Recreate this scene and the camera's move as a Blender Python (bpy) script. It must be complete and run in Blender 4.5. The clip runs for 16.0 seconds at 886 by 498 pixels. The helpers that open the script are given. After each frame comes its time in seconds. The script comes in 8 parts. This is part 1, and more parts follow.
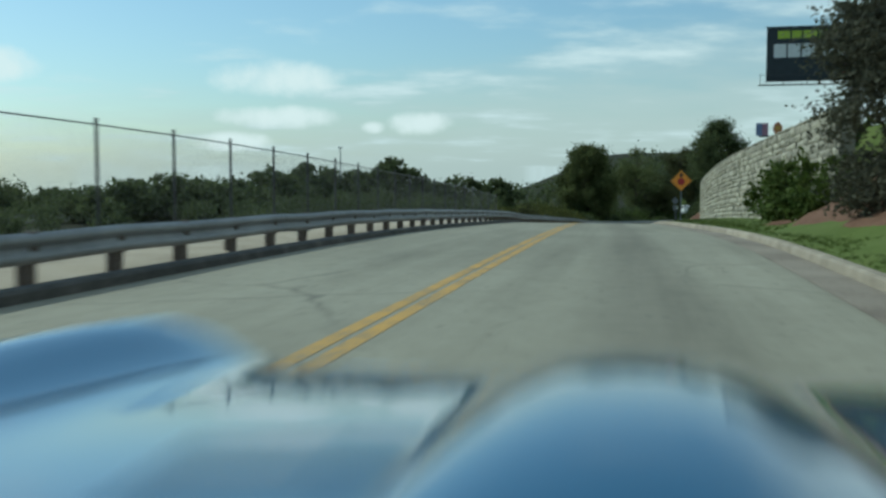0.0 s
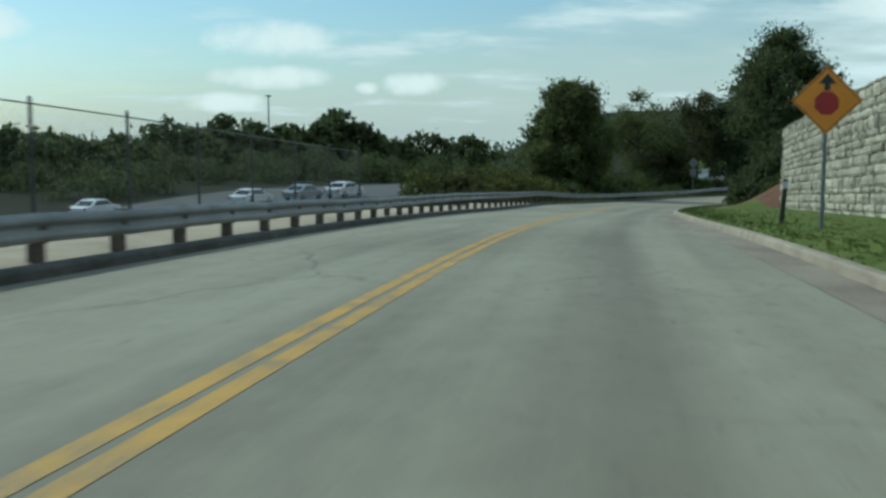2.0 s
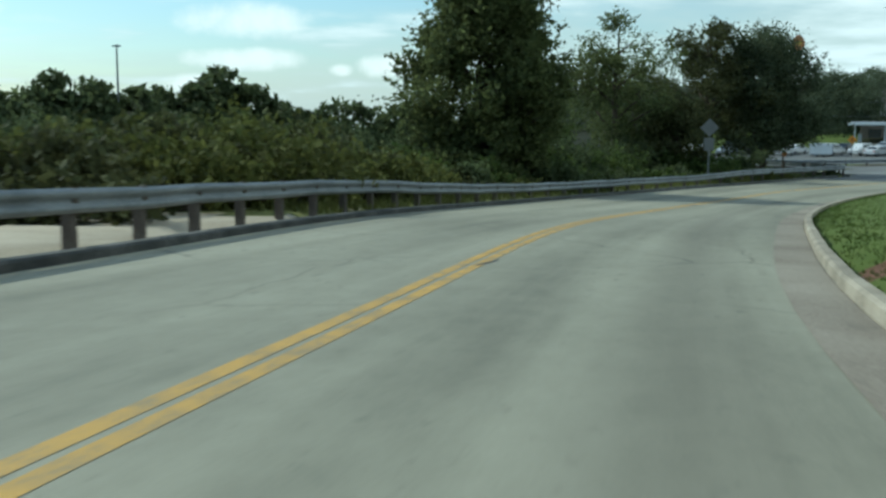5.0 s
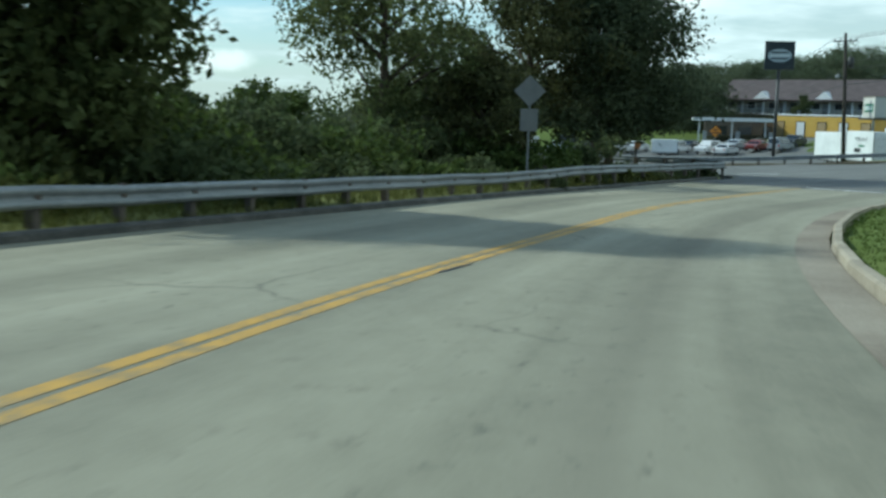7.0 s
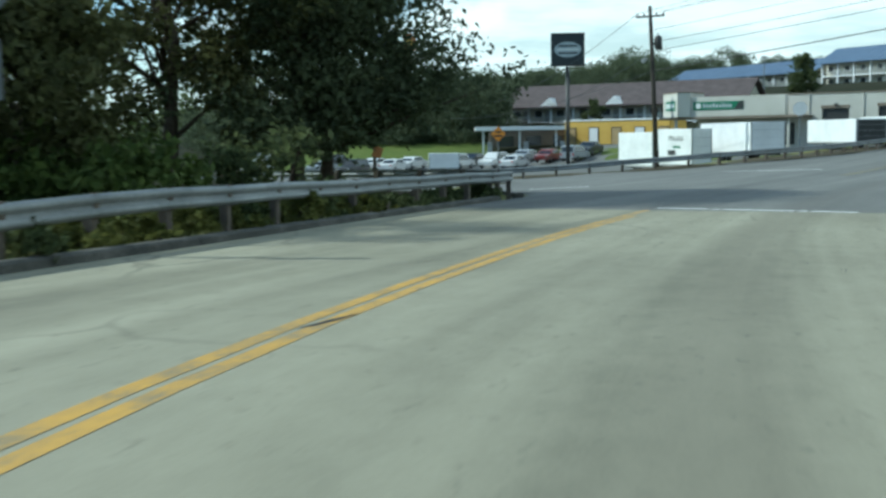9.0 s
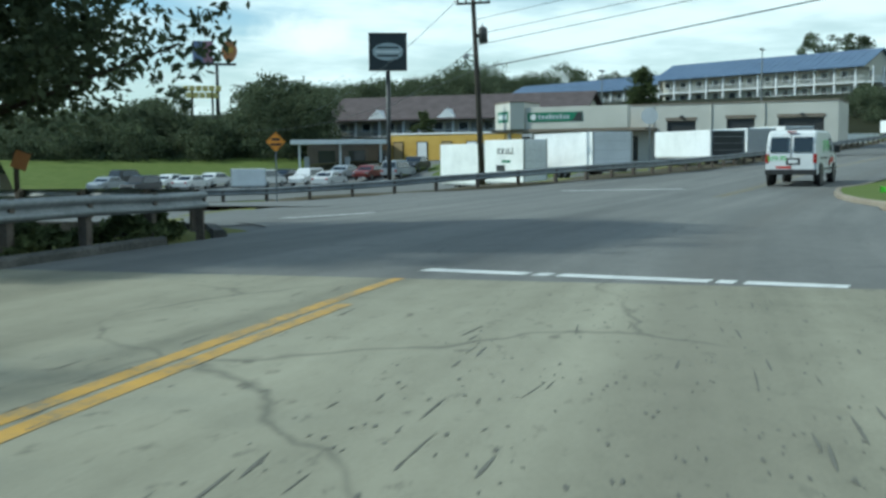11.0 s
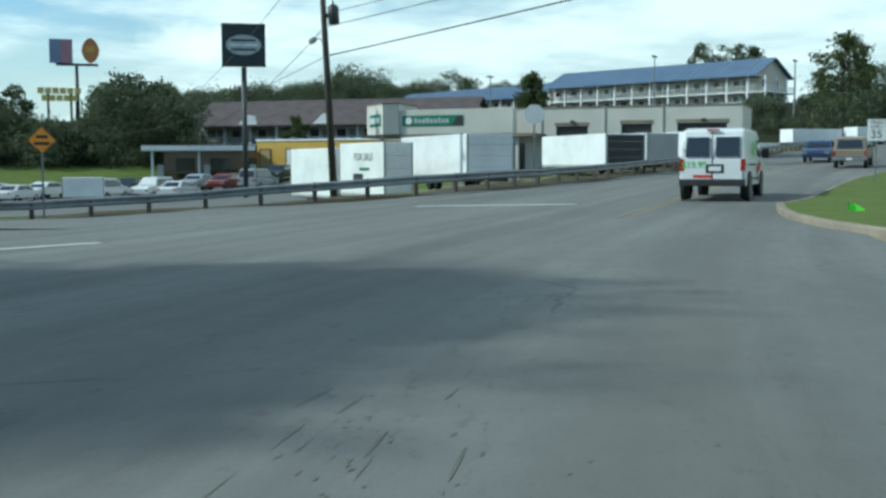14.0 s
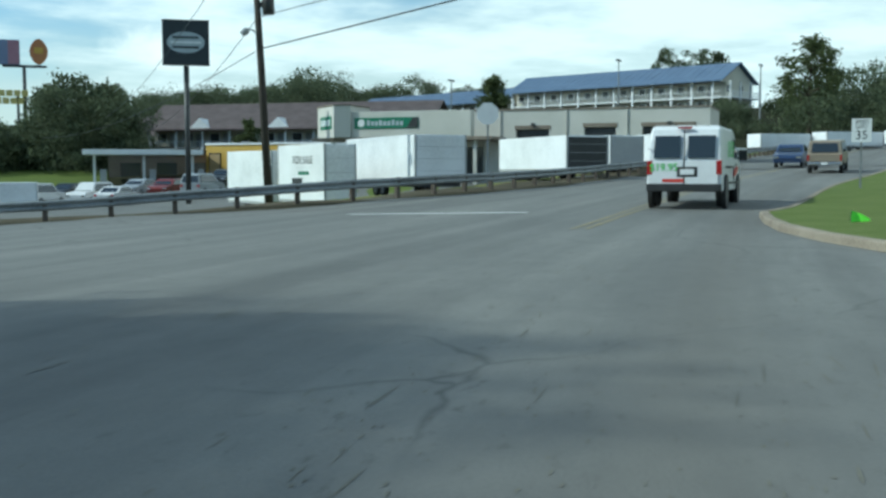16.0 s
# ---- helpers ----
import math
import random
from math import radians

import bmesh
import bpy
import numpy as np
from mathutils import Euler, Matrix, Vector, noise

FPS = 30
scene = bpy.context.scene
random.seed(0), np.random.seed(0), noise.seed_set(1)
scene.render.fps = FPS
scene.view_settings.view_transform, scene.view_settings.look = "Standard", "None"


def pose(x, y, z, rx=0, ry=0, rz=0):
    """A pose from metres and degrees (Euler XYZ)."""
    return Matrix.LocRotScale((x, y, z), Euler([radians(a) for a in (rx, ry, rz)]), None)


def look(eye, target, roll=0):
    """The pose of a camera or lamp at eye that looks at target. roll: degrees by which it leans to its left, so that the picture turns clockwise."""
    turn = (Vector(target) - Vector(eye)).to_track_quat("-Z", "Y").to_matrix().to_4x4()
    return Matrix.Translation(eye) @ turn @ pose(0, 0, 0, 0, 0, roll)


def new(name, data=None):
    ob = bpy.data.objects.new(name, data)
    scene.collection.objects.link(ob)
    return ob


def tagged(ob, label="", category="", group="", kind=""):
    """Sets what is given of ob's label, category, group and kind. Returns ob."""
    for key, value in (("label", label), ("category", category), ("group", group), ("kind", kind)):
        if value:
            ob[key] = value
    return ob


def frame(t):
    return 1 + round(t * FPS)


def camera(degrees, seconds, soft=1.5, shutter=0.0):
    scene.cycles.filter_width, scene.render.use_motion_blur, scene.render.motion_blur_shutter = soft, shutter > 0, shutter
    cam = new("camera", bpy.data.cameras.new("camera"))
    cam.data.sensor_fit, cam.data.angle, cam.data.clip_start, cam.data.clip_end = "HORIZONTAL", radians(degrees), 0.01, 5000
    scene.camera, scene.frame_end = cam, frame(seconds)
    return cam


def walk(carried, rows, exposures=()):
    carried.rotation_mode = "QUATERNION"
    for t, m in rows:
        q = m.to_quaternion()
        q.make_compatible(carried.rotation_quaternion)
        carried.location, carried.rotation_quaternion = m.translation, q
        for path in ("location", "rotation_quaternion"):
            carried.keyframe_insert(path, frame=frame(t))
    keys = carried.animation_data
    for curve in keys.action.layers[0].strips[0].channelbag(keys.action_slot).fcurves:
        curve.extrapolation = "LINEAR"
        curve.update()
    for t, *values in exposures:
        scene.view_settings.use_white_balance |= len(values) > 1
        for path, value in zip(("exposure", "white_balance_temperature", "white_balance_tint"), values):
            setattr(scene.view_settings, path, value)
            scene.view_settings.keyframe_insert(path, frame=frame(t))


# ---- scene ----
cam = camera(44.8, 16.0, soft=2.8, shutter=0.25)
PATH = [
    (0, (0.000, -0.000, 8.477), (-0.146, 9.970, 7.716), 0.05),
    (0.5, (1.705, 11.272, 8.354), (1.540, 21.232, 7.474), -0.22),
    (1, (3.624, 22.196, 8.038), (3.453, 32.148, 7.074), 0.64),
    (1.5, (4.911, 32.800, 7.702), (4.792, 42.744, 6.657), 0.49),
    (2, (6.164, 42.664, 7.197), (6.075, 52.601, 6.079), 0.18),
    (2.5, (7.458, 51.796, 6.850), (7.392, 61.727, 5.676), 0.17),
    (3, (8.657, 59.897, 6.398), (8.575, 69.821, 5.169), 0.11),
    (5.5, (15.275, 94.404, 4.266), (15.605, 104.316, 2.989), 0.18),
    (6, (17.023, 101.438, 3.835), (17.686, 111.332, 2.549), 0.10),
    (6.5, (19.032, 108.360, 3.608), (20.230, 118.195, 2.254), 0.83),
    (7, (21.360, 115.024, 3.050), (23.014, 124.804, 1.776), 1.52),
    (7.5, (23.507, 121.222, 2.626), (25.631, 130.920, 1.430), 0.67),
    (8, (25.979, 126.873, 2.205), (28.543, 136.478, 1.126), -0.63),
    (8.5, (28.440, 131.821, 2.100), (31.442, 141.301, 1.040), -0.76),
    (9, (31.028, 136.321, 1.895), (34.469, 145.654, 0.864), -0.86),
    (9.5, (33.423, 140.123, 1.782), (37.268, 149.301, 0.784), -0.99),
    (10, (35.547, 143.179, 1.666), (39.760, 152.197, 0.705), -0.76),
    (12.5, (43.370, 152.806, 1.290), (48.645, 161.264, 0.492), -0.50),
    (13, (44.627, 154.256, 1.243), (50.037, 162.630, 0.458), -0.45),
    (13.5, (45.572, 155.284, 1.221), (51.089, 163.587, 0.442), -0.35),
    (14, (46.243, 155.969, 1.224), (51.844, 164.216, 0.437), -0.17),
    (14.5, (46.903, 156.609, 1.208), (52.600, 164.790, 0.424), -0.14),
    (15, (47.645, 157.320, 1.181), (53.427, 165.442, 0.407), -0.22),
    (15.5, (48.386, 158.065, 1.135), (54.225, 166.149, 0.384), -0.25),
    (16, (49.292, 158.968, 1.109), (55.157, 167.035, 0.380), -0.07),
]
EXPOSURES = [(0.0, -0.25, 5500, -10), (2.5, -0.18, 5500, -10), (5.5, 0.1, 5500, -10), (7.0, 0.15, 5500, -10), (8.5, 0.42, 5500, -10),
             (10.0, 0.2, 5500, -10), (12.5, 0.2, 5500, -10), (16.0, 0.2, 5500, -10)]
walk(cam, [(t, look(eye, target, roll)) for t, eye, target, roll in PATH], EXPOSURES)

# ---------------------------------------------------------------- light
SUN_AZ, SUN_EL = -60.0, 37.5      # degrees from +y towards +x, and above the horizon
SUN_DIR = Vector((math.sin(radians(SUN_AZ)) * math.cos(radians(SUN_EL)),
                  math.cos(radians(SUN_AZ)) * math.cos(radians(SUN_EL)), math.sin(radians(SUN_EL))))


def build_world():
    w = bpy.data.worlds.new("sky")
    scene.world = w
    w.use_nodes = True
    nt = w.node_tree
    nt.nodes.clear()
    n, l = nt.nodes.new, nt.links.new
    sky = n("ShaderNodeTexSky")
    sky.sky_type = "NISHITA"
    sky.sun_disc = False
    sky.sun_elevation, sky.sun_rotation = radians(SUN_EL), radians(SUN_AZ)
    sky.air_density, sky.dust_density, sky.ozone_density = 1.0, 0.8, 2.0
    tc = n("ShaderNodeTexCoord")
    # clouds lie on a flat sheet: project the direction on it
    sep = n("ShaderNodeSeparateXYZ")
    l(tc.outputs["Generated"], sep.inputs[0])
    up = n("ShaderNodeMath"); up.operation = "MAXIMUM"; up.inputs[1].default_value = 0.0
    l(sep.outputs["Z"], up.inputs[0])
    add = n("ShaderNodeMath"); add.operation = "ADD"; add.inputs[1].default_value = 0.10
    l(up.outputs[0], add.inputs[0])
    com = n("ShaderNodeCombineXYZ")
    for axis in ("X", "Y"):
        div = n("ShaderNodeMath"); div.operation = "DIVIDE"
        l(sep.outputs[axis], div.inputs[0]); l(add.outputs[0], div.inputs[1])
        l(div.outputs[0], com.inputs[axis])
    no = n("ShaderNodeTexNoise")
    no.inputs["Scale"].default_value, no.inputs["Detail"].default_value, no.inputs["Roughness"].default_value = 1.15, 9.0, 0.56
    l(com.outputs[0], no.inputs["Vector"])
    big = n("ShaderNodeTexNoise")
    big.inputs["Scale"].default_value, big.inputs["Detail"].default_value = 0.33, 2.0
    l(com.outputs[0], big.inputs["Vector"])
    # more cloud towards +x, where the sky is veiled
    side = n("ShaderNodeMapRange")
    side.inputs["From Min"].default_value, side.inputs["From Max"].default_value = 0.12, 0.45
    side.inputs["To Min"].default_value, side.inputs["To Max"].default_value = -0.03, 0.16
    l(sep.outputs["X"], side.inputs["Value"])
    s1 = n("ShaderNodeMath"); s1.operation = "ADD"
    l(no.outputs["Fac"], s1.inputs[0]); l(side.outputs[0], s1.inputs[1])
    s2 = n("ShaderNodeMath"); s2.operation = "MULTIPLY_ADD"; s2.inputs[1].default_value = 0.45
    l(big.outputs["Fac"], s2.inputs[0]); l(s1.outputs[0], s2.inputs[2])
    ramp = n("ShaderNodeMapRange"); ramp.interpolation_type = "SMOOTHSTEP"
    ramp.inputs["From Min"].default_value, ramp.inputs["From Max"].default_value = 0.70, 0.98
    l(s2.outputs[0], ramp.inputs["Value"])
    mix = n("ShaderNodeMix"); mix.data_type = "RGBA"
    l(ramp.outputs[0], mix.inputs["Factor"])
    mix.inputs[7].default_value = (7.4, 7.7, 7.6, 1)
    # single fair-weather clouds: azimuth from +y, elevation, width and height in degrees
    fine = n("ShaderNodeTexNoise")
    fine.inputs["Scale"].default_value, fine.inputs["Detail"].default_value, fine.inputs["Roughness"].default_value = 16.0, 6.0, 0.6
    l(tc.outputs["Generated"], fine.inputs["Vector"])
    total = None
    for az, el, w, h in ((-9.0, 4.6, 4.2, 1.1), (-9.3, 2.6, 3.4, 0.7), (-2.0, 2.3, 2.0, 0.7), (-23.0, 5.1, 2.4, 1.0), (21.0, 6.4, 3.0, 1.2), (-11.8, 1.3, 2.2, 0.6), (-4.6, 2.1, 0.8, 0.4)):
        a, e = radians(az), radians(el)
        mid = (math.sin(a) * math.cos(e), math.cos(a) * math.cos(e), math.sin(e))
        rgt = (math.cos(a) / radians(w), -math.sin(a) / radians(w), 0.0)
        ups = (0.0, 0.0, 1.0 / radians(h))
        sub = n("ShaderNodeVectorMath"); sub.operation = "SUBTRACT"; sub.inputs[1].default_value = mid
        l(tc.outputs["Generated"], sub.inputs[0])
        sq = []
        for axis in (rgt, ups):
            dt = n("ShaderNodeVectorMath"); dt.operation = "DOT_PRODUCT"; dt.inputs[1].default_value = axis
            l(sub.outputs[0], dt.inputs[0])
            pw = n("ShaderNodeMath"); pw.operation = "MULTIPLY"
            l(dt.outputs["Value"], pw.inputs[0]); l(dt.outputs["Value"], pw.inputs[1])
            sq.append(pw.outputs[0])
        ad = n("ShaderNodeMath"); ad.operation = "ADD"; l(sq[0], ad.inputs[0]); l(sq[1], ad.inputs[1])
        nz = n("ShaderNodeMath"); nz.operation = "MULTIPLY_ADD"; nz.inputs[1].default_value = 2.6
        l(fine.outputs["Fac"], nz.inputs[0]); l(ad.outputs[0], nz.inputs[2])
        mr = n("ShaderNodeMapRange"); mr.interpolation_type = "SMOOTHSTEP"
        mr.inputs["From Min"].default_value, mr.inputs["From Max"].default_value = 1.2, 2.3
        mr.inputs["To Min"].default_value, mr.inputs["To Max"].default_value = 0.9, 0.0
        l(nz.outputs[0], mr.inputs["Value"])
        if total is None:
            total = mr.outputs[0]
        else:
            mx = n("ShaderNodeMath"); mx.operation = "MAXIMUM"; l(total, mx.inputs[0]); l(mr.outputs[0], mx.inputs[1]); total = mx.outputs[0]
    puffs = n("ShaderNodeMix"); puffs.data_type = "RGBA"
    l(total, puffs.inputs["Factor"]); l(mix.outputs[2], puffs.inputs[6]); puffs.inputs[7].default_value = (8.4, 8.3, 7.9, 1)
    bg = n("ShaderNodeBackground"); bg.inputs["Strength"].default_value = 0.12
    tint = n("ShaderNodeMix"); tint.data_type = "RGBA"; tint.blend_type = "MULTIPLY"; tint.inputs["Factor"].default_value = 1.0
    soft_blue = n("ShaderNodeHueSaturation"); soft_blue.inputs["Saturation"].default_value = 0.85
    l(sky.outputs[0], soft_blue.inputs["Color"])
    l(soft_blue.outputs[0], tint.inputs[6]); tint.inputs[7].default_value = (0.86, 0.95, 0.98, 1)
    # a thin veil of high cloud low over the horizon, with an uneven upper edge
    edge = n("ShaderNodeMath"); edge.operation = "MULTIPLY_ADD"; edge.inputs[1].default_value = -0.16
    l(no.outputs["Fac"], edge.inputs[0]); l(sep.outputs["Z"], edge.inputs[2])
    tilt = n("ShaderNodeMath"); tilt.operation = "MULTIPLY_ADD"; tilt.inputs[1].default_value = -0.16
    l(sep.outputs["X"], tilt.inputs[0]); l(edge.outputs[0], tilt.inputs[2])
    low = n("ShaderNodeMapRange"); low.interpolation_type = "SMOOTHSTEP"
    low.inputs["From Min"].default_value, low.inputs["From Max"].default_value = -0.07, 0.045
    low.inputs["To Min"].default_value, low.inputs["To Max"].default_value = 0.72, 0.0
    l(tilt.outputs[0], low.inputs["Value"])
    veil = n("ShaderNodeMix"); veil.data_type = "RGBA"
    l(low.outputs[0], veil.inputs["Factor"]); l(tint.outputs[2], veil.inputs[6]); veil.inputs[7].default_value = (5.6, 5.9, 5.6, 1)
    l(veil.outputs[2], mix.inputs[6])
    l(puffs.outputs[2], bg.inputs["Color"])
    out = n("ShaderNodeOutputWorld"); l(bg.outputs[0], out.inputs[0])


build_world()
sun = new("sun", bpy.data.lights.new("sun", "SUN"))
sun.data.energy, sun.data.angle, sun.data.color = 3.1, radians(1.6), (1.0, 0.93, 0.82)
sun.matrix_world = look(SUN_DIR * 200, (0, 0, 0))


# ---------------------------------------------------------------- materials
def material(name, colours, rough=0.8, metal=0.0, scale=3.0, fine=40.0, bump=0.15, bump_scale=None, spread=0.5, coords="Object", vary=0.0, island=0.0, spec=0.5, stretch=None):
    """A surface with patches of two or more colours at one scale, grain at a finer one, and relief. vary: brightness from object to object; island: from piece to piece."""
    m = bpy.data.materials.new(name)
    m.use_nodes = True
    nt = m.node_tree
    n, l = nt.nodes.new, nt.links.new
    b = nt.nodes["Principled BSDF"]
    b.inputs["Roughness"].default_value, b.inputs["Metallic"].default_value = rough, metal
    b.inputs["Specular IOR Level"].default_value = spec
    tc = n("ShaderNodeTexCoord")
    vec = tc.outputs[coords]
    if stretch:
        mp = n("ShaderNodeMapping"); mp.inputs["Scale"].default_value = stretch
        l(vec, mp.inputs[0]); vec = mp.outputs[0]
    big = n("ShaderNodeTexNoise"); big.inputs["Scale"].default_value, big.inputs["Detail"].default_value = scale, 5.0
    l(vec, big.inputs["Vector"])
    small = n("ShaderNodeTexNoise"); small.inputs["Scale"].default_value, small.inputs["Detail"].default_value = fine, 4.0
    l(vec, small.inputs["Vector"])
    mixf = n("ShaderNodeMath"); mixf.operation = "MULTIPLY_ADD"; mixf.inputs[1].default_value = 0.45
    l(small.outputs["Fac"], mixf.inputs[0])
    sc = n("ShaderNodeMath"); sc.operation = "MULTIPLY"; sc.inputs[1].default_value = 0.55
    l(big.outputs["Fac"], sc.inputs[0]); l(sc.outputs[0], mixf.inputs[2])
    ramp = n("ShaderNodeValToRGB")
    lo, hi = 0.5 - spread / 2 * 0.6, 0.5 + spread / 2 * 0.6
    els = ramp.color_ramp.elements
    els[0].position, els[1].position = lo, hi
    els[0].color, els[1].color = (*colours[0], 1), (*colours[-1], 1)
    for k, c in enumerate(colours[1:-1], 1):
        e = els.new(lo + (hi - lo) * k / (len(colours) - 1)); e.color = (*c, 1)
    l(mixf.outputs[0], ramp.inputs[0])
    col = ramp.outputs[0]
    if vary or island:
        src = n("ShaderNodeObjectInfo").outputs["Random"] if vary else n("ShaderNodeNewGeometry").outputs["Random Per Island"]
        amount = vary or island
        mr = n("ShaderNodeMapRange"); mr.inputs["To Min"].default_value, mr.inputs["To Max"].default_value = 1 - amount, 1 + amount
        l(src, mr.inputs["Value"])
        hsv = n("ShaderNodeHueSaturation"); l(col, hsv.inputs["Color"]); l(mr.outputs[0], hsv.inputs["Value"])
        col = hsv.outputs[0]
    l(col, b.inputs["Base Color"])
    if bump:
        bp = n("ShaderNodeBump"); bp.inputs["Strength"].default_value, bp.inputs["Distance"].default_value = bump, 0.02
        if bump_scale:
            bn = n("ShaderNodeTexNoise"); bn.inputs["Scale"].default_value, bn.inputs["Detail"].default_value = bump_scale, 6.0
            l(vec, bn.inputs["Vector"]); l(bn.outputs["Fac"], bp.inputs["Height"])
        else:
            l(small.outputs["Fac"], bp.inputs["Height"])
        l(bp.outputs[0], b.inputs["Normal"])
    return m


def grey(v, d=0.0):
    return (v, v, v + d)


def leaf_material(name, dark, light, trans=0.25):
    m = material(name, [dark, light], rough=0.75, scale=0.5, fine=3.0, bump=0.0, island=0.35, spread=0.7, spec=0.12)
    nt = m.node_tree
    b = nt.nodes["Principled BSDF"]
    b.inputs["Transmission Weight"].default_value = 0.0
    t = nt.nodes.new("ShaderNodeBsdfTranslucent")
    col = b.inputs["Base Color"].links[0].from_socket
    nt.links.new(col, t.inputs["Color"])
    mx = nt.nodes.new("ShaderNodeMixShader"); mx.inputs[0].default_value = trans
    nt.links.new(b.outputs[0], mx.inputs[1]); nt.links.new(t.outputs[0], mx.inputs[2])
    nt.links.new(mx.outputs[0], nt.nodes["Material Output"].inputs[0])
    return m


def glass_material(name, tint=(0.02, 0.025, 0.03)):
    m = bpy.data.materials.new(name)
    m.use_nodes = True
    b = m.node_tree.nodes["Principled BSDF"]
    b.inputs["Base Color"].default_value = (*tint, 1)
    b.inputs["Roughness"].default_value = 0.06
    b.inputs["Specular IOR Level"].default_value = 0.7
    return m


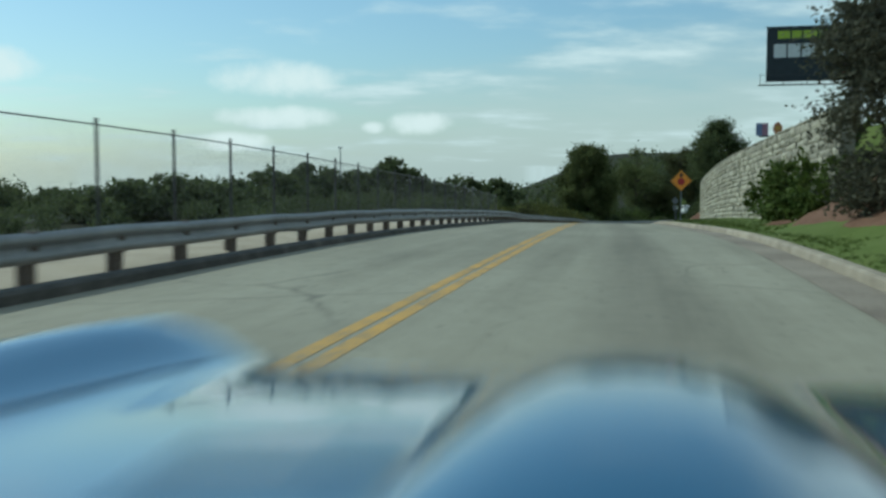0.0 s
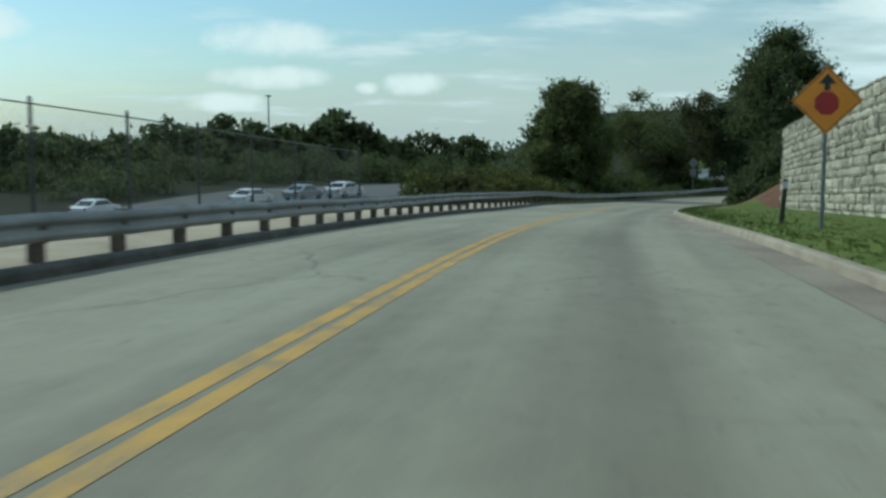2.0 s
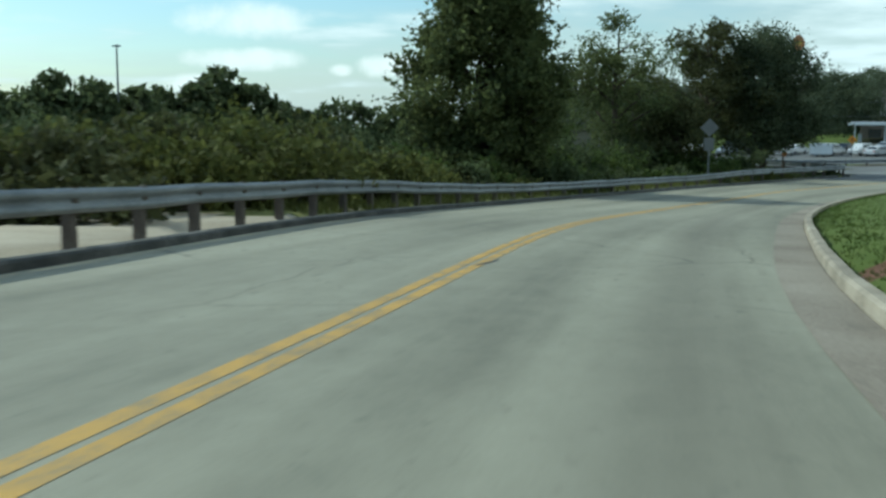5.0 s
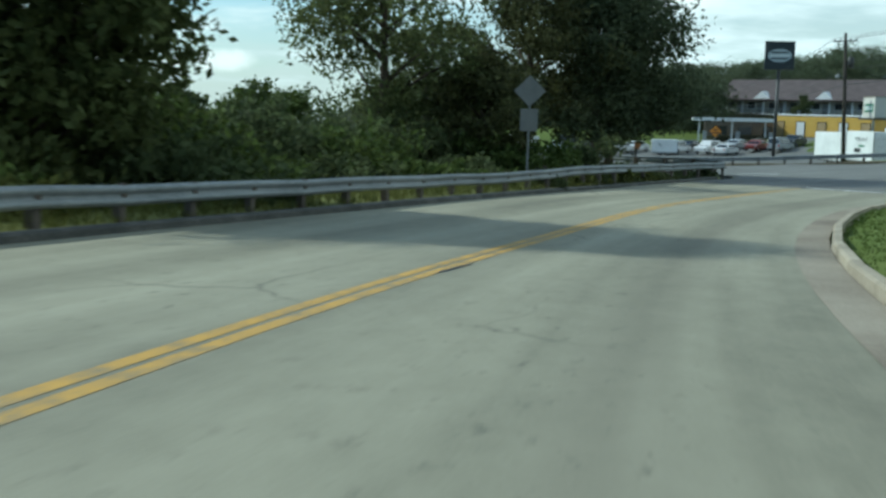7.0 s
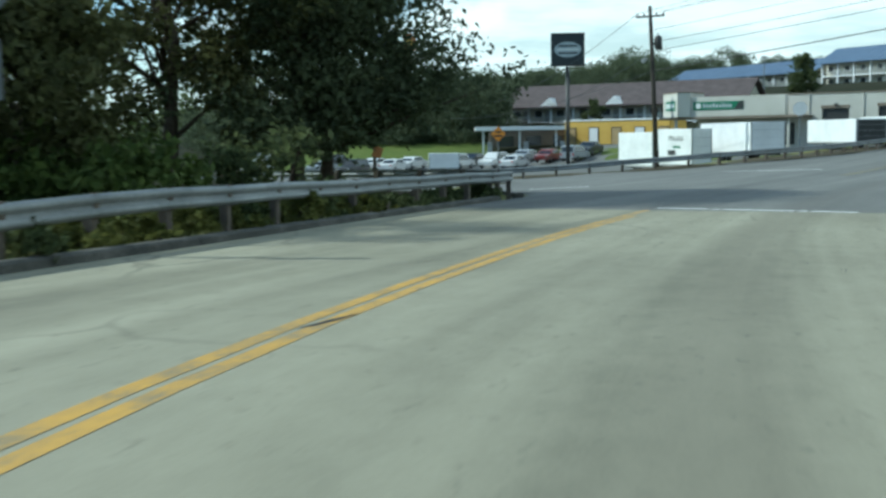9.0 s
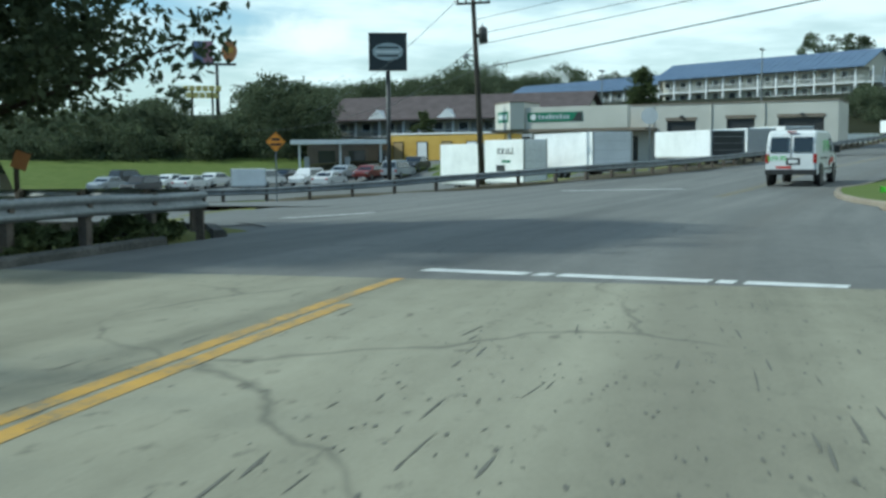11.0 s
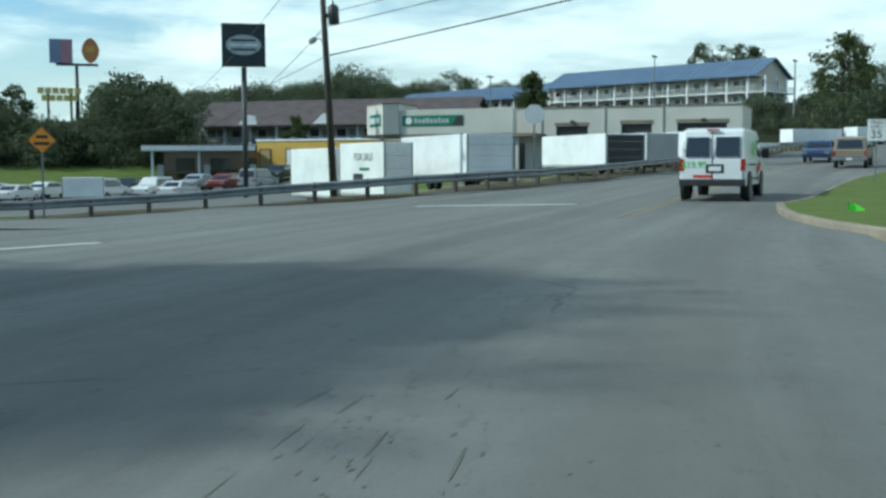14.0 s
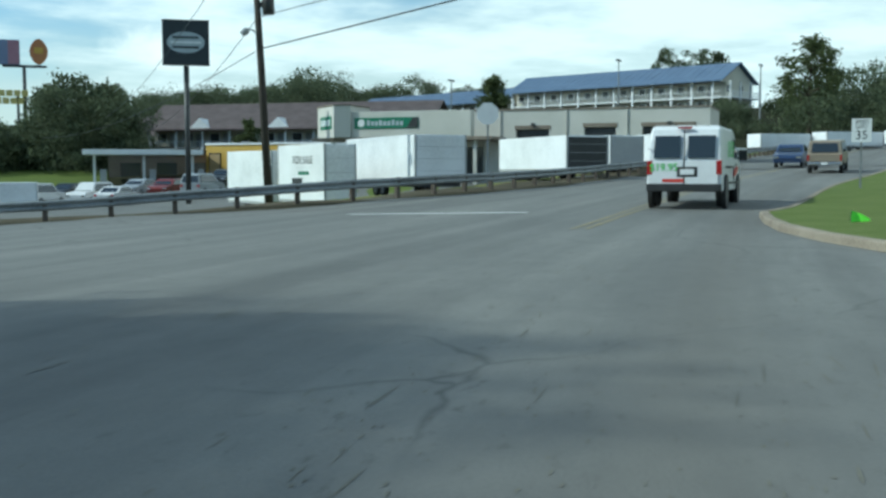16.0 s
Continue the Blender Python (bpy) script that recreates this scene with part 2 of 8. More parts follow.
M = {
    "asphalt": material("worn_asphalt", [(0.125, 0.125, 0.112), (0.175, 0.174, 0.155), (0.215, 0.212, 0.19)], rough=0.85, scale=0.22, fine=60, bump=0.35, spread=0.75),
    "asphalt_dark": material("dark_asphalt", [(0.09, 0.09, 0.085), (0.13, 0.13, 0.122), (0.155, 0.155, 0.145)], rough=0.85, scale=0.3, fine=60, bump=0.3, spread=0.8),
    "asphalt_far": material("far_asphalt", [(0.06, 0.06, 0.058), (0.1, 0.099, 0.094)], rough=0.9, scale=0.2, fine=20, bump=0.0),
    "gutter": material("stained_gutter", [(0.14, 0.11, 0.08), (0.24, 0.2, 0.15), (0.32, 0.275, 0.21)], rough=0.9, scale=0.5, fine=30, bump=0.25),
    "concrete": material("kerb_concrete", [(0.19, 0.16, 0.115), (0.31, 0.265, 0.195), (0.4, 0.345, 0.26)], rough=0.9, scale=1.5, fine=30, bump=0.25, vary=0.12),
    # shade on the left kerb's road face is put into this colour
    "concrete_dark": material("shaded_kerb", [(0.03, 0.03, 0.028), (0.06, 0.058, 0.05), (0.12, 0.11, 0.1)], rough=0.9, scale=1.5, fine=20, bump=0.3, vary=0.1),
    "sand": material("sandy_verge", [(0.25, 0.2, 0.13), (0.42, 0.35, 0.25), (0.5, 0.43, 0.32)], rough=0.95, scale=0.8, fine=25, bump=0.4, spread=0.8),
    "grass": material("lawn", [(0.08, 0.108, 0.022), (0.1, 0.132, 0.03), (0.14, 0.158, 0.048)], rough=0.95, scale=0.9, fine=40, bump=0.2, spread=0.6, spec=0.15),
    "grass_dry": material("dry_grass", [(0.12, 0.11, 0.04), (0.16, 0.17, 0.05), (0.22, 0.19, 0.08)], rough=0.95, scale=0.7, fine=22, bump=0.5, spread=0.8, spec=0.15),
    "mulch": material("brown_mulch", [(0.08, 0.045, 0.03), (0.15, 0.085, 0.055), (0.2, 0.12, 0.08)], rough=0.95, scale=1.4, fine=18, bump=0.6, spread=0.8, spec=0.1),
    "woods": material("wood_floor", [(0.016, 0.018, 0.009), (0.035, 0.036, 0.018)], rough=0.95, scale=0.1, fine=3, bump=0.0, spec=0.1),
    "yellow": material("yellow_road_paint", [(0.23, 0.185, 0.105), (0.43, 0.26, 0.06), (0.52, 0.3, 0.05)], rough=0.75, scale=2.4, fine=22, bump=0.2, spread=0.42),
    "white_paint": material("white_road_paint", [(0.3, 0.3, 0.28), (0.62, 0.62, 0.6), (0.7, 0.7, 0.68)], rough=0.7, scale=3.0, fine=40, bump=0.2, spread=0.9),
    "galv": material("galvanised_steel", [(0.15, 0.16, 0.165), (0.22, 0.23, 0.235), (0.28, 0.29, 0.295)], rough=0.6, metal=0.2, scale=1.0, fine=14, bump=0.05, vary=0.1),
    "post_wood": material("weathered_post", [(0.06, 0.045, 0.035), (0.12, 0.1, 0.08)], rough=0.9, scale=3, fine=20, bump=0.3, vary=0.15),
    "dark_steel": material("dark_steel", [grey(0.035), grey(0.06)], rough=0.5, metal=0.3, scale=3, fine=20, bump=0.05),
    "wire": material("fence_wire", [grey(0.1), grey(0.16)], rough=0.6, metal=0.4, scale=3, fine=20, bump=0.0),
    "bark": material("bark", [(0.03, 0.024, 0.018), (0.07, 0.055, 0.042), (0.11, 0.09, 0.07)], rough=0.95, scale=2.0, fine=9.0, bump=0.9, stretch=(3, 3, 0.6), spec=0.15),
    "leaf_oak": leaf_material("oak_leaves", (0.052, 0.07, 0.032), (0.13, 0.15, 0.064), 0.45),
    "leaf_light": leaf_material("pale_leaves", (0.05, 0.075, 0.02), (0.12, 0.15, 0.04), 0.3),
    "leaf_pine": leaf_material("pine_needles", (0.05, 0.065, 0.038), (0.115, 0.132, 0.068), 0.42),
    # lighter leaf with sunlight put into its colour
    "leaf_sunny": leaf_material("sunlit_leaves", (0.06, 0.078, 0.03), (0.155, 0.17, 0.064), 0.5),
    "leaf_bush": leaf_material("bush_leaves", (0.05, 0.078, 0.016), (0.115, 0.145, 0.034), 0.3),
    "leaf_kudzu": leaf_material("vine_leaves", (0.06, 0.075, 0.02), (0.17, 0.17, 0.05), 0.3),
    "stone": material("wall_stone", [(0.23, 0.21, 0.15), (0.335, 0.31, 0.235), (0.43, 0.405, 0.315)], rough=0.9, scale=2.2, fine=14, bump=0.9, bump_scale=9, vary=0.3, spread=0.9),
    "mortar": material("wall_mortar", [(0.2, 0.185, 0.135), (0.28, 0.26, 0.195)], rough=0.95, scale=3, fine=20, bump=0.3),
    "sign_orange": material("orange_sign_face", [(0.72, 0.26, 0.02), (0.8, 0.31, 0.03)], rough=0.45, scale=2, fine=20, bump=0.0),
    "sign_black": material("black_sign_ink", [grey(0.02), grey(0.03)], rough=0.5, scale=2, fine=20, bump=0.0),
    "sign_red": material("red_sign_ink", [(0.3, 0.02, 0.02), (0.4, 0.03, 0.03)], rough=0.5, scale=2, fine=20, bump=0.0),
    "sign_white": material("white_sign_face", [grey(0.62), grey(0.72)], rough=0.45, scale=2, fine=20, bump=0.0),
    "sign_back": material("bare_aluminium", [grey(0.15), grey(0.21)], rough=0.5, metal=0.5, scale=2, fine=20, bump=0.03),
    "sign_green": material("green_sign_face", [(0.01, 0.12, 0.06), (0.015, 0.17, 0.085)], rough=0.45, scale=2, fine=20, bump=0.0),
    "sign_navy": material("dark_blue_sign_face", [(0.012, 0.016, 0.02), (0.02, 0.026, 0.032)], rough=0.4, scale=2, fine=20, bump=0.0),
    "stucco": material("beige_stucco", [(0.42, 0.41, 0.36), (0.52, 0.5, 0.45), (0.56, 0.54, 0.49)], rough=0.9, scale=0.35, fine=20, bump=0.15),
    "stucco_dark": material("brown_stucco", [(0.16, 0.13, 0.1), (0.24, 0.2, 0.16)], rough=0.9, scale=0.6, fine=20, bump=0.15),
    "hotel_wall": material("cream_hotel_wall", [(0.46, 0.44, 0.37), (0.56, 0.54, 0.46)], rough=0.9, scale=0.3, fine=10, bump=0.05),
    "white_wood": material("white_trim", [grey(0.68), grey(0.78)], rough=0.6, scale=1, fine=15, bump=0.03),
    "blue_roof": material("blue_metal_roof", [(0.075, 0.115, 0.185), (0.095, 0.14, 0.22), (0.115, 0.165, 0.25)], rough=0.45, metal=0.0, scale=0.3, fine=10, bump=0.05),
    "shingle": material("brown_shingle_roof", [(0.06, 0.045, 0.045), (0.11, 0.085, 0.085)], rough=0.9, scale=0.8, fine=12, bump=0.2, vary=0.1),
    "yellow_wall": material("yellow_shed_wall", [(0.5, 0.3, 0.05), (0.62, 0.4, 0.08)], rough=0.7, scale=0.8, fine=20, bump=0.05),
    "box_white": material("white_box_body", [grey(0.6), grey(0.74), grey(0.8)], rough=0.5, scale=0.6, fine=12, bump=0.03),
    "box_grey": material("grey_box_body", [grey(0.32), grey(0.42)], rough=0.55, scale=0.6, fine=12, bump=0.03),
    "rubber": material("tyre_rubber", [grey(0.018), grey(0.03)], rough=0.85, scale=5, fine=40, bump=0.2),
    "chrome": material("bright_metal", [grey(0.6), grey(0.7)], rough=0.18, metal=1.0, scale=4, fine=30, bump=0.0),
    "plastic_black": material("black_plastic", [grey(0.02), grey(0.035)], rough=0.5, scale=4, fine=30, bump=0.05),
    "red_lens": material("red_lens", [(0.25, 0.015, 0.015), (0.35, 0.02, 0.02)], rough=0.25, scale=6, fine=30, bump=0.0),
    "amber_lens": material("amber_lens", [(0.5, 0.18, 0.02), (0.6, 0.22, 0.03)], rough=0.25, scale=6, fine=30, bump=0.0),
    "van_white": material("white_van_paint", [grey(0.68), grey(0.76)], rough=0.3, scale=0.8, fine=8, bump=0.0),
    "graphic_green": material("green_decal", [(0.1, 0.5, 0.06), (0.13, 0.58, 0.08)], rough=0.4, scale=2, fine=15, bump=0.0),
    "graphic_red": material("red_decal", [(0.5, 0.04, 0.03), (0.58, 0.06, 0.04)], rough=0.4, scale=2, fine=15, bump=0.0),
    "tan_paint": material("tan_truck_paint", [(0.2, 0.165, 0.12), (0.26, 0.215, 0.16)], rough=0.35, scale=0.8, fine=8, bump=0.0),
    "glass": glass_material("dark_glass"),
    "window": glass_material("window_glass", (0.05, 0.055, 0.06)),
    "neon": material("neon_green_flag", [(0.25, 0.9, 0.05), (0.3, 1.0, 0.08)], rough=0.6, scale=2, fine=20, bump=0.0),
}


def road_material(name, dark, mid, light, stain, line=2.0):
    """Worn asphalt: patches, wheel tracks and oil along the lane, grain, fine cracks. The coordinates are metres across and along the road."""
    m = bpy.data.materials.new(name)
    m.use_nodes = True
    nt = m.node_tree
    n, l = nt.nodes.new, nt.links.new
    b = nt.nodes["Principled BSDF"]
    b.inputs["Roughness"].default_value, b.inputs["Specular IOR Level"].default_value = 0.8, 0.3
    uv = n("ShaderNodeUVMap")

    def noise_at(sx, sy, detail, rough=0.55):
        mp = n("ShaderNodeMapping"); mp.inputs["Scale"].default_value = (sx, sy, 1)
        l(uv.outputs[0], mp.inputs[0])
        t = n("ShaderNodeTexNoise"); t.inputs["Scale"].default_value, t.inputs["Detail"].default_value, t.inputs["Roughness"].default_value = 1.0, detail, rough
        l(mp.outputs[0], t.inputs["Vector"])
        return t.outputs["Fac"]
    patch, streak, speck, grain = noise_at(0.35, 0.12, 5), noise_at(1.1, 0.035, 4), noise_at(3.2, 1.6, 6, 0.7), noise_at(38, 38, 3, 0.7)

    def madd(a, k, c):
        q = n("ShaderNodeMath"); q.operation = "MULTIPLY_ADD"; q.inputs[1].default_value = k
        l(a, q.inputs[0])
        if isinstance(c, float):
            q.inputs[2].default_value = c
        else:
            l(c, q.inputs[2])
        return q.outputs[0]
    v = madd(patch, 0.3, 0.0)
    v = madd(streak, 0.38, v)
    v = madd(speck, 0.17, v)
    v = madd(grain, 0.15, v)
    ramp = n("ShaderNodeValToRGB")
    els = ramp.color_ramp.elements
    els[0].position, els[1].position = 0.38, 0.62
    els[0].color, els[1].color = (*dark, 1), (*light, 1)
    e = els.new(0.5); e.color = (*mid, 1)
    l(v, ramp.inputs[0])
    # oil and rubber down the middle of the right-hand lane and in its wheel tracks
    sep = n("ShaderNodeSeparateXYZ"); l(uv.outputs[0], sep.inputs[0])
    wob = madd(streak, 0.8, sep.outputs["X"])
    off = n("ShaderNodeMath"); off.operation = "SUBTRACT"; off.inputs[1].default_value = 0.55
    l(wob, off.inputs[0])
    ab = n("ShaderNodeMath"); ab.operation = "ABSOLUTE"; l(off.outputs[0], ab.inputs[0])
    tr = n("ShaderNodeMapRange"); tr.interpolation_type = "SMOOTHSTEP"
    tr.inputs["From Min"].default_value, tr.inputs["From Max"].default_value = 0.0, 0.75
    tr.inputs["To Min"].default_value, tr.inputs["To Max"].default_value = 0.42, 0.0
    l(ab.outputs[0], tr.inputs["Value"])
    mx = n("ShaderNodeMix"); mx.data_type = "RGBA"
    l(tr.outputs[0], mx.inputs["Factor"]); l(ramp.outputs[0], mx.inputs[6]); mx.inputs[7].default_value = (*stain, 1)
    # rubber flecks and small stains, thickest in the lane
    fl = noise_at(7.0, 3.0, 5, 0.65)
    fm = n("ShaderNodeMapRange"); fm.interpolation_type = "SMOOTHSTEP"
    fm.inputs["From Min"].default_value, fm.inputs["From Max"].default_value = 0.57, 0.70
    fm.inputs["To Min"].default_value, fm.inputs["To Max"].default_value = 0.0, 0.5
    l(fl, fm.inputs["Value"])
    dm = n("ShaderNodeMapRange")
    dm.inputs["From Min"].default_value, dm.inputs["From Max"].default_value = 0.4, 0.62
    dm.inputs["To Min"].default_value, dm.inputs["To Max"].default_value = 0.25, 1.0
    l(patch, dm.inputs["Value"])
    fx = n("ShaderNodeMath"); fx.operation = "MULTIPLY"; l(fm.outputs[0], fx.inputs[0]); l(dm.outputs[0], fx.inputs[1])
    mf = n("ShaderNodeMix"); mf.data_type = "RGBA"
    l(fx.outputs[0], mf.inputs["Factor"]); l(mx.outputs[2], mf.inputs[6]); mf.inputs[7].default_value = (0.06, 0.055, 0.045, 1)
    mx = mf
    # cracks
    mp = n("ShaderNodeMapping"); mp.inputs["Scale"].default_value = (0.33, 0.2, 1); l(uv.outputs[0], mp.inputs[0])
    wv = n("ShaderNodeTexNoise"); wv.inputs["Scale"].default_value, wv.inputs["Detail"].default_value = 2.0, 4.0
    l(mp.outputs[0], wv.inputs["Vector"])
    dsp = n("ShaderNodeMix"); dsp.data_type = "VECTOR"; dsp.inputs["Factor"].default_value = 0.25
    l(mp.outputs[0], dsp.inputs[4]); l(wv.outputs["Color"], dsp.inputs[5])
    vo = n("ShaderNodeTexVoronoi"); vo.feature = "DISTANCE_TO_EDGE"; vo.inputs["Scale"].default_value = 1.3
    l(dsp.outputs[1], vo.inputs["Vector"])
    cr = n("ShaderNodeMapRange"); cr.inputs["From Min"].default_value, cr.inputs["From Max"].default_value = 0.0, 0.012
    cr.inputs["To Min"].default_value, cr.inputs["To Max"].default_value = 0.45, 0.0
    l(vo.outputs["Distance"], cr.inputs["Value"])
    only = n("ShaderNodeMapRange"); only.inputs["From Min"].default_value, only.inputs["From Max"].default_value = 0.5, 0.62
    l(patch, only.inputs["Value"])
    cm = n("ShaderNodeMath"); cm.operation = "MULTIPLY"; l(cr.outputs[0], cm.inputs[0]); l(only.outputs[0], cm.inputs[1])
    mx2 = n("ShaderNodeMix"); mx2.data_type = "RGBA"
    l(cm.outputs[0], mx2.inputs["Factor"]); l(mx.outputs[2], mx2.inputs[6]); mx2.inputs[7].default_value = (0.03, 0.03, 0.028, 1)
    l(mx2.outputs[2], b.inputs["Base Color"])
    bp = n("ShaderNodeBump"); bp.inputs["Strength"].default_value, bp.inputs["Distance"].default_value = 0.35, 0.01
    l(grain, bp.inputs["Height"]); l(bp.outputs[0], b.inputs["Normal"])
    return m


M["verge_dirt"] = material("verge_dirt", [(0.04, 0.04, 0.025), (0.08, 0.068, 0.045), (0.13, 0.11, 0.075)], rough=0.95, scale=0.7, fine=9, bump=0.6, spread=0.9, spec=0.1)
M["leaf_mixed"] = leaf_material("dry_conifer_leaves", (0.045, 0.05, 0.02), (0.11, 0.112, 0.045), 0.3)
M["yellow_worn"] = material("worn_yellow_paint", [(0.14, 0.135, 0.115), (0.2, 0.175, 0.11), (0.3, 0.23, 0.1)], rough=0.8, scale=1.6, fine=22, bump=0.2, spread=0.7)
M["tar"] = material("black_tar", [(0.015, 0.014, 0.013), (0.05, 0.046, 0.04)], rough=0.6, scale=3, fine=25, bump=0.2)
# greyer, lighter leaf: distance haze is put into the colour
M["leaf_hazed"] = leaf_material("hazed_leaves", (0.062, 0.08, 0.046), (0.135, 0.155, 0.088), 0.36)
M["tyre_mark"] = material("rubber_marks", [(0.11, 0.104, 0.084), (0.155, 0.147, 0.117)], rough=0.85, scale=2, fine=30, bump=0.1)
M["leaf_olive"] = leaf_material("olive_leaves", (0.075, 0.075, 0.048), (0.13, 0.128, 0.085), 0.25)
M["road"] = road_material("worn_pale_asphalt", (0.165, 0.154, 0.112), (0.258, 0.242, 0.178), (0.335, 0.315, 0.235), (0.12, 0.106, 0.078))
M["road_dark"] = road_material("newer_grey_asphalt", (0.105, 0.104, 0.098), (0.15, 0.148, 0.138), (0.2, 0.196, 0.18), (0.1, 0.092, 0.08))


# ---------------------------------------------------------------- mesh tools
def mesh_of(name, verts, faces, mat, smooth=False):
    me = bpy.data.meshes.new(name)
    me.from_pydata([tuple(v) for v in verts], [], [tuple(f) for f in faces])
    for m in (mat if isinstance(mat, (list, tuple)) else [mat]):
        me.materials.append(m)
    if smooth:
        me.polygons.foreach_set("use_smooth", [True] * len(me.polygons))
    me.update()
    return me


def part(name, geo, mat, parent=None, label="", smooth=False, m=None):
    """One mesh object from (verts, faces), under a thing or a part."""
    ob = new(name, mesh_of(name, geo[0], geo[1], mat, smooth))
    if parent is not None:
        ob.parent = parent
    if m is not None:
        ob.matrix_basis = m
    return tagged(ob, label)


def thing(name, label, category, m=None, group="", kind=""):
    ob = new(name)
    ob.empty_display_size = 0.2
    if m is not None:
        ob.matrix_basis = m
    return tagged(ob, label, category, group, kind)


def join(*geos):
    vs, fs = [], []
    for v, f in geos:
        k = len(vs)
        vs.extend(v)
        fs.extend([tuple(i + k for i in face) for face in f])
    return vs, fs


def moved(geo, m):
    return [m @ Vector(v) for v in geo[0]], geo[1]


def box(x0, y0, z0, x1, y1, z1, bev=0.0):
    """A box from corner to corner, its edges chamfered by bev."""
    if bev <= 0:
        v = [(x, y, z) for z in (z0, z1) for y in (y0, y1) for x in (x0, x1)]
        return v, [(0, 2, 3, 1), (4, 5, 7, 6), (0, 1, 5, 4), (2, 6, 7, 3), (0, 4, 6, 2), (1, 3, 7, 5)]
    bm = bmesh.new()
    bmesh.ops.create_cube(bm, size=1.0)
    for v in bm.verts:
        v.co = Vector(((x0 + x1) / 2 + v.co.x * (x1 - x0), (y0 + y1) / 2 + v.co.y * (y1 - y0), (z0 + z1) / 2 + v.co.z * (z1 - z0)))
    bmesh.ops.bevel(bm, geom=bm.edges[:], offset=bev, segments=2, affect="EDGES", profile=0.6)
    return take(bm)


def take(bm):
    bm.verts.index_update()
    geo = [v.co.copy() for v in bm.verts], [tuple(v.index for v in f.verts) for f in bm.faces]
    bm.free()
    return geo


def tube(points, radii, n=8, caps=True):
    """A tapered tube along points."""
    vs, fs = [], []
    pts = [Vector(p) for p in points]
    for i, p in enumerate(pts):
        d = (pts[min(i + 1, len(pts) - 1)] - pts[max(i - 1, 0)]).normalized()
        a = d.cross(Vector((0, 0, 1)) if abs(d.z) < 0.9 else Vector((1, 0, 0))).normalized()
        b = d.cross(a)
        r = radii[i] if isinstance(radii, (list, tuple)) else radii
        for k in range(n):
            t = 2 * math.pi * k / n
            vs.append(p + (a * math.cos(t) + b * math.sin(t)) * r)
    for i in range(len(pts) - 1):
        for k in range(n):
            fs.append((i * n + k, i * n + (k + 1) % n, (i + 1) * n + (k + 1) % n, (i + 1) * n + k))
    if caps:
        fs.append(tuple(range(n - 1, -1, -1)))
        fs.append(tuple((len(pts) - 1) * n + k for k in range(n)))
    return vs, fs


def prism(outline, y0, y1):
    """An outline in x and z, carried from y0 to y1."""
    n = len(outline)
    vs = [(x, y0, z) for x, z in outline] + [(x, y1, z) for x, z in outline]
    fs = [tuple(range(n)), tuple(range(2 * n - 1, n - 1, -1))]
    fs += [(k, k + n, (k + 1) % n + n, (k + 1) % n) for k in range(n)]
    return vs, fs


def disc_y(cx, cz, r, y0, y1, n=20, r1=None):
    """A round along y, from y0 to y1."""
    return tube([(cx, y0, cz), (cx, y1, cz)], [r, r if r1 is None else r1], n)


# ---------------------------------------------------------------- the road and the lie of the land
# x, y, z of the driving line; then metres to the left edge, to the right edge and to the double line
ROAD = [
    (-16.0, -100.0, 8.6, 5.2, 2.3, 1.9), (-9.4, -60.0, 8.2, 5.2, 2.3, 1.9), (-3.1, -20.0, 7.8, 5.2, 2.3, 1.9), (0.0, 0.0, 7.43, 5.2, 2.4, 1.9),
    (3.4, 22.0, 6.95, 5.4, 2.7, 1.88), (6.2, 42.7, 6.15, 5.4, 2.6, 1.85), (8.7, 60.0, 5.35, 5.4, 2.45, 1.95), (11.8, 78.0, 4.25, 6.1, 2.0, 2.15),
    (15.3, 94.4, 3.22, 6.5, 1.5, 2.3), (19.0, 108.4, 2.42, 7.3, 2.0, 2.6), (23.5, 121.2, 1.58, 7.6, 2.15, 2.45), (28.4, 131.8, 1.03, 7.2, 2.15, 2.2),
    (33.4, 140.1, 0.73, 6.8, 2.2, 2.4), (38.8, 147.3, 0.42, 7.3, 2.3, 2.75), (43.4, 152.8, 0.23, 7.8, 3.5, 2.9), (49.3, 159.0, 0.07, 8.4, 5.5, 3.0),
    (53.0, 162.3, 0.04, 9.7, 4.6, 2.8), (60.0, 168.0, 0.0, 17.0, 2.4, 2.6), (72.0, 177.0, 0.1, 17.3, 2.6, 2.6), (86.0, 186.3, 0.5, 13.6, 4.0, 2.6), (101.0, 195.0, 1.0, 11.5, 4.5, 2.6),
    (125.0, 207.5, 2.1, 9.0, 4.5, 2.6), (160.0, 224.0, 3.9, 8.0, 4.5, 2.6), (240.0, 260.0, 8.0, 8.0, 4.5, 2.6),
]


def spline(rows, step):
    """Catmull-Rom through rows of numbers, resampled at about step metres."""
    rows = np.array(rows, float)
    out = []
    for i in range(len(rows) - 1):
        p0, p1, p2, p3 = rows[max(i - 1, 0)], rows[i], rows[i + 1], rows[min(i + 2, len(rows) - 1)]
        n = max(1, int(np.hypot(*(p2 - p1)[:2]) / step))
        for k in range(n):
            t = k / n
            out.append(0.5 * (2 * p1 + (p2 - p0) * t + (2 * p0 - 5 * p1 + 4 * p2 - p3) * t * t + (3 * p1 - p0 - 3 * p2 + p3) * t ** 3))
    out.append(rows[-1])
    return np.array(out)


LINE = spline(ROAD, 2.0)
_d = np.gradient(LINE[:, :2], axis=0)
_d /= np.linalg.norm(_d, axis=1, keepdims=True)
RIGHT = np.stack([_d[:, 1], -_d[:, 0]], 1)
STATION = np.r_[0, np.cumsum(np.hypot(*np.diff(LINE[:, :2], axis=0).T))]


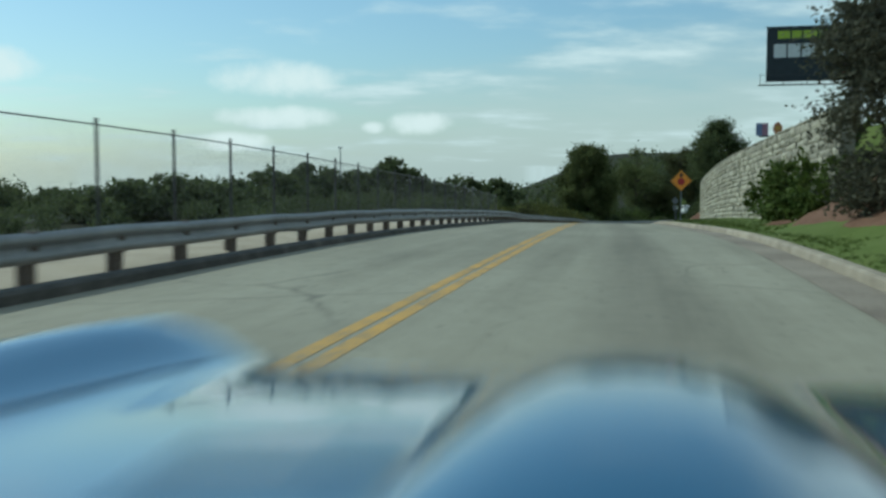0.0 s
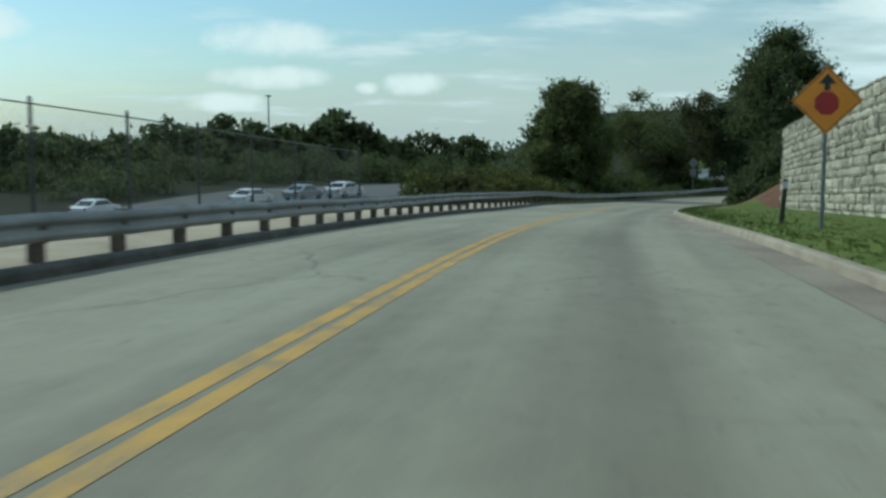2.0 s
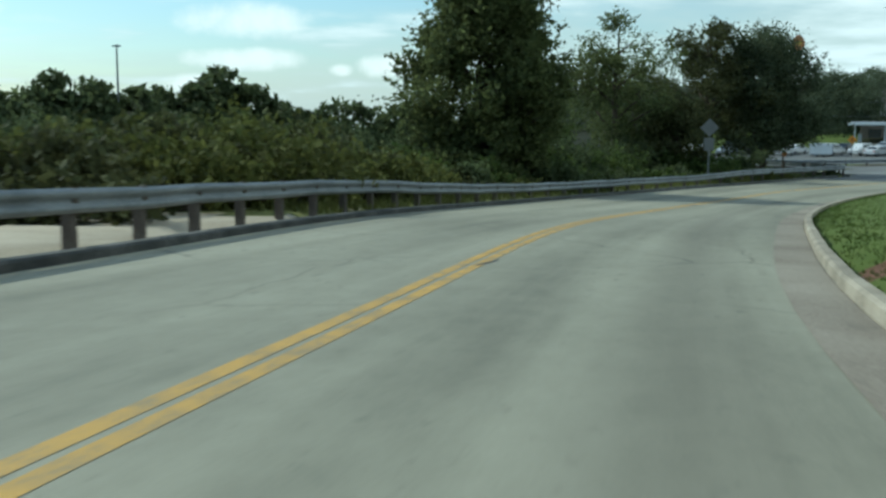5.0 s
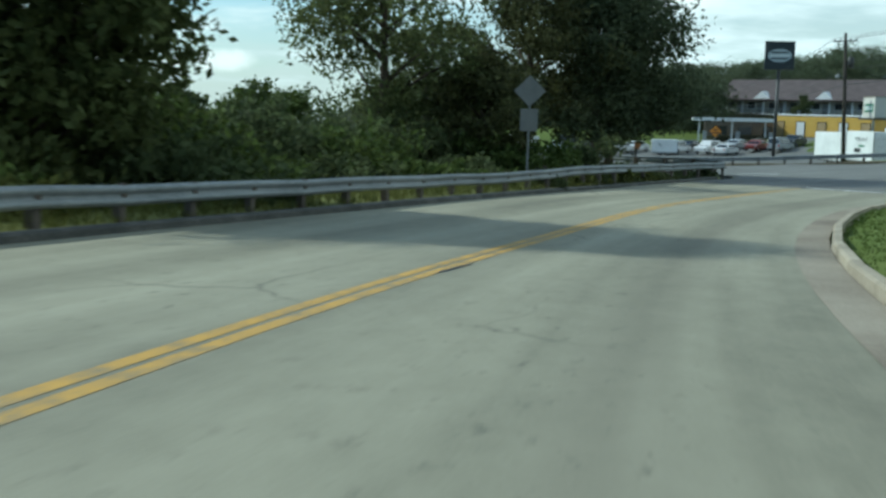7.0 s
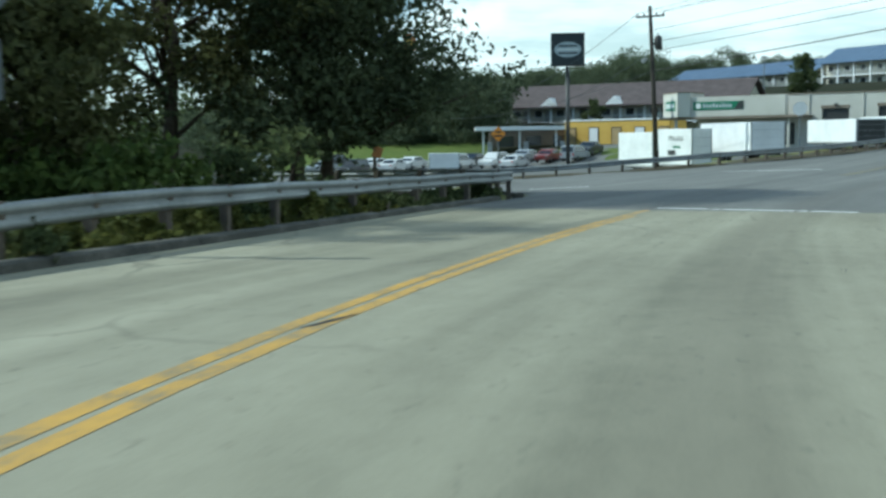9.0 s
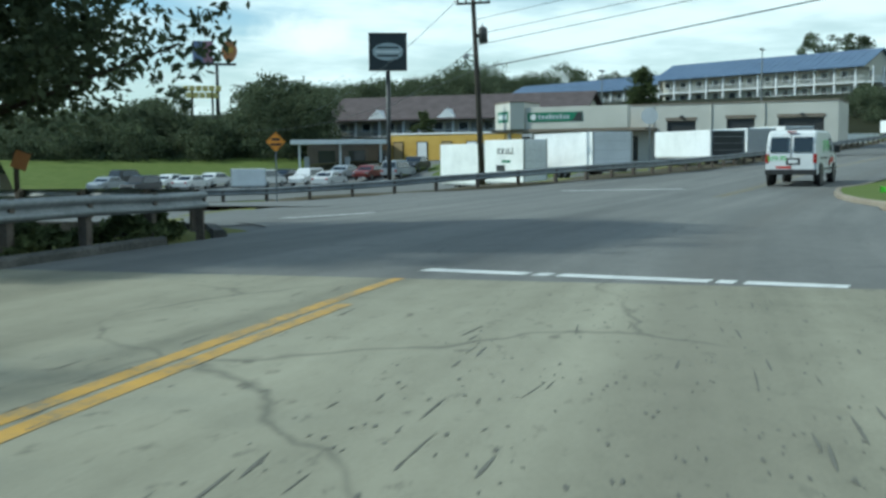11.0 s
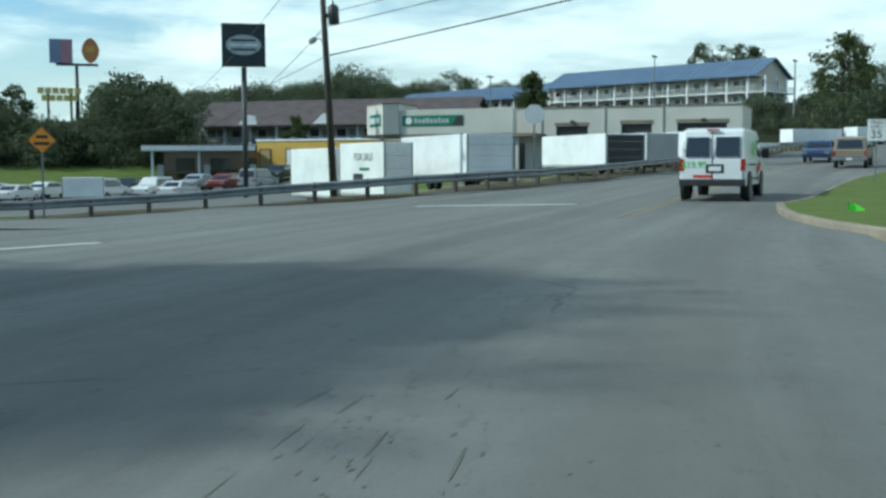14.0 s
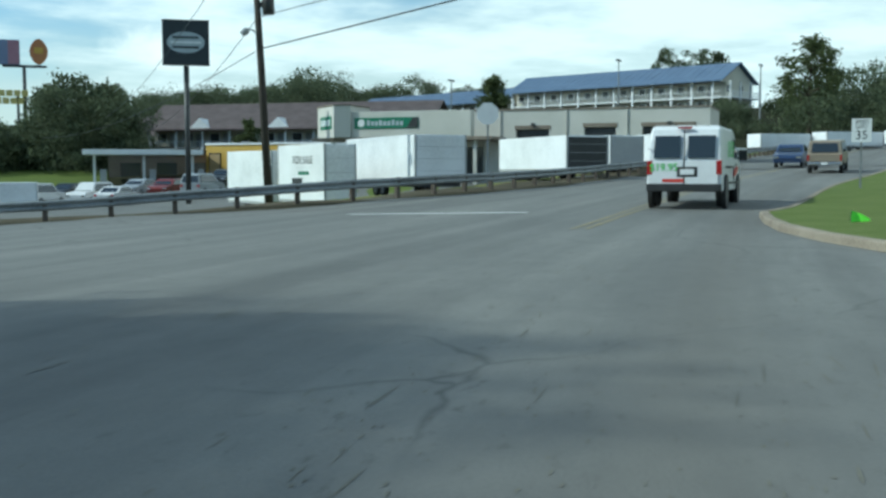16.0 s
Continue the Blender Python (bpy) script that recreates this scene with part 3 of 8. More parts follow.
def smooth(a, b, v):
    t = np.clip((v - a) / (b - a), 0, 1)
    return t * t * (3 - 2 * t)


def along(x, y):
    """Offset to the right of the driving line, distance from its start and its height, for arrays of places."""
    x, y = np.atleast_1d(np.asarray(x, float)), np.atleast_1d(np.asarray(y, float))
    off, st, z = np.zeros(x.shape), np.zeros(x.shape), np.zeros(x.shape)
    A, D = LINE[:-1, :2], np.diff(LINE[:, :2], axis=0)
    L2 = (D ** 2).sum(1)
    for k in range(0, x.size, 4000):
        px, py = x[k:k + 4000, None], y[k:k + 4000, None]
        u = np.clip(((px - A[:, 0]) * D[:, 0] + (py - A[:, 1]) * D[:, 1]) / L2, 0, 1)
        ex, ey = px - A[:, 0] - u * D[:, 0], py - A[:, 1] - u * D[:, 1]
        r = ex * ex + ey * ey
        i = r.argmin(1)
        j = np.arange(len(i))
        off[k:k + 4000] = np.sign(ex[j, i] * D[i, 1] - ey[j, i] * D[i, 0]) * np.sqrt(r[j, i])
        st[k:k + 4000] = STATION[i] + u[j, i] * (STATION[i + 1] - STATION[i])
        z[k:k + 4000] = LINE[i, 2] + u[j, i] * (LINE[i + 1, 2] - LINE[i, 2])
    return off, st, z


def station_of(x, y):
    return float(along(x, y)[1][0])


S_WALL0, S_WALL1 = station_of(4.4, 30.0), station_of(14.2, 88.5) - 2.7
S_JUNC = station_of(43.4, 152.8)
WALL_OFF = 5.7


def cross_fall(off, st):
    """How far the wide junction falls away to its left."""
    w = smooth(S_JUNC + 6, S_JUNC + 20, st) * (1 - smooth(S_JUNC + 45, S_JUNC + 75, st))
    return -0.028 * np.clip(-np.asarray(off) - 4.0, 0, 22) * w


def land(x, y):
    """Height of the bare ground."""
    off, st, z = along(x, y)
    edge_l, edge_r = np.interp(st, STATION, LINE[:, 3]), np.interp(st, STATION, LINE[:, 4])
    h = z.copy()
    # left of the ramp: a verge, then a bank down to the motorway
    before = 1 - smooth(S_JUNC - 60, S_JUNC - 25, st)
    h += 0.1 * smooth(0.2, 0.5, -off - edge_l) * (1 - smooth(S_JUNC - 2, S_JUNC + 6, st))
    h -= (3.2 * smooth(3.5, 14.0, -off - edge_l)) * before
    h = np.where(off < 0, h + (1 - before) * (cross_fall(off, st) - 0.95 * smooth(S_JUNC + 5, S_JUNC + 30, st) * smooth(1.0, 7.0, -off - edge_l) - 0.3 * smooth(1.5, 6.0, -off - edge_l)), h)
    # right of it: a lawn, the terrace held by the wall, banks at its ends
    r = off - edge_r
    lawn = 0.12 * smooth(0.2, 0.5, r) + 0.07 * np.clip(r, 0, 4)
    rise = 3.0 * smooth(WALL_OFF + 1.2, WALL_OFF + 2.4, off)
    bank = 3.0 * smooth(3.6, 9.5, off)
    in_wall = smooth(S_WALL0 - 3.0, S_WALL0 - 0.2, st) * (1 - smooth(S_WALL1 + 0.2, S_WALL1 + 2.0, st))
    fade = 1 - smooth(S_WALL1 + 2, S_WALL1 + 17, st)
    terrace = in_wall * rise + (1 - in_wall) * bank * fade
    h = np.where(off > 0, h + np.where(r > 0, lawn + terrace, 0), h)
    # the hill behind the shops
    d = (x - 60) * 0.62 + (y - 168) * 0.78
    hill = 6.3 * smooth(98, 168, d) + 4.0 * smooth(200, 420, d)
    h += hill * smooth(S_JUNC - 10, S_JUNC + 30, st) * smooth(40, 95, x)
    # the car park lies a little lower than the road
    lot = np.hypot(x - 47, y - 157)
    h -= 1.35 * smooth(58, 78, lot) * (1 - smooth(108, 122, lot)) * (1 - smooth(78, 92, x)) * smooth(36, 48, x) * smooth(S_JUNC + 5, S_JUNC + 20, st)
    # beyond the motorway the country falls away into a valley
    az, dist = np.degrees(np.arctan2(x - 7.4, y - 51.8)), np.hypot(x - 7.4, y - 51.8)
    h -= 0.03 * np.clip(dist - 125, 0, None) * (1 - smooth(2.0, 9.0, az)) * smooth(-150, -120, az) * smooth(-30, -60, off)
    far = np.hypot(x - 30, y - 100) * (az > 9)
    h = np.where(far > 500, h * (1 - smooth(500, 900, far)), h)
    return h


def land_at(x, y):
    return float(land(x, y)[0])


def grid_axis(lo, hi, step, far):
    inner = list(np.arange(lo, hi + 0.01, step))
    out, s, v = [], step, hi
    while v < far:
        s *= 1.25
        v += s
        out.append(v)
    pre, s, v = [], step, lo
    while v > -far:
        s *= 1.25
        v -= s
        pre.append(v)
    return np.array(pre[::-1] + inner + out)


def build_ground():
    gx, gy = grid_axis(-36, 120, 1.3, 3200), grid_axis(-25, 235, 1.3, 3200)
    X, Y = np.meshgrid(gx, gy)
    shape = X.shape
    Xf, Yf = X.ravel(), Y.ravel()
    Z = land(Xf, Yf)
    off, st, _ = along(Xf, Yf)
    el, er = np.interp(st, STATION, LINE[:, 3]), np.interp(st, STATION, LINE[:, 4])
    Z = np.where((off > -el - 0.3) & (off < er + 0.3), Z - 0.4, Z)
    nx = shape[1]
    idx = np.arange(Xf.size).reshape(shape)
    faces = np.stack([idx[:-1, :-1], idx[:-1, 1:], idx[1:, 1:], idx[1:, :-1]], -1).reshape(-1, 4)
    me = mesh_of("ground", np.stack([Xf, Yf, Z], 1).tolist(), faces.tolist(), [M["grass"], M["sand"], M["mulch"], M["woods"], M["grass_dry"]], True)
    cx, cy = Xf[faces].mean(1), Yf[faces].mean(1)
    off, st, _ = along(cx, cy)
    el, er = np.interp(st, STATION, LINE[:, 3]), np.interp(st, STATION, LINE[:, 4])
    kind = np.zeros(len(faces), int)
    left = off < 0
    jag = np.sin(cx * 1.7) * 0.6 + np.sin(cy * 1.1 + 2) * 0.6
    kind[left & (-off - el < 3.4 + jag) & (st < station_of(19.0, 108.4) + jag * 3)] = 1
    kind[left & (-off - el < 5) & (st >= station_of(19.0, 108.4) + jag * 3)] = 4
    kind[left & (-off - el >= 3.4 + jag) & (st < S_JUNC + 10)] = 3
    bank = (off > 4.9 - 0.17 * np.clip(st - S_WALL1, 0, 16) + jag * 0.2) & (off < 12) & (st > S_WALL1 - 0.5) & (st < S_WALL1 + 16 + jag)
    kind[bank] = 2
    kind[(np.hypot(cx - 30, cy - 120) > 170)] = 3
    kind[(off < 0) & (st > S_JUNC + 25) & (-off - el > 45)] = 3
    me.polygons.foreach_set("material_index", kind)
    tagged(new("ground", me), "gently falling ground of lawn, sandy verge and brown mulch", "ground", kind="structure")


def ribbon(rows, offs, zs, lo=0, hi=None):
    """A strip along the road between station indices lo and hi: offs and zs are functions of the index, one pair for each long edge."""
    hi = len(LINE) - 1 if hi is None else hi
    n = len(offs)
    vs, fs = [], []
    for i in range(lo, hi + 1):
        for o, z in zip(offs, zs):
            o = o(i) if callable(o) else o
            vs.append((LINE[i, 0] + RIGHT[i, 0] * o, LINE[i, 1] + RIGHT[i, 1] * o, LINE[i, 2] + z))
    for k in range(hi - lo):
        for j in range(n - 1):
            a = k * n + j
            fs.append((a, a + 1, a + n + 1, a + n))
    return vs, fs


def index_at(x, y):
    return int(np.argmin(np.hypot(LINE[:, 0] - x, LINE[:, 1] - y)))


def point(i, off, dz=0.0):
    return Vector((LINE[i, 0] + RIGHT[i, 0] * off, LINE[i, 1] + RIGHT[i, 1] * off, LINE[i, 2] + dz))


def place(st, off, dz=0.0):
    """A place at a distance along the road and an offset to its right; also the road's heading there."""
    x, y, z = (float(np.interp(st, STATION, LINE[:, k])) for k in range(3))
    rx, ry = (float(np.interp(st, STATION, RIGHT[:, k])) for k in range(2))
    return Vector((x + rx * off, y + ry * off, z + dz)), math.degrees(math.atan2(ry, rx))


I_JUNC = index_at(44.0, 153.5)


# ---------------------------------------------------------------- roads, kerbs, markings
def draped(geo):
    """A marking laid on the cambered road."""
    v = np.array([tuple(p) for p in geo[0]])
    off, st, _ = along(v[:, 0], v[:, 1])
    v[:, 2] += np.array([float(cross_fall(o, s)) for o, s in zip(off, st)])
    return v.tolist(), geo[1]


def build_roads():
    lo, hi = 0, len(LINE) - 1
    left, right = (lambda i: -LINE[i, 3]), (lambda i: LINE[i, 4])
    mids = [(lambda i, k=k: -LINE[i, 3] + (LINE[i, 3] + LINE[i, 4]) * k / 6) for k in range(7)]
    geo = ribbon(LINE, mids, [0.0] * 7, lo, hi)
    fall = [float(cross_fall(-LINE[i, 3] + (LINE[i, 3] + LINE[i, 4]) * k / 6, STATION[i])) for i in range(lo, hi + 1) for k in range(7)]
    geo = [v - Vector((0, 0, 0)) + Vector((0, 0, f)) if isinstance(v, Vector) else (v[0], v[1], v[2] + f) for v, f in zip(geo[0], fall)], geo[1]
    me = mesh_of("road", geo[0], geo[1], [M["road"], M["road_dark"]], True)
    layer = me.uv_layers.new(name="metres")
    across = [(-LINE[i, 3] + (LINE[i, 3] + LINE[i, 4]) * k / 6, STATION[i]) for i in range(lo, hi + 1) for k in range(7)]
    for loop in me.loops:
        layer.data[loop.index].uv = across[loop.vertex_index]
    # newer, darker asphalt from the junction on
    me.polygons.foreach_set("material_index", [1 if k // 6 >= I_JUNC + 2 else 0 for k in range(len(geo[1]))])
    tagged(new("road", me), "pale worn asphalt of a two-lane road", "road", kind="structure")
    # side roads at the junction
    for name, pts, w, z in (("road_side", [(49.7, 173.6), (43.2, 182.6), (33, 195.6), (16, 215), (-20, 250)], 6.0, 0.006),
                            ("road_turn", [(51, 158.5), (60, 152), (74, 141), (100, 120), (150, 80)], 6.0, 0.006)):
        rows = spline([(x, y, 0) for x, y in pts], 1.5)
        d = np.gradient(rows[:, :2], axis=0)
        d /= np.linalg.norm(d, axis=1, keepdims=True)
        vs, fs = [], []
        for p, t in zip(rows, d):
            for o in (-w, -w / 3, w / 3, w):
                q = (p[0] + t[1] * o, p[1] - t[0] * o)
                zr = along(*q)
                inside = -np.interp(zr[1][0], STATION, LINE[:, 3]) < zr[0][0] < np.interp(zr[1][0], STATION, LINE[:, 4])
                vs.append((*q, float(zr[2][0]) + float(cross_fall(zr[0][0], zr[1][0])) - 0.02 if inside else land_at(*q) + 0.03))
        for k in range(len(rows) - 1):
            for j in range(3):
                a = k * 4 + j
                fs.append((a, a + 1, a + 5, a + 4))
        part(name, (vs, fs), M["asphalt_dark"], smooth=True)
        tagged(bpy.data.objects[name], "dark asphalt of a side road", "road", kind="structure")
    # double yellow line
    end = index_at(46.6, 156.3)
    for k, o in enumerate((0.095, -0.095)):
        yl = ribbon(LINE, [(lambda i: -LINE[i, 5] - o - 0.066), (lambda i: -LINE[i, 5] - o + 0.066)], [0.003, 0.003], 0, end - (1 if k else 0))
        tagged(part("road_marking", draped(yl), M["yellow"]), "faded yellow double centre line", "road marking", kind="structure")
    # past the junction it goes on
    for o in (0.12, -0.12):
        yl = ribbon(LINE, [(lambda i: -LINE[i, 5] - o - 0.06), (lambda i: -LINE[i, 5] - o + 0.06)], [0.003, 0.003], index_at(65, 172), len(LINE) - 1)
        tagged(part("road_marking", draped(yl), M["yellow_worn"]), "faded yellow double centre line", "road marking", kind="structure")

    def stripe(a, b, w, label):
        a, b = Vector((*a, 0)), Vector((*b, 0))
        t = (b - a).normalized()
        nrm = Vector((-t.y, t.x, 0)) * w / 2
        n = 6
        vs = []
        for k in range(n + 1):
            for s in (-1, 1):
                q = a.lerp(b, k / n) + nrm * s
                off, st, z = along(q.x, q.y)
                vs.append((q.x, q.y, float(z[0]) + float(cross_fall(off[0], st[0])) + 0.004))
        fs = [(2 * k, 2 * k + 2, 2 * k + 3, 2 * k + 1) for k in range(n)]
        tagged(part("stop_line", (vs, fs), M["white_paint"]), label, "road marking", kind="structure")
    # the nearest one is worn through where wheels cross it
    a, b = Vector((44.9, 158.9)), Vector((47.6, 155.1))
    for u, v in ((0.0, 0.275), (0.295, 0.335), (0.355, 0.71), (0.725, 0.765), (0.785, 1.0)):
        stripe(a.lerp(b, u), a.lerp(b, v), 0.35, "worn white stop line at the mouth of the junction")
    # rubber flecks and scuffs where cars brake and turn
    rng = np.random.default_rng(77)
    vs, fs = [], []
    s0, s1 = station_of(37.0, 146.0), station_of(62.0, 169.5)
    for k in range(2600):
        st = s0 + (s1 - s0) * rng.uniform(0, 1)
        off = rng.choice((-1.3, -0.5, 0.3, 1.1, 1.6)) * (1 if k % 3 else 2.4) + rng.normal(0, 0.3)
        ln, w, veer = rng.uniform(0.02, 0.09) if k % 6 else rng.uniform(0.15, 0.6), rng.uniform(0.003, 0.01), rng.normal(0, 0.012)
        q = len(vs)
        for u, ww in ((0.0, 0.2), (0.3, 1.0), (0.7, 0.9), (1.0, 0.15)):
            for sd in (-1, 1):
                p, _ = place(st + ln * u, off + veer * ln * u * 4 + sd * w * ww)
                o2, s2, z2 = along(p.x, p.y)
                vs.append((p.x, p.y, float(z2[0]) + float(cross_fall(o2[0], s2[0])) + 0.003))
        fs += [(q + 2 * j, q + 2 * j + 2, q + 2 * j + 3, q + 2 * j + 1) for j in range(3)]
    tagged(part("tyre_marks", (vs, fs), M["tyre_mark"]), "dark rubber flecks and scuffs on the asphalt", "tyre marks", kind="stuff")
    # black tar smears beside the centre line
    rng = np.random.default_rng(31)
    for x, y, l, w in ((22.6, 126.9, 1.2, 0.04), (32.9, 143.4, 0.8, 0.03), (14.6, 100.4, 0.8, 0.035)):
        off, st, z = along(x, y)
        vs, n = [], 14
        i = int(np.searchsorted(STATION, st[0]))
        q = place(st[0], 0.18 - LINE[i, 5])[0]
        x, y = q.x, q.y
        t = Vector((-RIGHT[i, 1], RIGHT[i, 0], 0)); r = Vector((RIGHT[i, 0], RIGHT[i, 1], 0))
        for k in range(n):
            an = 2 * math.pi * k / n
            q = Vector((x, y, 0)) + t * (l / 2 * math.cos(an) * rng.uniform(0.7, 1.2)) + r * (w * math.sin(an) * rng.uniform(0.5, 1.4) + 0.05 * math.cos(an))
            o2, s2, z2 = along(q.x, q.y)
            vs.append((q.x, q.y, float(z2[0]) + float(cross_fall(o2[0], s2[0])) + 0.006))
        tagged(part("tar_smear", (vs, [tuple(range(n))]), M["tar"]), "black tar smear beside the yellow line", "road marking", kind="structure")
    stripe((64.7, 184.6), (67.2, 179.9), 0.35, "worn white stop line across the far lane")
    stripe((47.1, 175.2), (52.1, 175.85), 0.3, "worn white stop line of the side road")


def kerb_run(name, label, mat, i0, i1, offset, w, h, gutter=0.0, gut_mat=None, step=2, side=1):
    """A kerb of separate stones along the road; side 1 on the right, -1 on the left."""
    base = thing(name, label, "kerb", kind="structure")
    for i in range(i0, i1, step):
        j = min(i + step, i1)
        vs = []
        for k, cut in ((i, 0.006), (j, -0.006)):
            o = offset(k) * side
            for dx, z in ((0.0, -0.1), (0.015, h - 0.03), (0.05, h), (w, h), (w, -0.1)):
                p = point(k, o + side * dx, z)
                t = Vector((-RIGHT[k, 1], RIGHT[k, 0], 0)) * cut
                vs.append(p + t)
        fs = [(a, a + 1, a + 6, a + 5) for a in range(4)] + [(4, 3, 2, 1, 0), (5, 6, 7, 8, 9)]
        part("kerb_stone", (vs, fs), mat, base)
    if gutter:
        g = ribbon(LINE, [(lambda i: offset(i) * side - side * gutter), (lambda i: offset(i) * side)], [0.005, 0.0045], i0, i1)
        part("gutter", g, gut_mat, base, "concrete gutter with brown stains")
    return base


def stone_run(base, mat, pts, side, w, h):
    """Kerb stones along a free curve; side 1 with the verge on its right, -1 on its left."""
    rows = spline([(*p, 0) for p in pts], 1.0)
    d = np.gradient(rows[:, :2], axis=0); d /= np.linalg.norm(d, axis=1, keepdims=True)
    off, st, zr = along(rows[:, 0], rows[:, 1])
    zr = zr + np.array([float(cross_fall(o, q)) for o, q in zip(off, st)]) * (1 if side < 0 else 0)
    for k in range(0, len(rows) - 1, 2):
        j = min(k + 2, len(rows) - 1)
        vs = []
        for q in (k, j):
            for o, z in ((0, -0.1), (0.015, h - 0.03), (0.05, h), (w, h), (w, -0.1)):
                vs.append((rows[q, 0] + side * d[q, 1] * o, rows[q, 1] - side * d[q, 0] * o, zr[q] + z))
        part("kerb_stone", (vs, [(a, a + 1, a + 6, a + 5) for a in range(4)] + [(4, 3, 2, 1, 0), (5, 6, 7, 8, 9)]), mat, base)


def w_profile():
    return [(0.0, 0.155), (0.05, 0.125), (0.07, 0.09), (0.05, 0.05), (0.0, 0.02), (-0.012, 0.0), (0.0, -0.02), (0.05, -0.05), (0.07, -0.09), (0.05, -0.125), (0.0, -0.155)]


def guardrail(label, pts, towards, post_mat, spacing=1.9, zc=0.56):
    """A W-beam rail on posts along points on the ground; towards: +1 where the traffic is on the right of the run."""
    base = thing("guardrail", label, "guardrail")
    rows = spline(pts, spacing / 2)
    # even steps
    s = np.r_[0, np.cumsum(np.linalg.norm(np.diff(rows, axis=0), axis=1))]
    n = int(s[-1] / spacing)
    at = np.stack([np.interp(np.linspace(0, s[-1], n + 1), s, rows[:, k]) for k in range(3)], 1)
    d = np.gradient(at[:, :2], axis=0)
    d /= np.linalg.norm(d, axis=1, keepdims=True)
    prof = w_profile()
    post = None
    # beam panels of two bays, each lapping a little over the next
    for a in range(0, n, 2):
        b = min(a + 2, n)
        vs, fs = [], []
        for k in range(a, b + 1):
            r = Vector((d[k, 1], -d[k, 0], 0)) * towards
            sag = 0.012 * math.sin(k * 2.3)
            lap = 0.004 if k == a else 0.0
            for px, pz in prof:
                vs.append(Vector(at[k]) + r * (0.09 + px + lap) + Vector((0, 0, zc + pz + sag)))
        m = len(prof)
        cnt = b - a + 1
        front = len(vs)
        vs += [v - Vector((d[a, 1], -d[a, 0], 0)) * towards * 0.006 for v in vs]
        for k in range(cnt - 1):
            for j in range(m - 1):
                q = k * m + j
                fs.append((q, q + 1, q + m + 1, q + m))
                fs.append((front + q, front + q + m, front + q + m + 1, front + q + 1))
        part("beam", (vs, fs), M["galv"], base, smooth=True)
    for k in range(n + 1):
        ang = math.degrees(math.atan2(d[k, 0], d[k, 1]))
        mm = pose(*at[k], 0, 0, -ang)
        if post is None:
            g = join(box(-0.07, -0.075, -0.4, 0.07, 0.075, zc + 0.1, 0.008), box(-0.05 + 0.06 * towards, -0.06, zc - 0.16, 0.05 + 0.06 * towards, 0.06, zc + 0.16, 0.006))
            post = part("post", g, post_mat, base, "weathered rail post", m=mm)
        else:
            o = new("post", post.data); o.parent = base; o.matrix_basis = mm
    # rounded end piece
    e = Vector(at[-1]); t = Vector((d[-1, 0], d[-1, 1], 0)); r = Vector((d[-1, 1], -d[-1, 0], 0)) * towards
    vs = []
    for k in range(7):
        an = math.pi * k / 6
        for px, pz in ((0, 0.155), (0.0, -0.155)):
            vs.append(e + r * (0.1 - 0.16 * (1 - math.cos(an))) + t * (0.25 * math.sin(an)) + Vector((0, 0, zc + pz)))
    part("end_piece", (vs, [(2 * k, 2 * k + 2, 2 * k + 3, 2 * k + 1) for k in range(6)]), M["galv"], base, smooth=True)
    return base


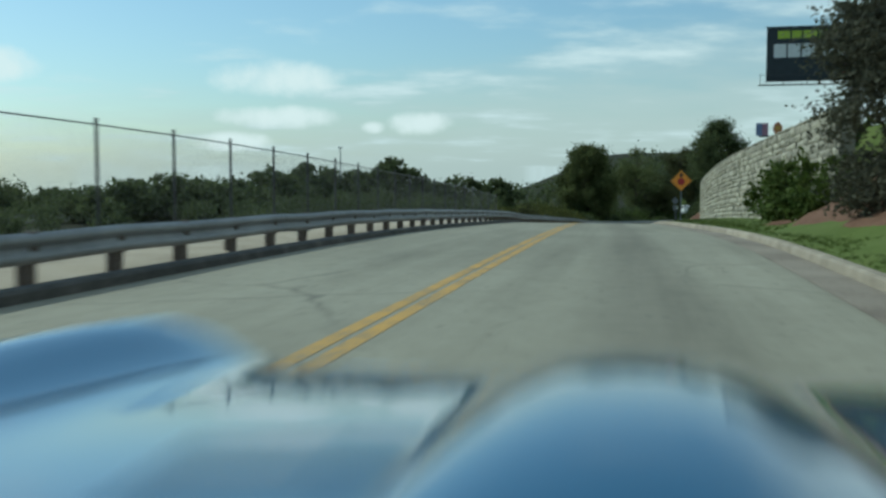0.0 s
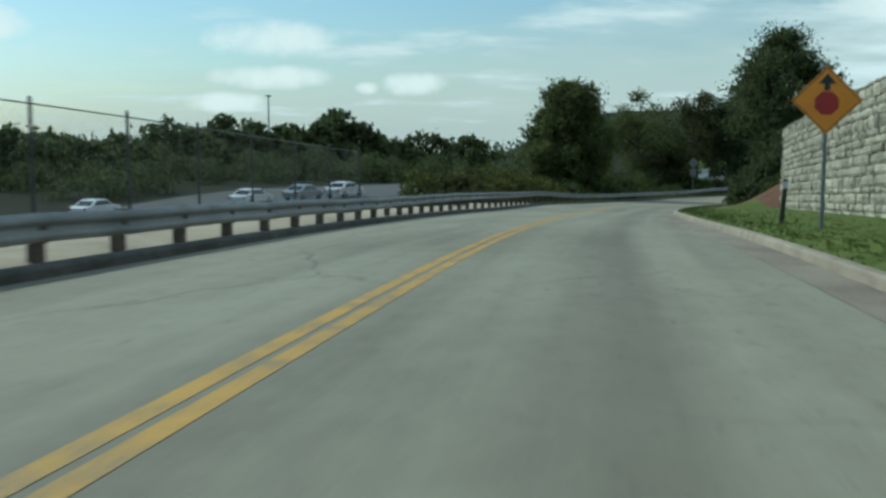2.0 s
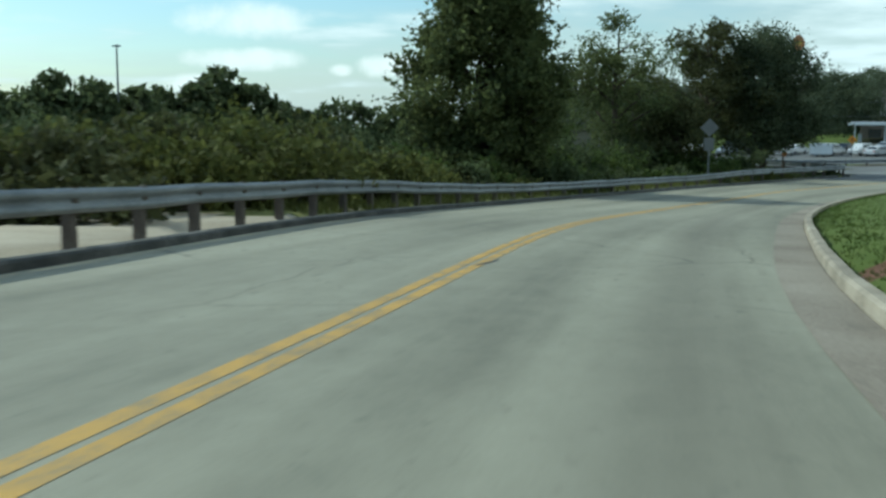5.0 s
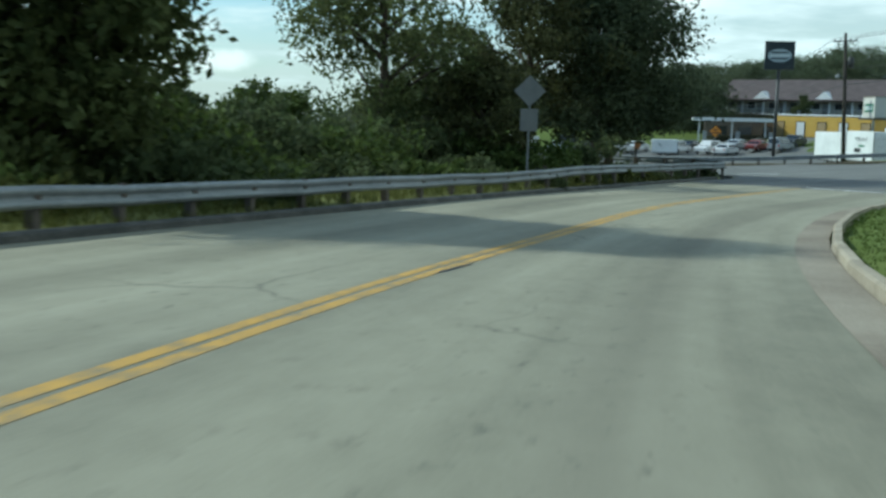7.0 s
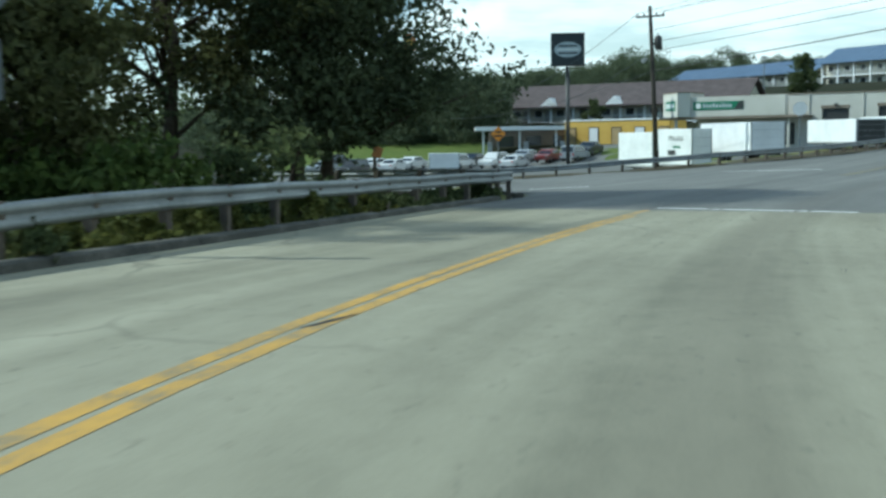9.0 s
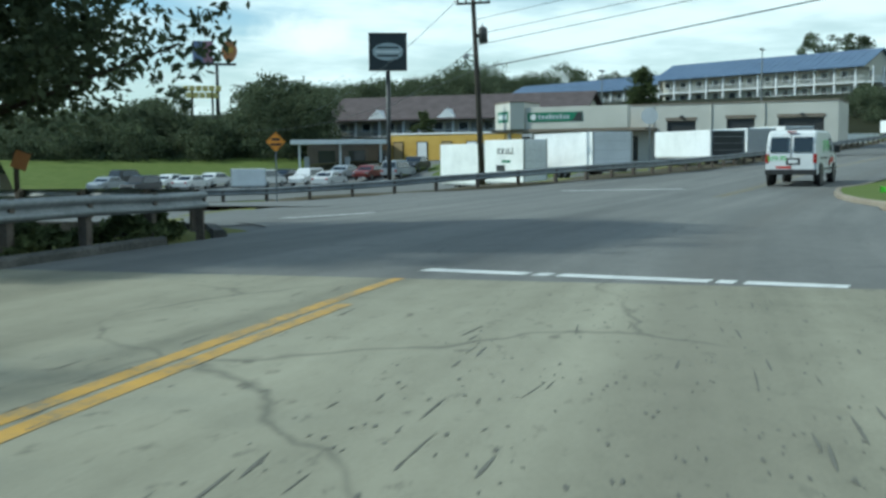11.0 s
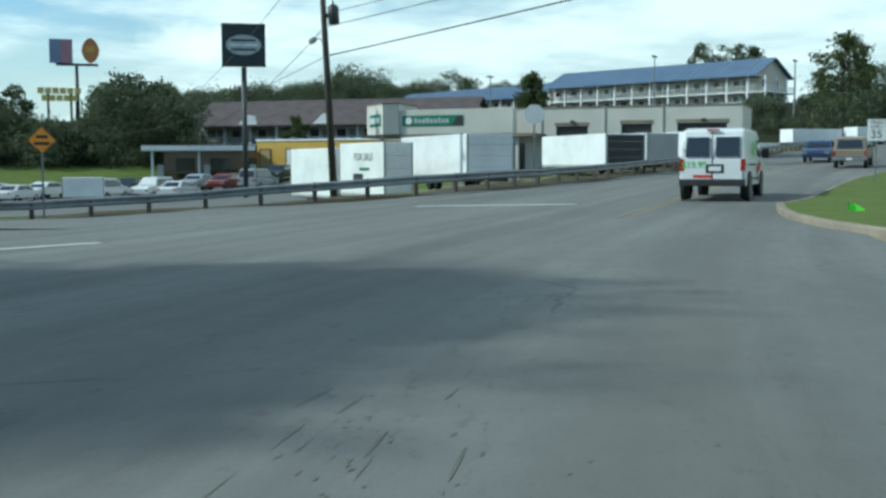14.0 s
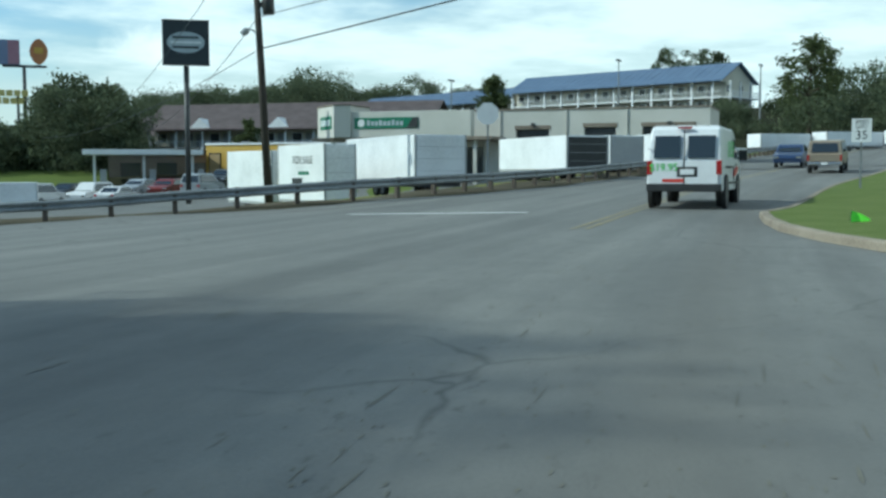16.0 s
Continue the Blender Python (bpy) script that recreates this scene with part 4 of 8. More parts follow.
def build_edges():
    i_end = index_at(41.5, 150.6)
    kerb_run("kerb", "pale concrete kerb with a stained gutter beside a lawn", M["concrete"], 2, i_end, lambda i: LINE[i, 4], 0.17, 0.14, 0.55, M["gutter"])
    kerb_run("kerb", "concrete kerb under the guardrail, darkened as in shade", M["concrete_dark"], 2, index_at(49.3, 159.0), lambda i: LINE[i, 3], 0.25, 0.12, 0, None, 2, -1)
    corner = [(44.95, 166.7), (45.35, 168.0), (45.55, 169.3), (45.2, 171.2), (43.3, 174.0), (40.2, 178.0), (35.5, 184.0)]
    stone_run(thing("kerb", "concrete kerb round the side road corner, darkened as in shade", "kerb", kind="structure"), M["concrete_dark"], corner, -1, 0.25, 0.12)
    # the mouth of the side road, from that kerb to the carriageway
    rows = spline([(*p, 0) for p in corner], 1.0)
    d = np.gradient(rows[:, :2], axis=0); d /= np.linalg.norm(d, axis=1, keepdims=True)
    vs, fs = [], []
    for k in range(len(rows)):
        for o in (-0.05, 3.0, 6.0, 10.0, 14.0):
            x, y = rows[k, 0] + d[k, 1] * o, rows[k, 1] - d[k, 0] * o
            off, st, z = along(x, y)
            vs.append((x, y, float(z[0]) + float(cross_fall(off[0], st[0])) - 0.03 - 0.004 * o))
    for k in range(len(rows) - 1):
        for u in range(4):
            a = k * 5 + u
            fs.append((a, a + 1, a + 6, a + 5))
    tagged(part("side_road", (vs, fs), M["asphalt_dark"], smooth=True), "dark asphalt at the mouth of the side road", "road", kind="structure")
    pts = []
    for i in range(2, index_at(49.5, 159.2), 3):
        p = point(i, -LINE[i, 3] - 0.55)
        low = 0.22 * (1 - float(smooth(S_WALL1 - 22, S_WALL1 + 8, STATION[i])))
        low += 0.16 * float(smooth(216, 224, STATION[i])) * (1 - float(smooth(249, 252, STATION[i])))
        pts.append((p.x, p.y, LINE[i, 2] + 0.1 - low))
    pts += [(44.5, 166.9, 0.12), (45.0, 168.3, 0.1), (44.7, 170.0, 0.08), (43.4, 172.2, 0.05), (41.0, 175.6, 0.02), (36.5, 181.3, -0.05)]
    guardrail("long galvanised guardrail on weathered posts beside the kerb", pts, 1, M["post_wood"])
    far = [(20.0, 222.0), (34.0, 207.0), (50.0, 196.0), (57.0, 192.8), (62.5, 190.7), (68.5, 189.2), (78.0, 192.4), (90.0, 198.6), (104.0, 206.2), (130.0, 219.5), (165.0, 236.0)]
    zs = np.interp(range(len(far)), [0, 2, 3, 4, 5, 6, 7, 8, 9, 10], [-0.95, -0.76, -0.58, -0.22, 0.14, 0.4, 0.8, 1.35, 2.5, 4.2])
    guardrail("galvanised guardrail along the far side of the junction", [(*p, z) for p, z in zip(far, zs)], 1, M["post_wood"], 1.9)
    # asphalt from the edge of the carriageway to that rail
    rows = spline([(*p, z) for p, z in zip(far, zs)][1:8], 1.5)
    d = np.gradient(rows[:, :2], axis=0); d /= np.linalg.norm(d, axis=1, keepdims=True)
    vs, fs, uv = [], [], []
    for k, (x, y, z) in enumerate(rows):
        ox, oy = x - d[k, 1] * 0.25, y + d[k, 0] * 0.25
        off, st, _ = along(ox, oy)
        inner = place(st[0], max(-14.0, min(-6.0, off[0] + 4.0)))[0]
        o2, s2, z2 = along(inner.x, inner.y)
        zi = float(z2[0]) + float(cross_fall(o2[0], s2[0])) - 0.025
        for u in range(5):
            t = u / 4
            vs.append((inner.x + (ox - inner.x) * t, inner.y + (oy - inner.y) * t, max(zi + (z + 0.02 - zi) * t ** 1.5, land_at(inner.x + (ox - inner.x) * t, inner.y + (oy - inner.y) * t) + 0.03 if u else zi)))
            uv.append((float(o2[0]) - 8 * t, float(s2[0])))
    for k in range(len(rows) - 1):
        for u in range(4):
            a = k * 5 + u
            fs.append((a, a + 1, a + 6, a + 5))
    ob = part("road_apron", (vs, fs), M["road_dark"], smooth=True)
    layer = ob.data.uv_layers.new(name="metres")
    for loop in ob.data.loops:
        layer.data[loop.index].uv = uv[loop.vertex_index]
    tagged(ob, "grey asphalt shoulder up to the far guardrail", "road", kind="structure")
    # a low bank of dirt and weeds under and behind it
    rows = spline([(*p, z) for p, z in zip(far, zs)], 1.5)
    d = np.gradient(rows[:, :2], axis=0); d /= np.linalg.norm(d, axis=1, keepdims=True)
    vs, fs = [], []
    for k in range(len(rows)):
        wob = 0.06 * math.sin(k * 1.3) + 0.05 * math.sin(k * 0.47)
        for o, h in ((0.5 + wob * 2, -0.9), (0.35 + wob * 2, 0.0), (0.0, 0.06 + wob * 0.5), (-0.9, 0.1 + wob), (-1.8, 0.05 + wob), (-3.6, -0.9), (-4.2, -1.6)):
            vs.append((rows[k, 0] + d[k, 1] * o, rows[k, 1] - d[k, 0] * o, rows[k, 2] + h))
    for k in range(len(rows) - 1):
        for a in range(6):
            q = k * 7 + a
            fs.append((q, q + 7, q + 8, q + 1))
    tagged(part("verge", (vs, fs), M["verge_dirt"], smooth=True), "low bank of brown dirt and dry weeds under the guardrail", "verge", kind="structure")
    # a sloping lawn behind the car park
    vs, fs = [], []
    for k in range(13):
        for j in range(6):
            x, y = polar(3 + 16.5 * k / 12, 101 + 21 * j / 5)
            vs.append((x, y, -1.4 + 2.6 * (j / 5) ** 1.1 - (0.3 if j == 0 else 0)))
    for k in range(12):
        for j in range(5):
            a = k * 6 + j
            fs.append((a, a + 1, a + 7, a + 6))
    tagged(part("lawn", (vs, fs), M["grass"], smooth=True), "mown grass slope behind the car park", "lawn", kind="structure")
    # the corner of the lawn across the junction
    rows = spline([(63.5, 158.0, 0), (61.6, 163.0, 0), (62.3, 166.7, 0), (64.5, 169.9, 0), (66.3, 171.8, 0), (69.2, 174.3, 0), (71.5, 175.3, 0), (84.0, 182.6, 0), (98.0, 189.6, 0), (130.0, 205.5, 0)], 1.0)
    d = np.gradient(rows[:, :2], axis=0); d /= np.linalg.norm(d, axis=1, keepdims=True)
    base = thing("kerb", "stained grey-brown concrete kerb round the lawn corner", "kerb", kind="structure")
    zr = along(rows[:, 0], rows[:, 1])[2]
    stone_run(base, M["gutter"], [tuple(r[:2]) for r in rows], 1, 0.2, 0.14)
    vs, fs = [], []
    for k in range(len(rows)):
        for o in (0.2, 1.5, 4.0, 9.0, 18.0):
            x, y = rows[k, 0] + d[k, 1] * o, rows[k, 1] - d[k, 0] * o
            vs.append((x, y, zr[k] + 0.12 + 0.035 * min(o, 9) ))
    for k in range(len(rows) - 1):
        for a in range(4):
            q = k * 5 + a
            fs.append((q, q + 1, q + 6, q + 5))
    tagged(part("lawn", (vs, fs), M["grass"], smooth=True), "mown green lawn at the junction corner", "lawn", kind="structure")


# ---------------------------------------------------------------- trees
def leaf_cloud(rng, centres, radii, per, size, flat=0.75, spray=0.36):
    """Many small leaf quads in clumps round the centres."""
    vs = []
    for c, r in zip(centres, radii):
        n = per
        dirs = rng.normal(size=(n, 3)); dirs /= np.linalg.norm(dirs, axis=1, keepdims=True)
        rad = r * rng.uniform(0.25, 1.0, n) ** 0.6
        # some leaves follow twigs that stand out of the clump
        twigs = rng.normal(size=(7, 3)) + np.array([0, 0, 0.25])
        twigs /= np.linalg.norm(twigs, axis=1, keepdims=True)
        m = int(n * spray)
        dirs[:m] = twigs[rng.integers(0, 7, m)] + rng.normal(0, 0.1, (m, 3))
        rad[:m] = r * rng.uniform(0.5, 1.6, m)
        p = np.array(c) + dirs * rad[:, None] * np.array([1, 1, flat])
        u = rng.normal(size=(n, 3)); u /= np.linalg.norm(u, axis=1, keepdims=True)
        w = np.cross(u, rng.normal(size=(n, 3))); w /= np.linalg.norm(w, axis=1, keepdims=True)
        s = size * rng.uniform(0.6, 1.3, n)[:, None]
        quad = np.stack([p - u * s, p + w * s * 0.5, p + u * s, p - w * s * 0.5], 1)
        vs.append(quad.reshape(-1, 3))
    v = np.concatenate(vs)
    f = np.arange(len(v)).reshape(-1, 4)
    return v.tolist(), f.tolist()


def tree(name, label, m, seed, height, spread, trunk, leaf, clear=0.2, clumps=70, per=110, size=0.2, shape="round", lean=0.0, trunks=1):
    rng = np.random.default_rng(seed)
    base = thing(name, label, "tree", m)
    cs, rs, limbs = [], [], []
    top = height * 0.92
    tp = [(lean * k / 6 + rng.normal() * 0.05 * k, rng.normal() * 0.05 * k, top * k / 6 - (0.4 if k == 0 else 0)) for k in range(7)]
    tr = [trunk * (1.25 if k == 0 else 1) * (1 - 0.86 * k / 6) for k in range(7)]
    geo = tube(tp, tr, 9)
    for q in range(1, trunks):
        o = Vector((rng.uniform(-1.6, 1.6), rng.uniform(-0.6, 0.6), 0))
        geo = join(geo, tube([Vector(p) * 0.9 + o for p in tp], [r * 0.8 for r in tr], 8))
    # the crown gathers round a few boughs of uneven reach
    boughs = [(rng.uniform(0, 6.283), rng.uniform(0.05, 0.97), rng.uniform(0.55, 1.25)) for _ in range(13)]
    for k in range(clumps):
        b_an, b_t, b_s = boughs[k % 13]
        t = min(1.0, max(0.0, b_t + rng.normal(0, 0.11)))
        zz = height * (clear + (1 - clear) * t)
        if shape == "round":
            w = spread * math.sqrt(max(0.04, 1 - (2 * t - 0.85) ** 2 * 0.85))
        else:
            w = spread * (0.35 + 0.75 * math.sin(math.pi * min(1, t * 0.85 + 0.12))) * (0.75 + 0.25 * math.sin(t * 14 + seed))
        if shape == "full":
            b_s, t_even = 1.0, (k + 0.5) / clumps
            zz = height * (clear + (1 - clear) * t_even)
            w = spread * (0.85 + 0.15 * math.sin(t_even * 11 + seed)) * math.sqrt(max(0.05, 1 - max(0.0, 2.2 * t_even - 1.2) ** 2))
        an = b_an + rng.normal(0, 0.7) if k % 4 and shape != "full" else rng.uniform(0, 6.283)
        rr = w * rng.uniform(0.2, 1.0) ** 0.5 * (b_s if k % 4 else 0.8)
        c = (lean * t + rr * math.cos(an), rr * math.sin(an), zz)
        cs.append(c)
        rs.append(rng.uniform(0.6, 1.2) * spread * (0.26 if shape == "round" else 0.21) + 0.15)
        if k % 3 == 0:
            z0 = max(height * clear * 0.8, zz - rr * rng.uniform(0.4, 0.9))
            limbs.append(tube([(lean * z0 / height, 0, z0), (c[0] * 0.55, c[1] * 0.55, (z0 + zz) / 2 + 0.15), c], [trunk * 0.32, trunk * 0.2, trunk * 0.05], 5))
    part("trunk", join(geo, *limbs), M["bark"], base, smooth=True)
    part("crown", leaf_cloud(rng, cs, rs, per, size), M[leaf], base)
    return base


def at_ground(x, y, turn=0.0, scale=1.0, sink=0.05):
    return pose(x, y, land_at(x, y) - sink, 0, 0, turn) @ Matrix.Diagonal((scale, scale, scale, 1))


def woods(name, label, rng, spots, leaf, size=0.55, per=34, clumps=16):
    """Distant trees in one mesh: spots of x, y, height, half width."""
    vs_all, fs_all, tv, tf = [], [], [], []
    for x, y, h, w in spots:
        g = land_at(x, y)
        cs = []
        rs = []
        for k in range(clumps):
            t = rng.uniform(0, 1)
            an = rng.uniform(0, 6.283)
            rr = w * math.sqrt(max(0.05, 1 - (1.7 * t - 0.7) ** 2)) * rng.uniform(0.2, 1) ** 0.5
            cs.append((x + rr * math.cos(an), y + rr * math.sin(an), g + h * (0.06 + 0.86 * t)))
            rs.append(w * rng.uniform(0.25, 0.45))
        cs.append((x + rng.normal() * w * 0.2, y, g + h - w * 0.3)); rs.append(w * 0.35)
        v, f = leaf_cloud(rng, cs, rs, per, size * (0.7 + 0.05 * h), 0.75, 0.08)
        k = len(vs_all)
        vs_all.extend(v)
        fs_all.extend([[i + k for i in q] for q in f])
    ob = part(name, (vs_all, fs_all), M[leaf])
    return tagged(ob, label, "woods", kind="stuff")


def polar(az, d):
    """A place by its bearing from +y and distance, seen from the junction."""
    return 47.0 + math.sin(radians(az)) * d, 157.0 + math.cos(radians(az)) * d


def build_trees():
    rng = np.random.default_rng(5)
    # beside the ramp and round the junction
    tree("tree", "large dark leafy tree behind the guardrail", at_ground(16.1, 137.2), 3, 9.9, 4.0, 0.28, "leaf_sunny", 0.06, 250, 250, 0.13, "full", lean=0.3)
    tree("tree", "tall spreading tree with a bare lower trunk at the wood's edge", at_ground(26.4, 160.6), 7, 10.8, 4.0, 0.3, "leaf_sunny", 0.24, 66, 210, 0.12)
    tree("tree", "pale green bushy tree at the wood's edge", at_ground(21.2, 158.0), 9, 3.4, 2.2, 0.15, "leaf_light", 0.08, 60, 170, 0.12)
    tree("tree", "low bushy tree behind the road sign", at_ground(30.6, 159.6), 41, 5.0, 2.6, 0.14, "leaf_mixed", 0.05, 70, 190, 0.12)
    tree("pine_tree", "tall dark pine with long limbs over the verge", at_ground(39.7, 170.9), 11, 10.9, 5.6, 0.25, "leaf_pine", 0.22, 150, 210, 0.12, "pine")
    tree("pine_tree", "tall dark pine beside another at the corner", at_ground(38.3, 168.9), 12, 10.2, 4.2, 0.25, "leaf_pine", 0.22, 110, 210, 0.12, "pine")
    tree("pine_tree", "dark pine at the edge of the side road", at_ground(34.4, 168.0), 13, 11.0, 4.0, 0.27, "leaf_mixed", 0.06, 84, 200, 0.12, "pine")
    tree("tree", "dense dark tree behind the verge", at_ground(30.0, 172.0), 15, 8.0, 3.8, 0.27, "leaf_sunny", 0.05, 48, 190, 0.13)
    # on the bank to the right
    tree("tree", "dark feathery tree on the mulched bank", at_ground(26.1, 107.8), 17, 12.5 - land_at(26.1, 107.8), 3.2, 0.2, "leaf_oak", 0.3, 130, 240, 0.11)
    tree("tree", "dark tree behind the end of the wall", at_ground(25.6, 103.4), 18, 4.2, 2.3, 0.15, "leaf_oak", 0.03, 80, 200, 0.11)
    tree("tree", "grey-green drooping tree on a mulch bank beside the lawn", at_ground(8.3, 20.8), 19, 4.4, 1.45, 0.13, "leaf_olive", 0.05, 110, 260, 0.055)
    # round the hotel
    x, y = polar(38.9, 150)
    tree("tree", "small round dark tree before the hotel", at_ground(x, y), 21, 13.6 - land_at(x, y), 2.5, 0.2, "leaf_oak", 0.1, 50, 130, 0.2)
    x, y = polar(54.6, 138)
    tree("tree", "tall open tree on the slope beside the hotel", at_ground(x, y), 23, 11.6, 3.9, 0.3, "leaf_oak", 0.25, 52, 130, 0.2)
    x, y = polar(26.4, 129)
    tree("tree", "small dark tree before the motel", at_ground(x, y), 25, 6.6 - land_at(x, y), 1.7, 0.12, "leaf_oak", 0.1, 34, 120, 0.16)
    # far trees on the left, beyond the motorway
    spots = []
    for k in range(150):
        x = rng.uniform(-330, 8)
        y = 205 + rng.uniform(0, 120) + (0.12 * -x)
        spots.append((x, y, rng.uniform(4.0, 7.5), rng.uniform(4.5, 7.5)))
    # the crowns that stand out: bearing from +y seen from the ramp, distance, height of the top over the sea of trees, half width
    for az, d, top, w in ((-16.6, 150, 8.3, 5.0), (-14.9, 155, 6.9, 4.0), (-13.0, 170, 9.2, 4.2), (-11.6, 172, 8.3, 4.4), (-10.4, 176, 8.0, 4.2), (-9.1, 180, 7.8, 4.0), (-8.0, 182, 8.2, 3.6),
                          (-7.0, 186, 10.9, 5.4), (-5.7, 188, 8.4, 4.4), (-4.2, 200, 6.2, 4.0), (-1.8, 205, 6.6, 5.0), (0.4, 215, 6.0, 4.2), (-19.0, 140, 6.2, 4.2), (-20.6, 132, 5.6, 4.0), (-22.4, 128, 6.4, 4.6), (-25.0, 120, 6.8, 4.6), (-27.5, 118, 6.2, 4.6), (-30.0, 116, 6.8, 4.8)):
        x, y = 7.4 + math.sin(radians(az)) * d, 51.8 + math.cos(radians(az)) * d
        spots.append((x, y, top - land_at(x, y), w))
        spots.append((x + 2.5, y + 3.0, 0.8 * top - land_at(x, y), w * 1.1))
    spots += [(-26, 321, 14.5, 9), (-22, 330, 12, 9), (-75, 331, 11.5, 9), (-30, 219, 10, 6), (-38, 232, 9, 6), (14, 330, 8, 11), (40, 330, 8, 12), (-12, 330, 9, 12), (26, 300, 7.5, 10), (5, 290, 7.5, 9), (52, 340, 8, 12), (64, 352, 9, 12)]
    woods("far_woods", "dark wood along the far side of the motorway", rng, spots, "leaf_oak", 0.5, 46, 24)
    spots = []
    for k in range(120):
        p, _ = place(rng.uniform(70, 270), -rng.uniform(54, 92))
        g = land_at(p.x, p.y)
        spots.append((p.x, p.y, max(2.6, 2.4 + 1.8 * rng.uniform(0, 1) ** 2 - g), rng.uniform(2.4, 4.2)))
    woods("near_woods", "dark trees on the far bank of the motorway", rng, spots, "leaf_oak", 0.26, 46, 22)
    # hill behind the hotels: the wood's edge rises and falls with the bearing
    def skyline(az):
        return math.tan(radians(np.interp(az, [2, 9, 11.5, 13, 16, 16.6, 19.2, 20.5, 24, 26.5, 28.5, 31, 33, 38, 42, 50, 64], [2.2, 2.9, 3.7, 2.7, 2.3, 4.4, 4.5, 3.9, 4.2, 4.4, 5.1, 4.8, 4.7, 4.5, 4.0, 3.6, 3.6])))
    spots = []
    for k in range(70):
        az, d = rng.uniform(2, 20.2), rng.uniform(122, 165)
        x, y = polar(az, d)
        spots.append((x, y, max(3.5, 1.2 + skyline(az) * d * rng.uniform(0.72, 1.0) - land_at(x, y)), rng.uniform(2.6, 4.4)))
    for k in range(26):
        az, d = rng.uniform(2, 19.0), rng.uniform(121, 128)
        x, y = polar(az, d)
        spots.append((x, y, rng.uniform(3.0, 5.0), rng.uniform(2.6, 4.0)))
    for k in range(100):
        az = rng.uniform(21, 44)
        d = rng.uniform(182, 250) if az < 30.5 else rng.uniform(268, 300)
        x, y = polar(az, d)
        spots.append((x, y, max(5.0, 1.2 + skyline(az) * d * rng.uniform(0.84, 1.0) - land_at(x, y)), rng.uniform(3.6, 6.0)))
    for az, d, el, w in ((17.8, 128, 4.9, 3.9), (16.9, 131, 4.2, 3.0), (19.2, 129, 4.3, 3.0), (12.3, 126, 4.1, 2.4), (13.0, 127, 3.3, 2.4), (29.2, 205, 5.35, 4.4), (30.6, 212, 5.1, 5.0), (34.6, 272, 5.0, 5.0)):
        x, y = polar(az, d)
        spots.append((x, y, 1.2 + math.tan(radians(el)) * d - land_at(x, y), w))
    for k in range(34):
        az, d = rng.uniform(54.5, 68), rng.uniform(130, 180)
        x, y = polar(az, d)
        g = land_at(x, y)
        spots.append((x, y, max(5.0, 1.2 + rng.uniform(0.06, 0.092) * d - g), rng.uniform(4, 6)))
    for k in range(16):
        az, d = rng.uniform(50.5, 57), rng.uniform(145, 178)
        x, y = polar(az, d)
        spots.append((x, y, max(2.0, 1.2 + math.tan(radians(rng.uniform(2.2, 3.2))) * d - land_at(x, y)), rng.uniform(2.4, 3.6)))
    for k in range(6):
        az, d = rng.uniform(47.5, 50.5), rng.uniform(235, 250)
        x, y = polar(az, d)
        spots.append((x, y, 1.2 + math.tan(radians(rng.uniform(5.8, 6.3))) * d - land_at(x, y), 3.4))
    woods("hill_woods", "mixed dark wood on the hill behind the hotel", rng, spots, "leaf_hazed", 0.2, 72, 26)


build_ground()
build_roads()
build_edges()
build_trees()


# ---------------------------------------------------------------- fence and wall beside the ramp
def build_fence():
    base = thing("fence", "tall grey chain-link fence on steel posts along the bank", "fence")
    L, spacing, h = 9.4, 3.45, 2.2
    st0, st1 = station_of(0, 0) + 18.1 - 18 * 3.45, station_of(12.4, 80.6)
    n = int((st1 - st0) / spacing)
    post = None
    tops = []
    for k in range(n + 1):
        p, ang = place(st0 + k * spacing, -L)
        g = land_at(p.x, p.y)
        top = p.z + h
        tops.append((p, g, top))
        geo = join(tube([(p.x, p.y, g - 0.4), (p.x, p.y, top + 0.05)], 0.032, 8), tube([(p.x, p.y, top + 0.05), (p.x, p.y, top + 0.1)], [0.042, 0.015], 8))
        part("post", geo, M["dark_steel"], base)
    for a, b in zip(tops[:-1], tops[1:]):
        part("rail", tube([(a[0].x, a[0].y, a[2] - 0.03), (b[0].x, b[0].y, b[2] - 0.03)], 0.015, 6), M["wire"], base)
    # the woven wire, as two families of slanting strands
    for bay, (a, b) in enumerate(zip(tops[:-1], tops[1:])):
        vs, fs = [], []
        za, zb = min(a[1], a[0].z) + 0.05, min(b[1], b[0].z) + 0.05
        m = 26
        for fam in (-1, 1):
            for k in range(-14, m + 14):
                u0, u1 = k / m, k / m + fam * 0.5
                z0, z1 = 0.0, 1.0
                # clip to the bay
                lo, hi = 0.0, 1.0
                du = u1 - u0
                for lim in (0.0, 1.0):
                    t = (lim - u0) / du
                    if (lim == 0.0) == (du > 0):
                        lo = max(lo, t)
                    else:
                        hi = min(hi, t)
                if hi - lo < 0.02:
                    continue
                pts = []
                for t in (lo, hi):
                    u = u0 + du * t
                    p = a[0].lerp(b[0], u)
                    zz = (za + (zb - za) * u) * (1 - t) + (a[2] + (b[2] - a[2]) * u - 0.04) * t
                    pts.append(Vector((p.x, p.y, zz)))
                q = len(vs)
                w = Vector((0, 0, 0.0013))
                o = (b[0] - a[0]).normalized().cross(Vector((0, 0, 1))) * 0.0013
                vs += [pts[0] + w, pts[0] - w * 0.6 + o, pts[0] - w * 0.6 - o, pts[1] + w, pts[1] - w * 0.6 + o, pts[1] - w * 0.6 - o]
                fs += [(q, q + 1, q + 4, q + 3), (q + 1, q + 2, q + 5, q + 4), (q + 2, q, q + 3, q + 5)]
        part("wire_mesh", (vs, fs), M["wire"], base)
    tagged(base, group="")


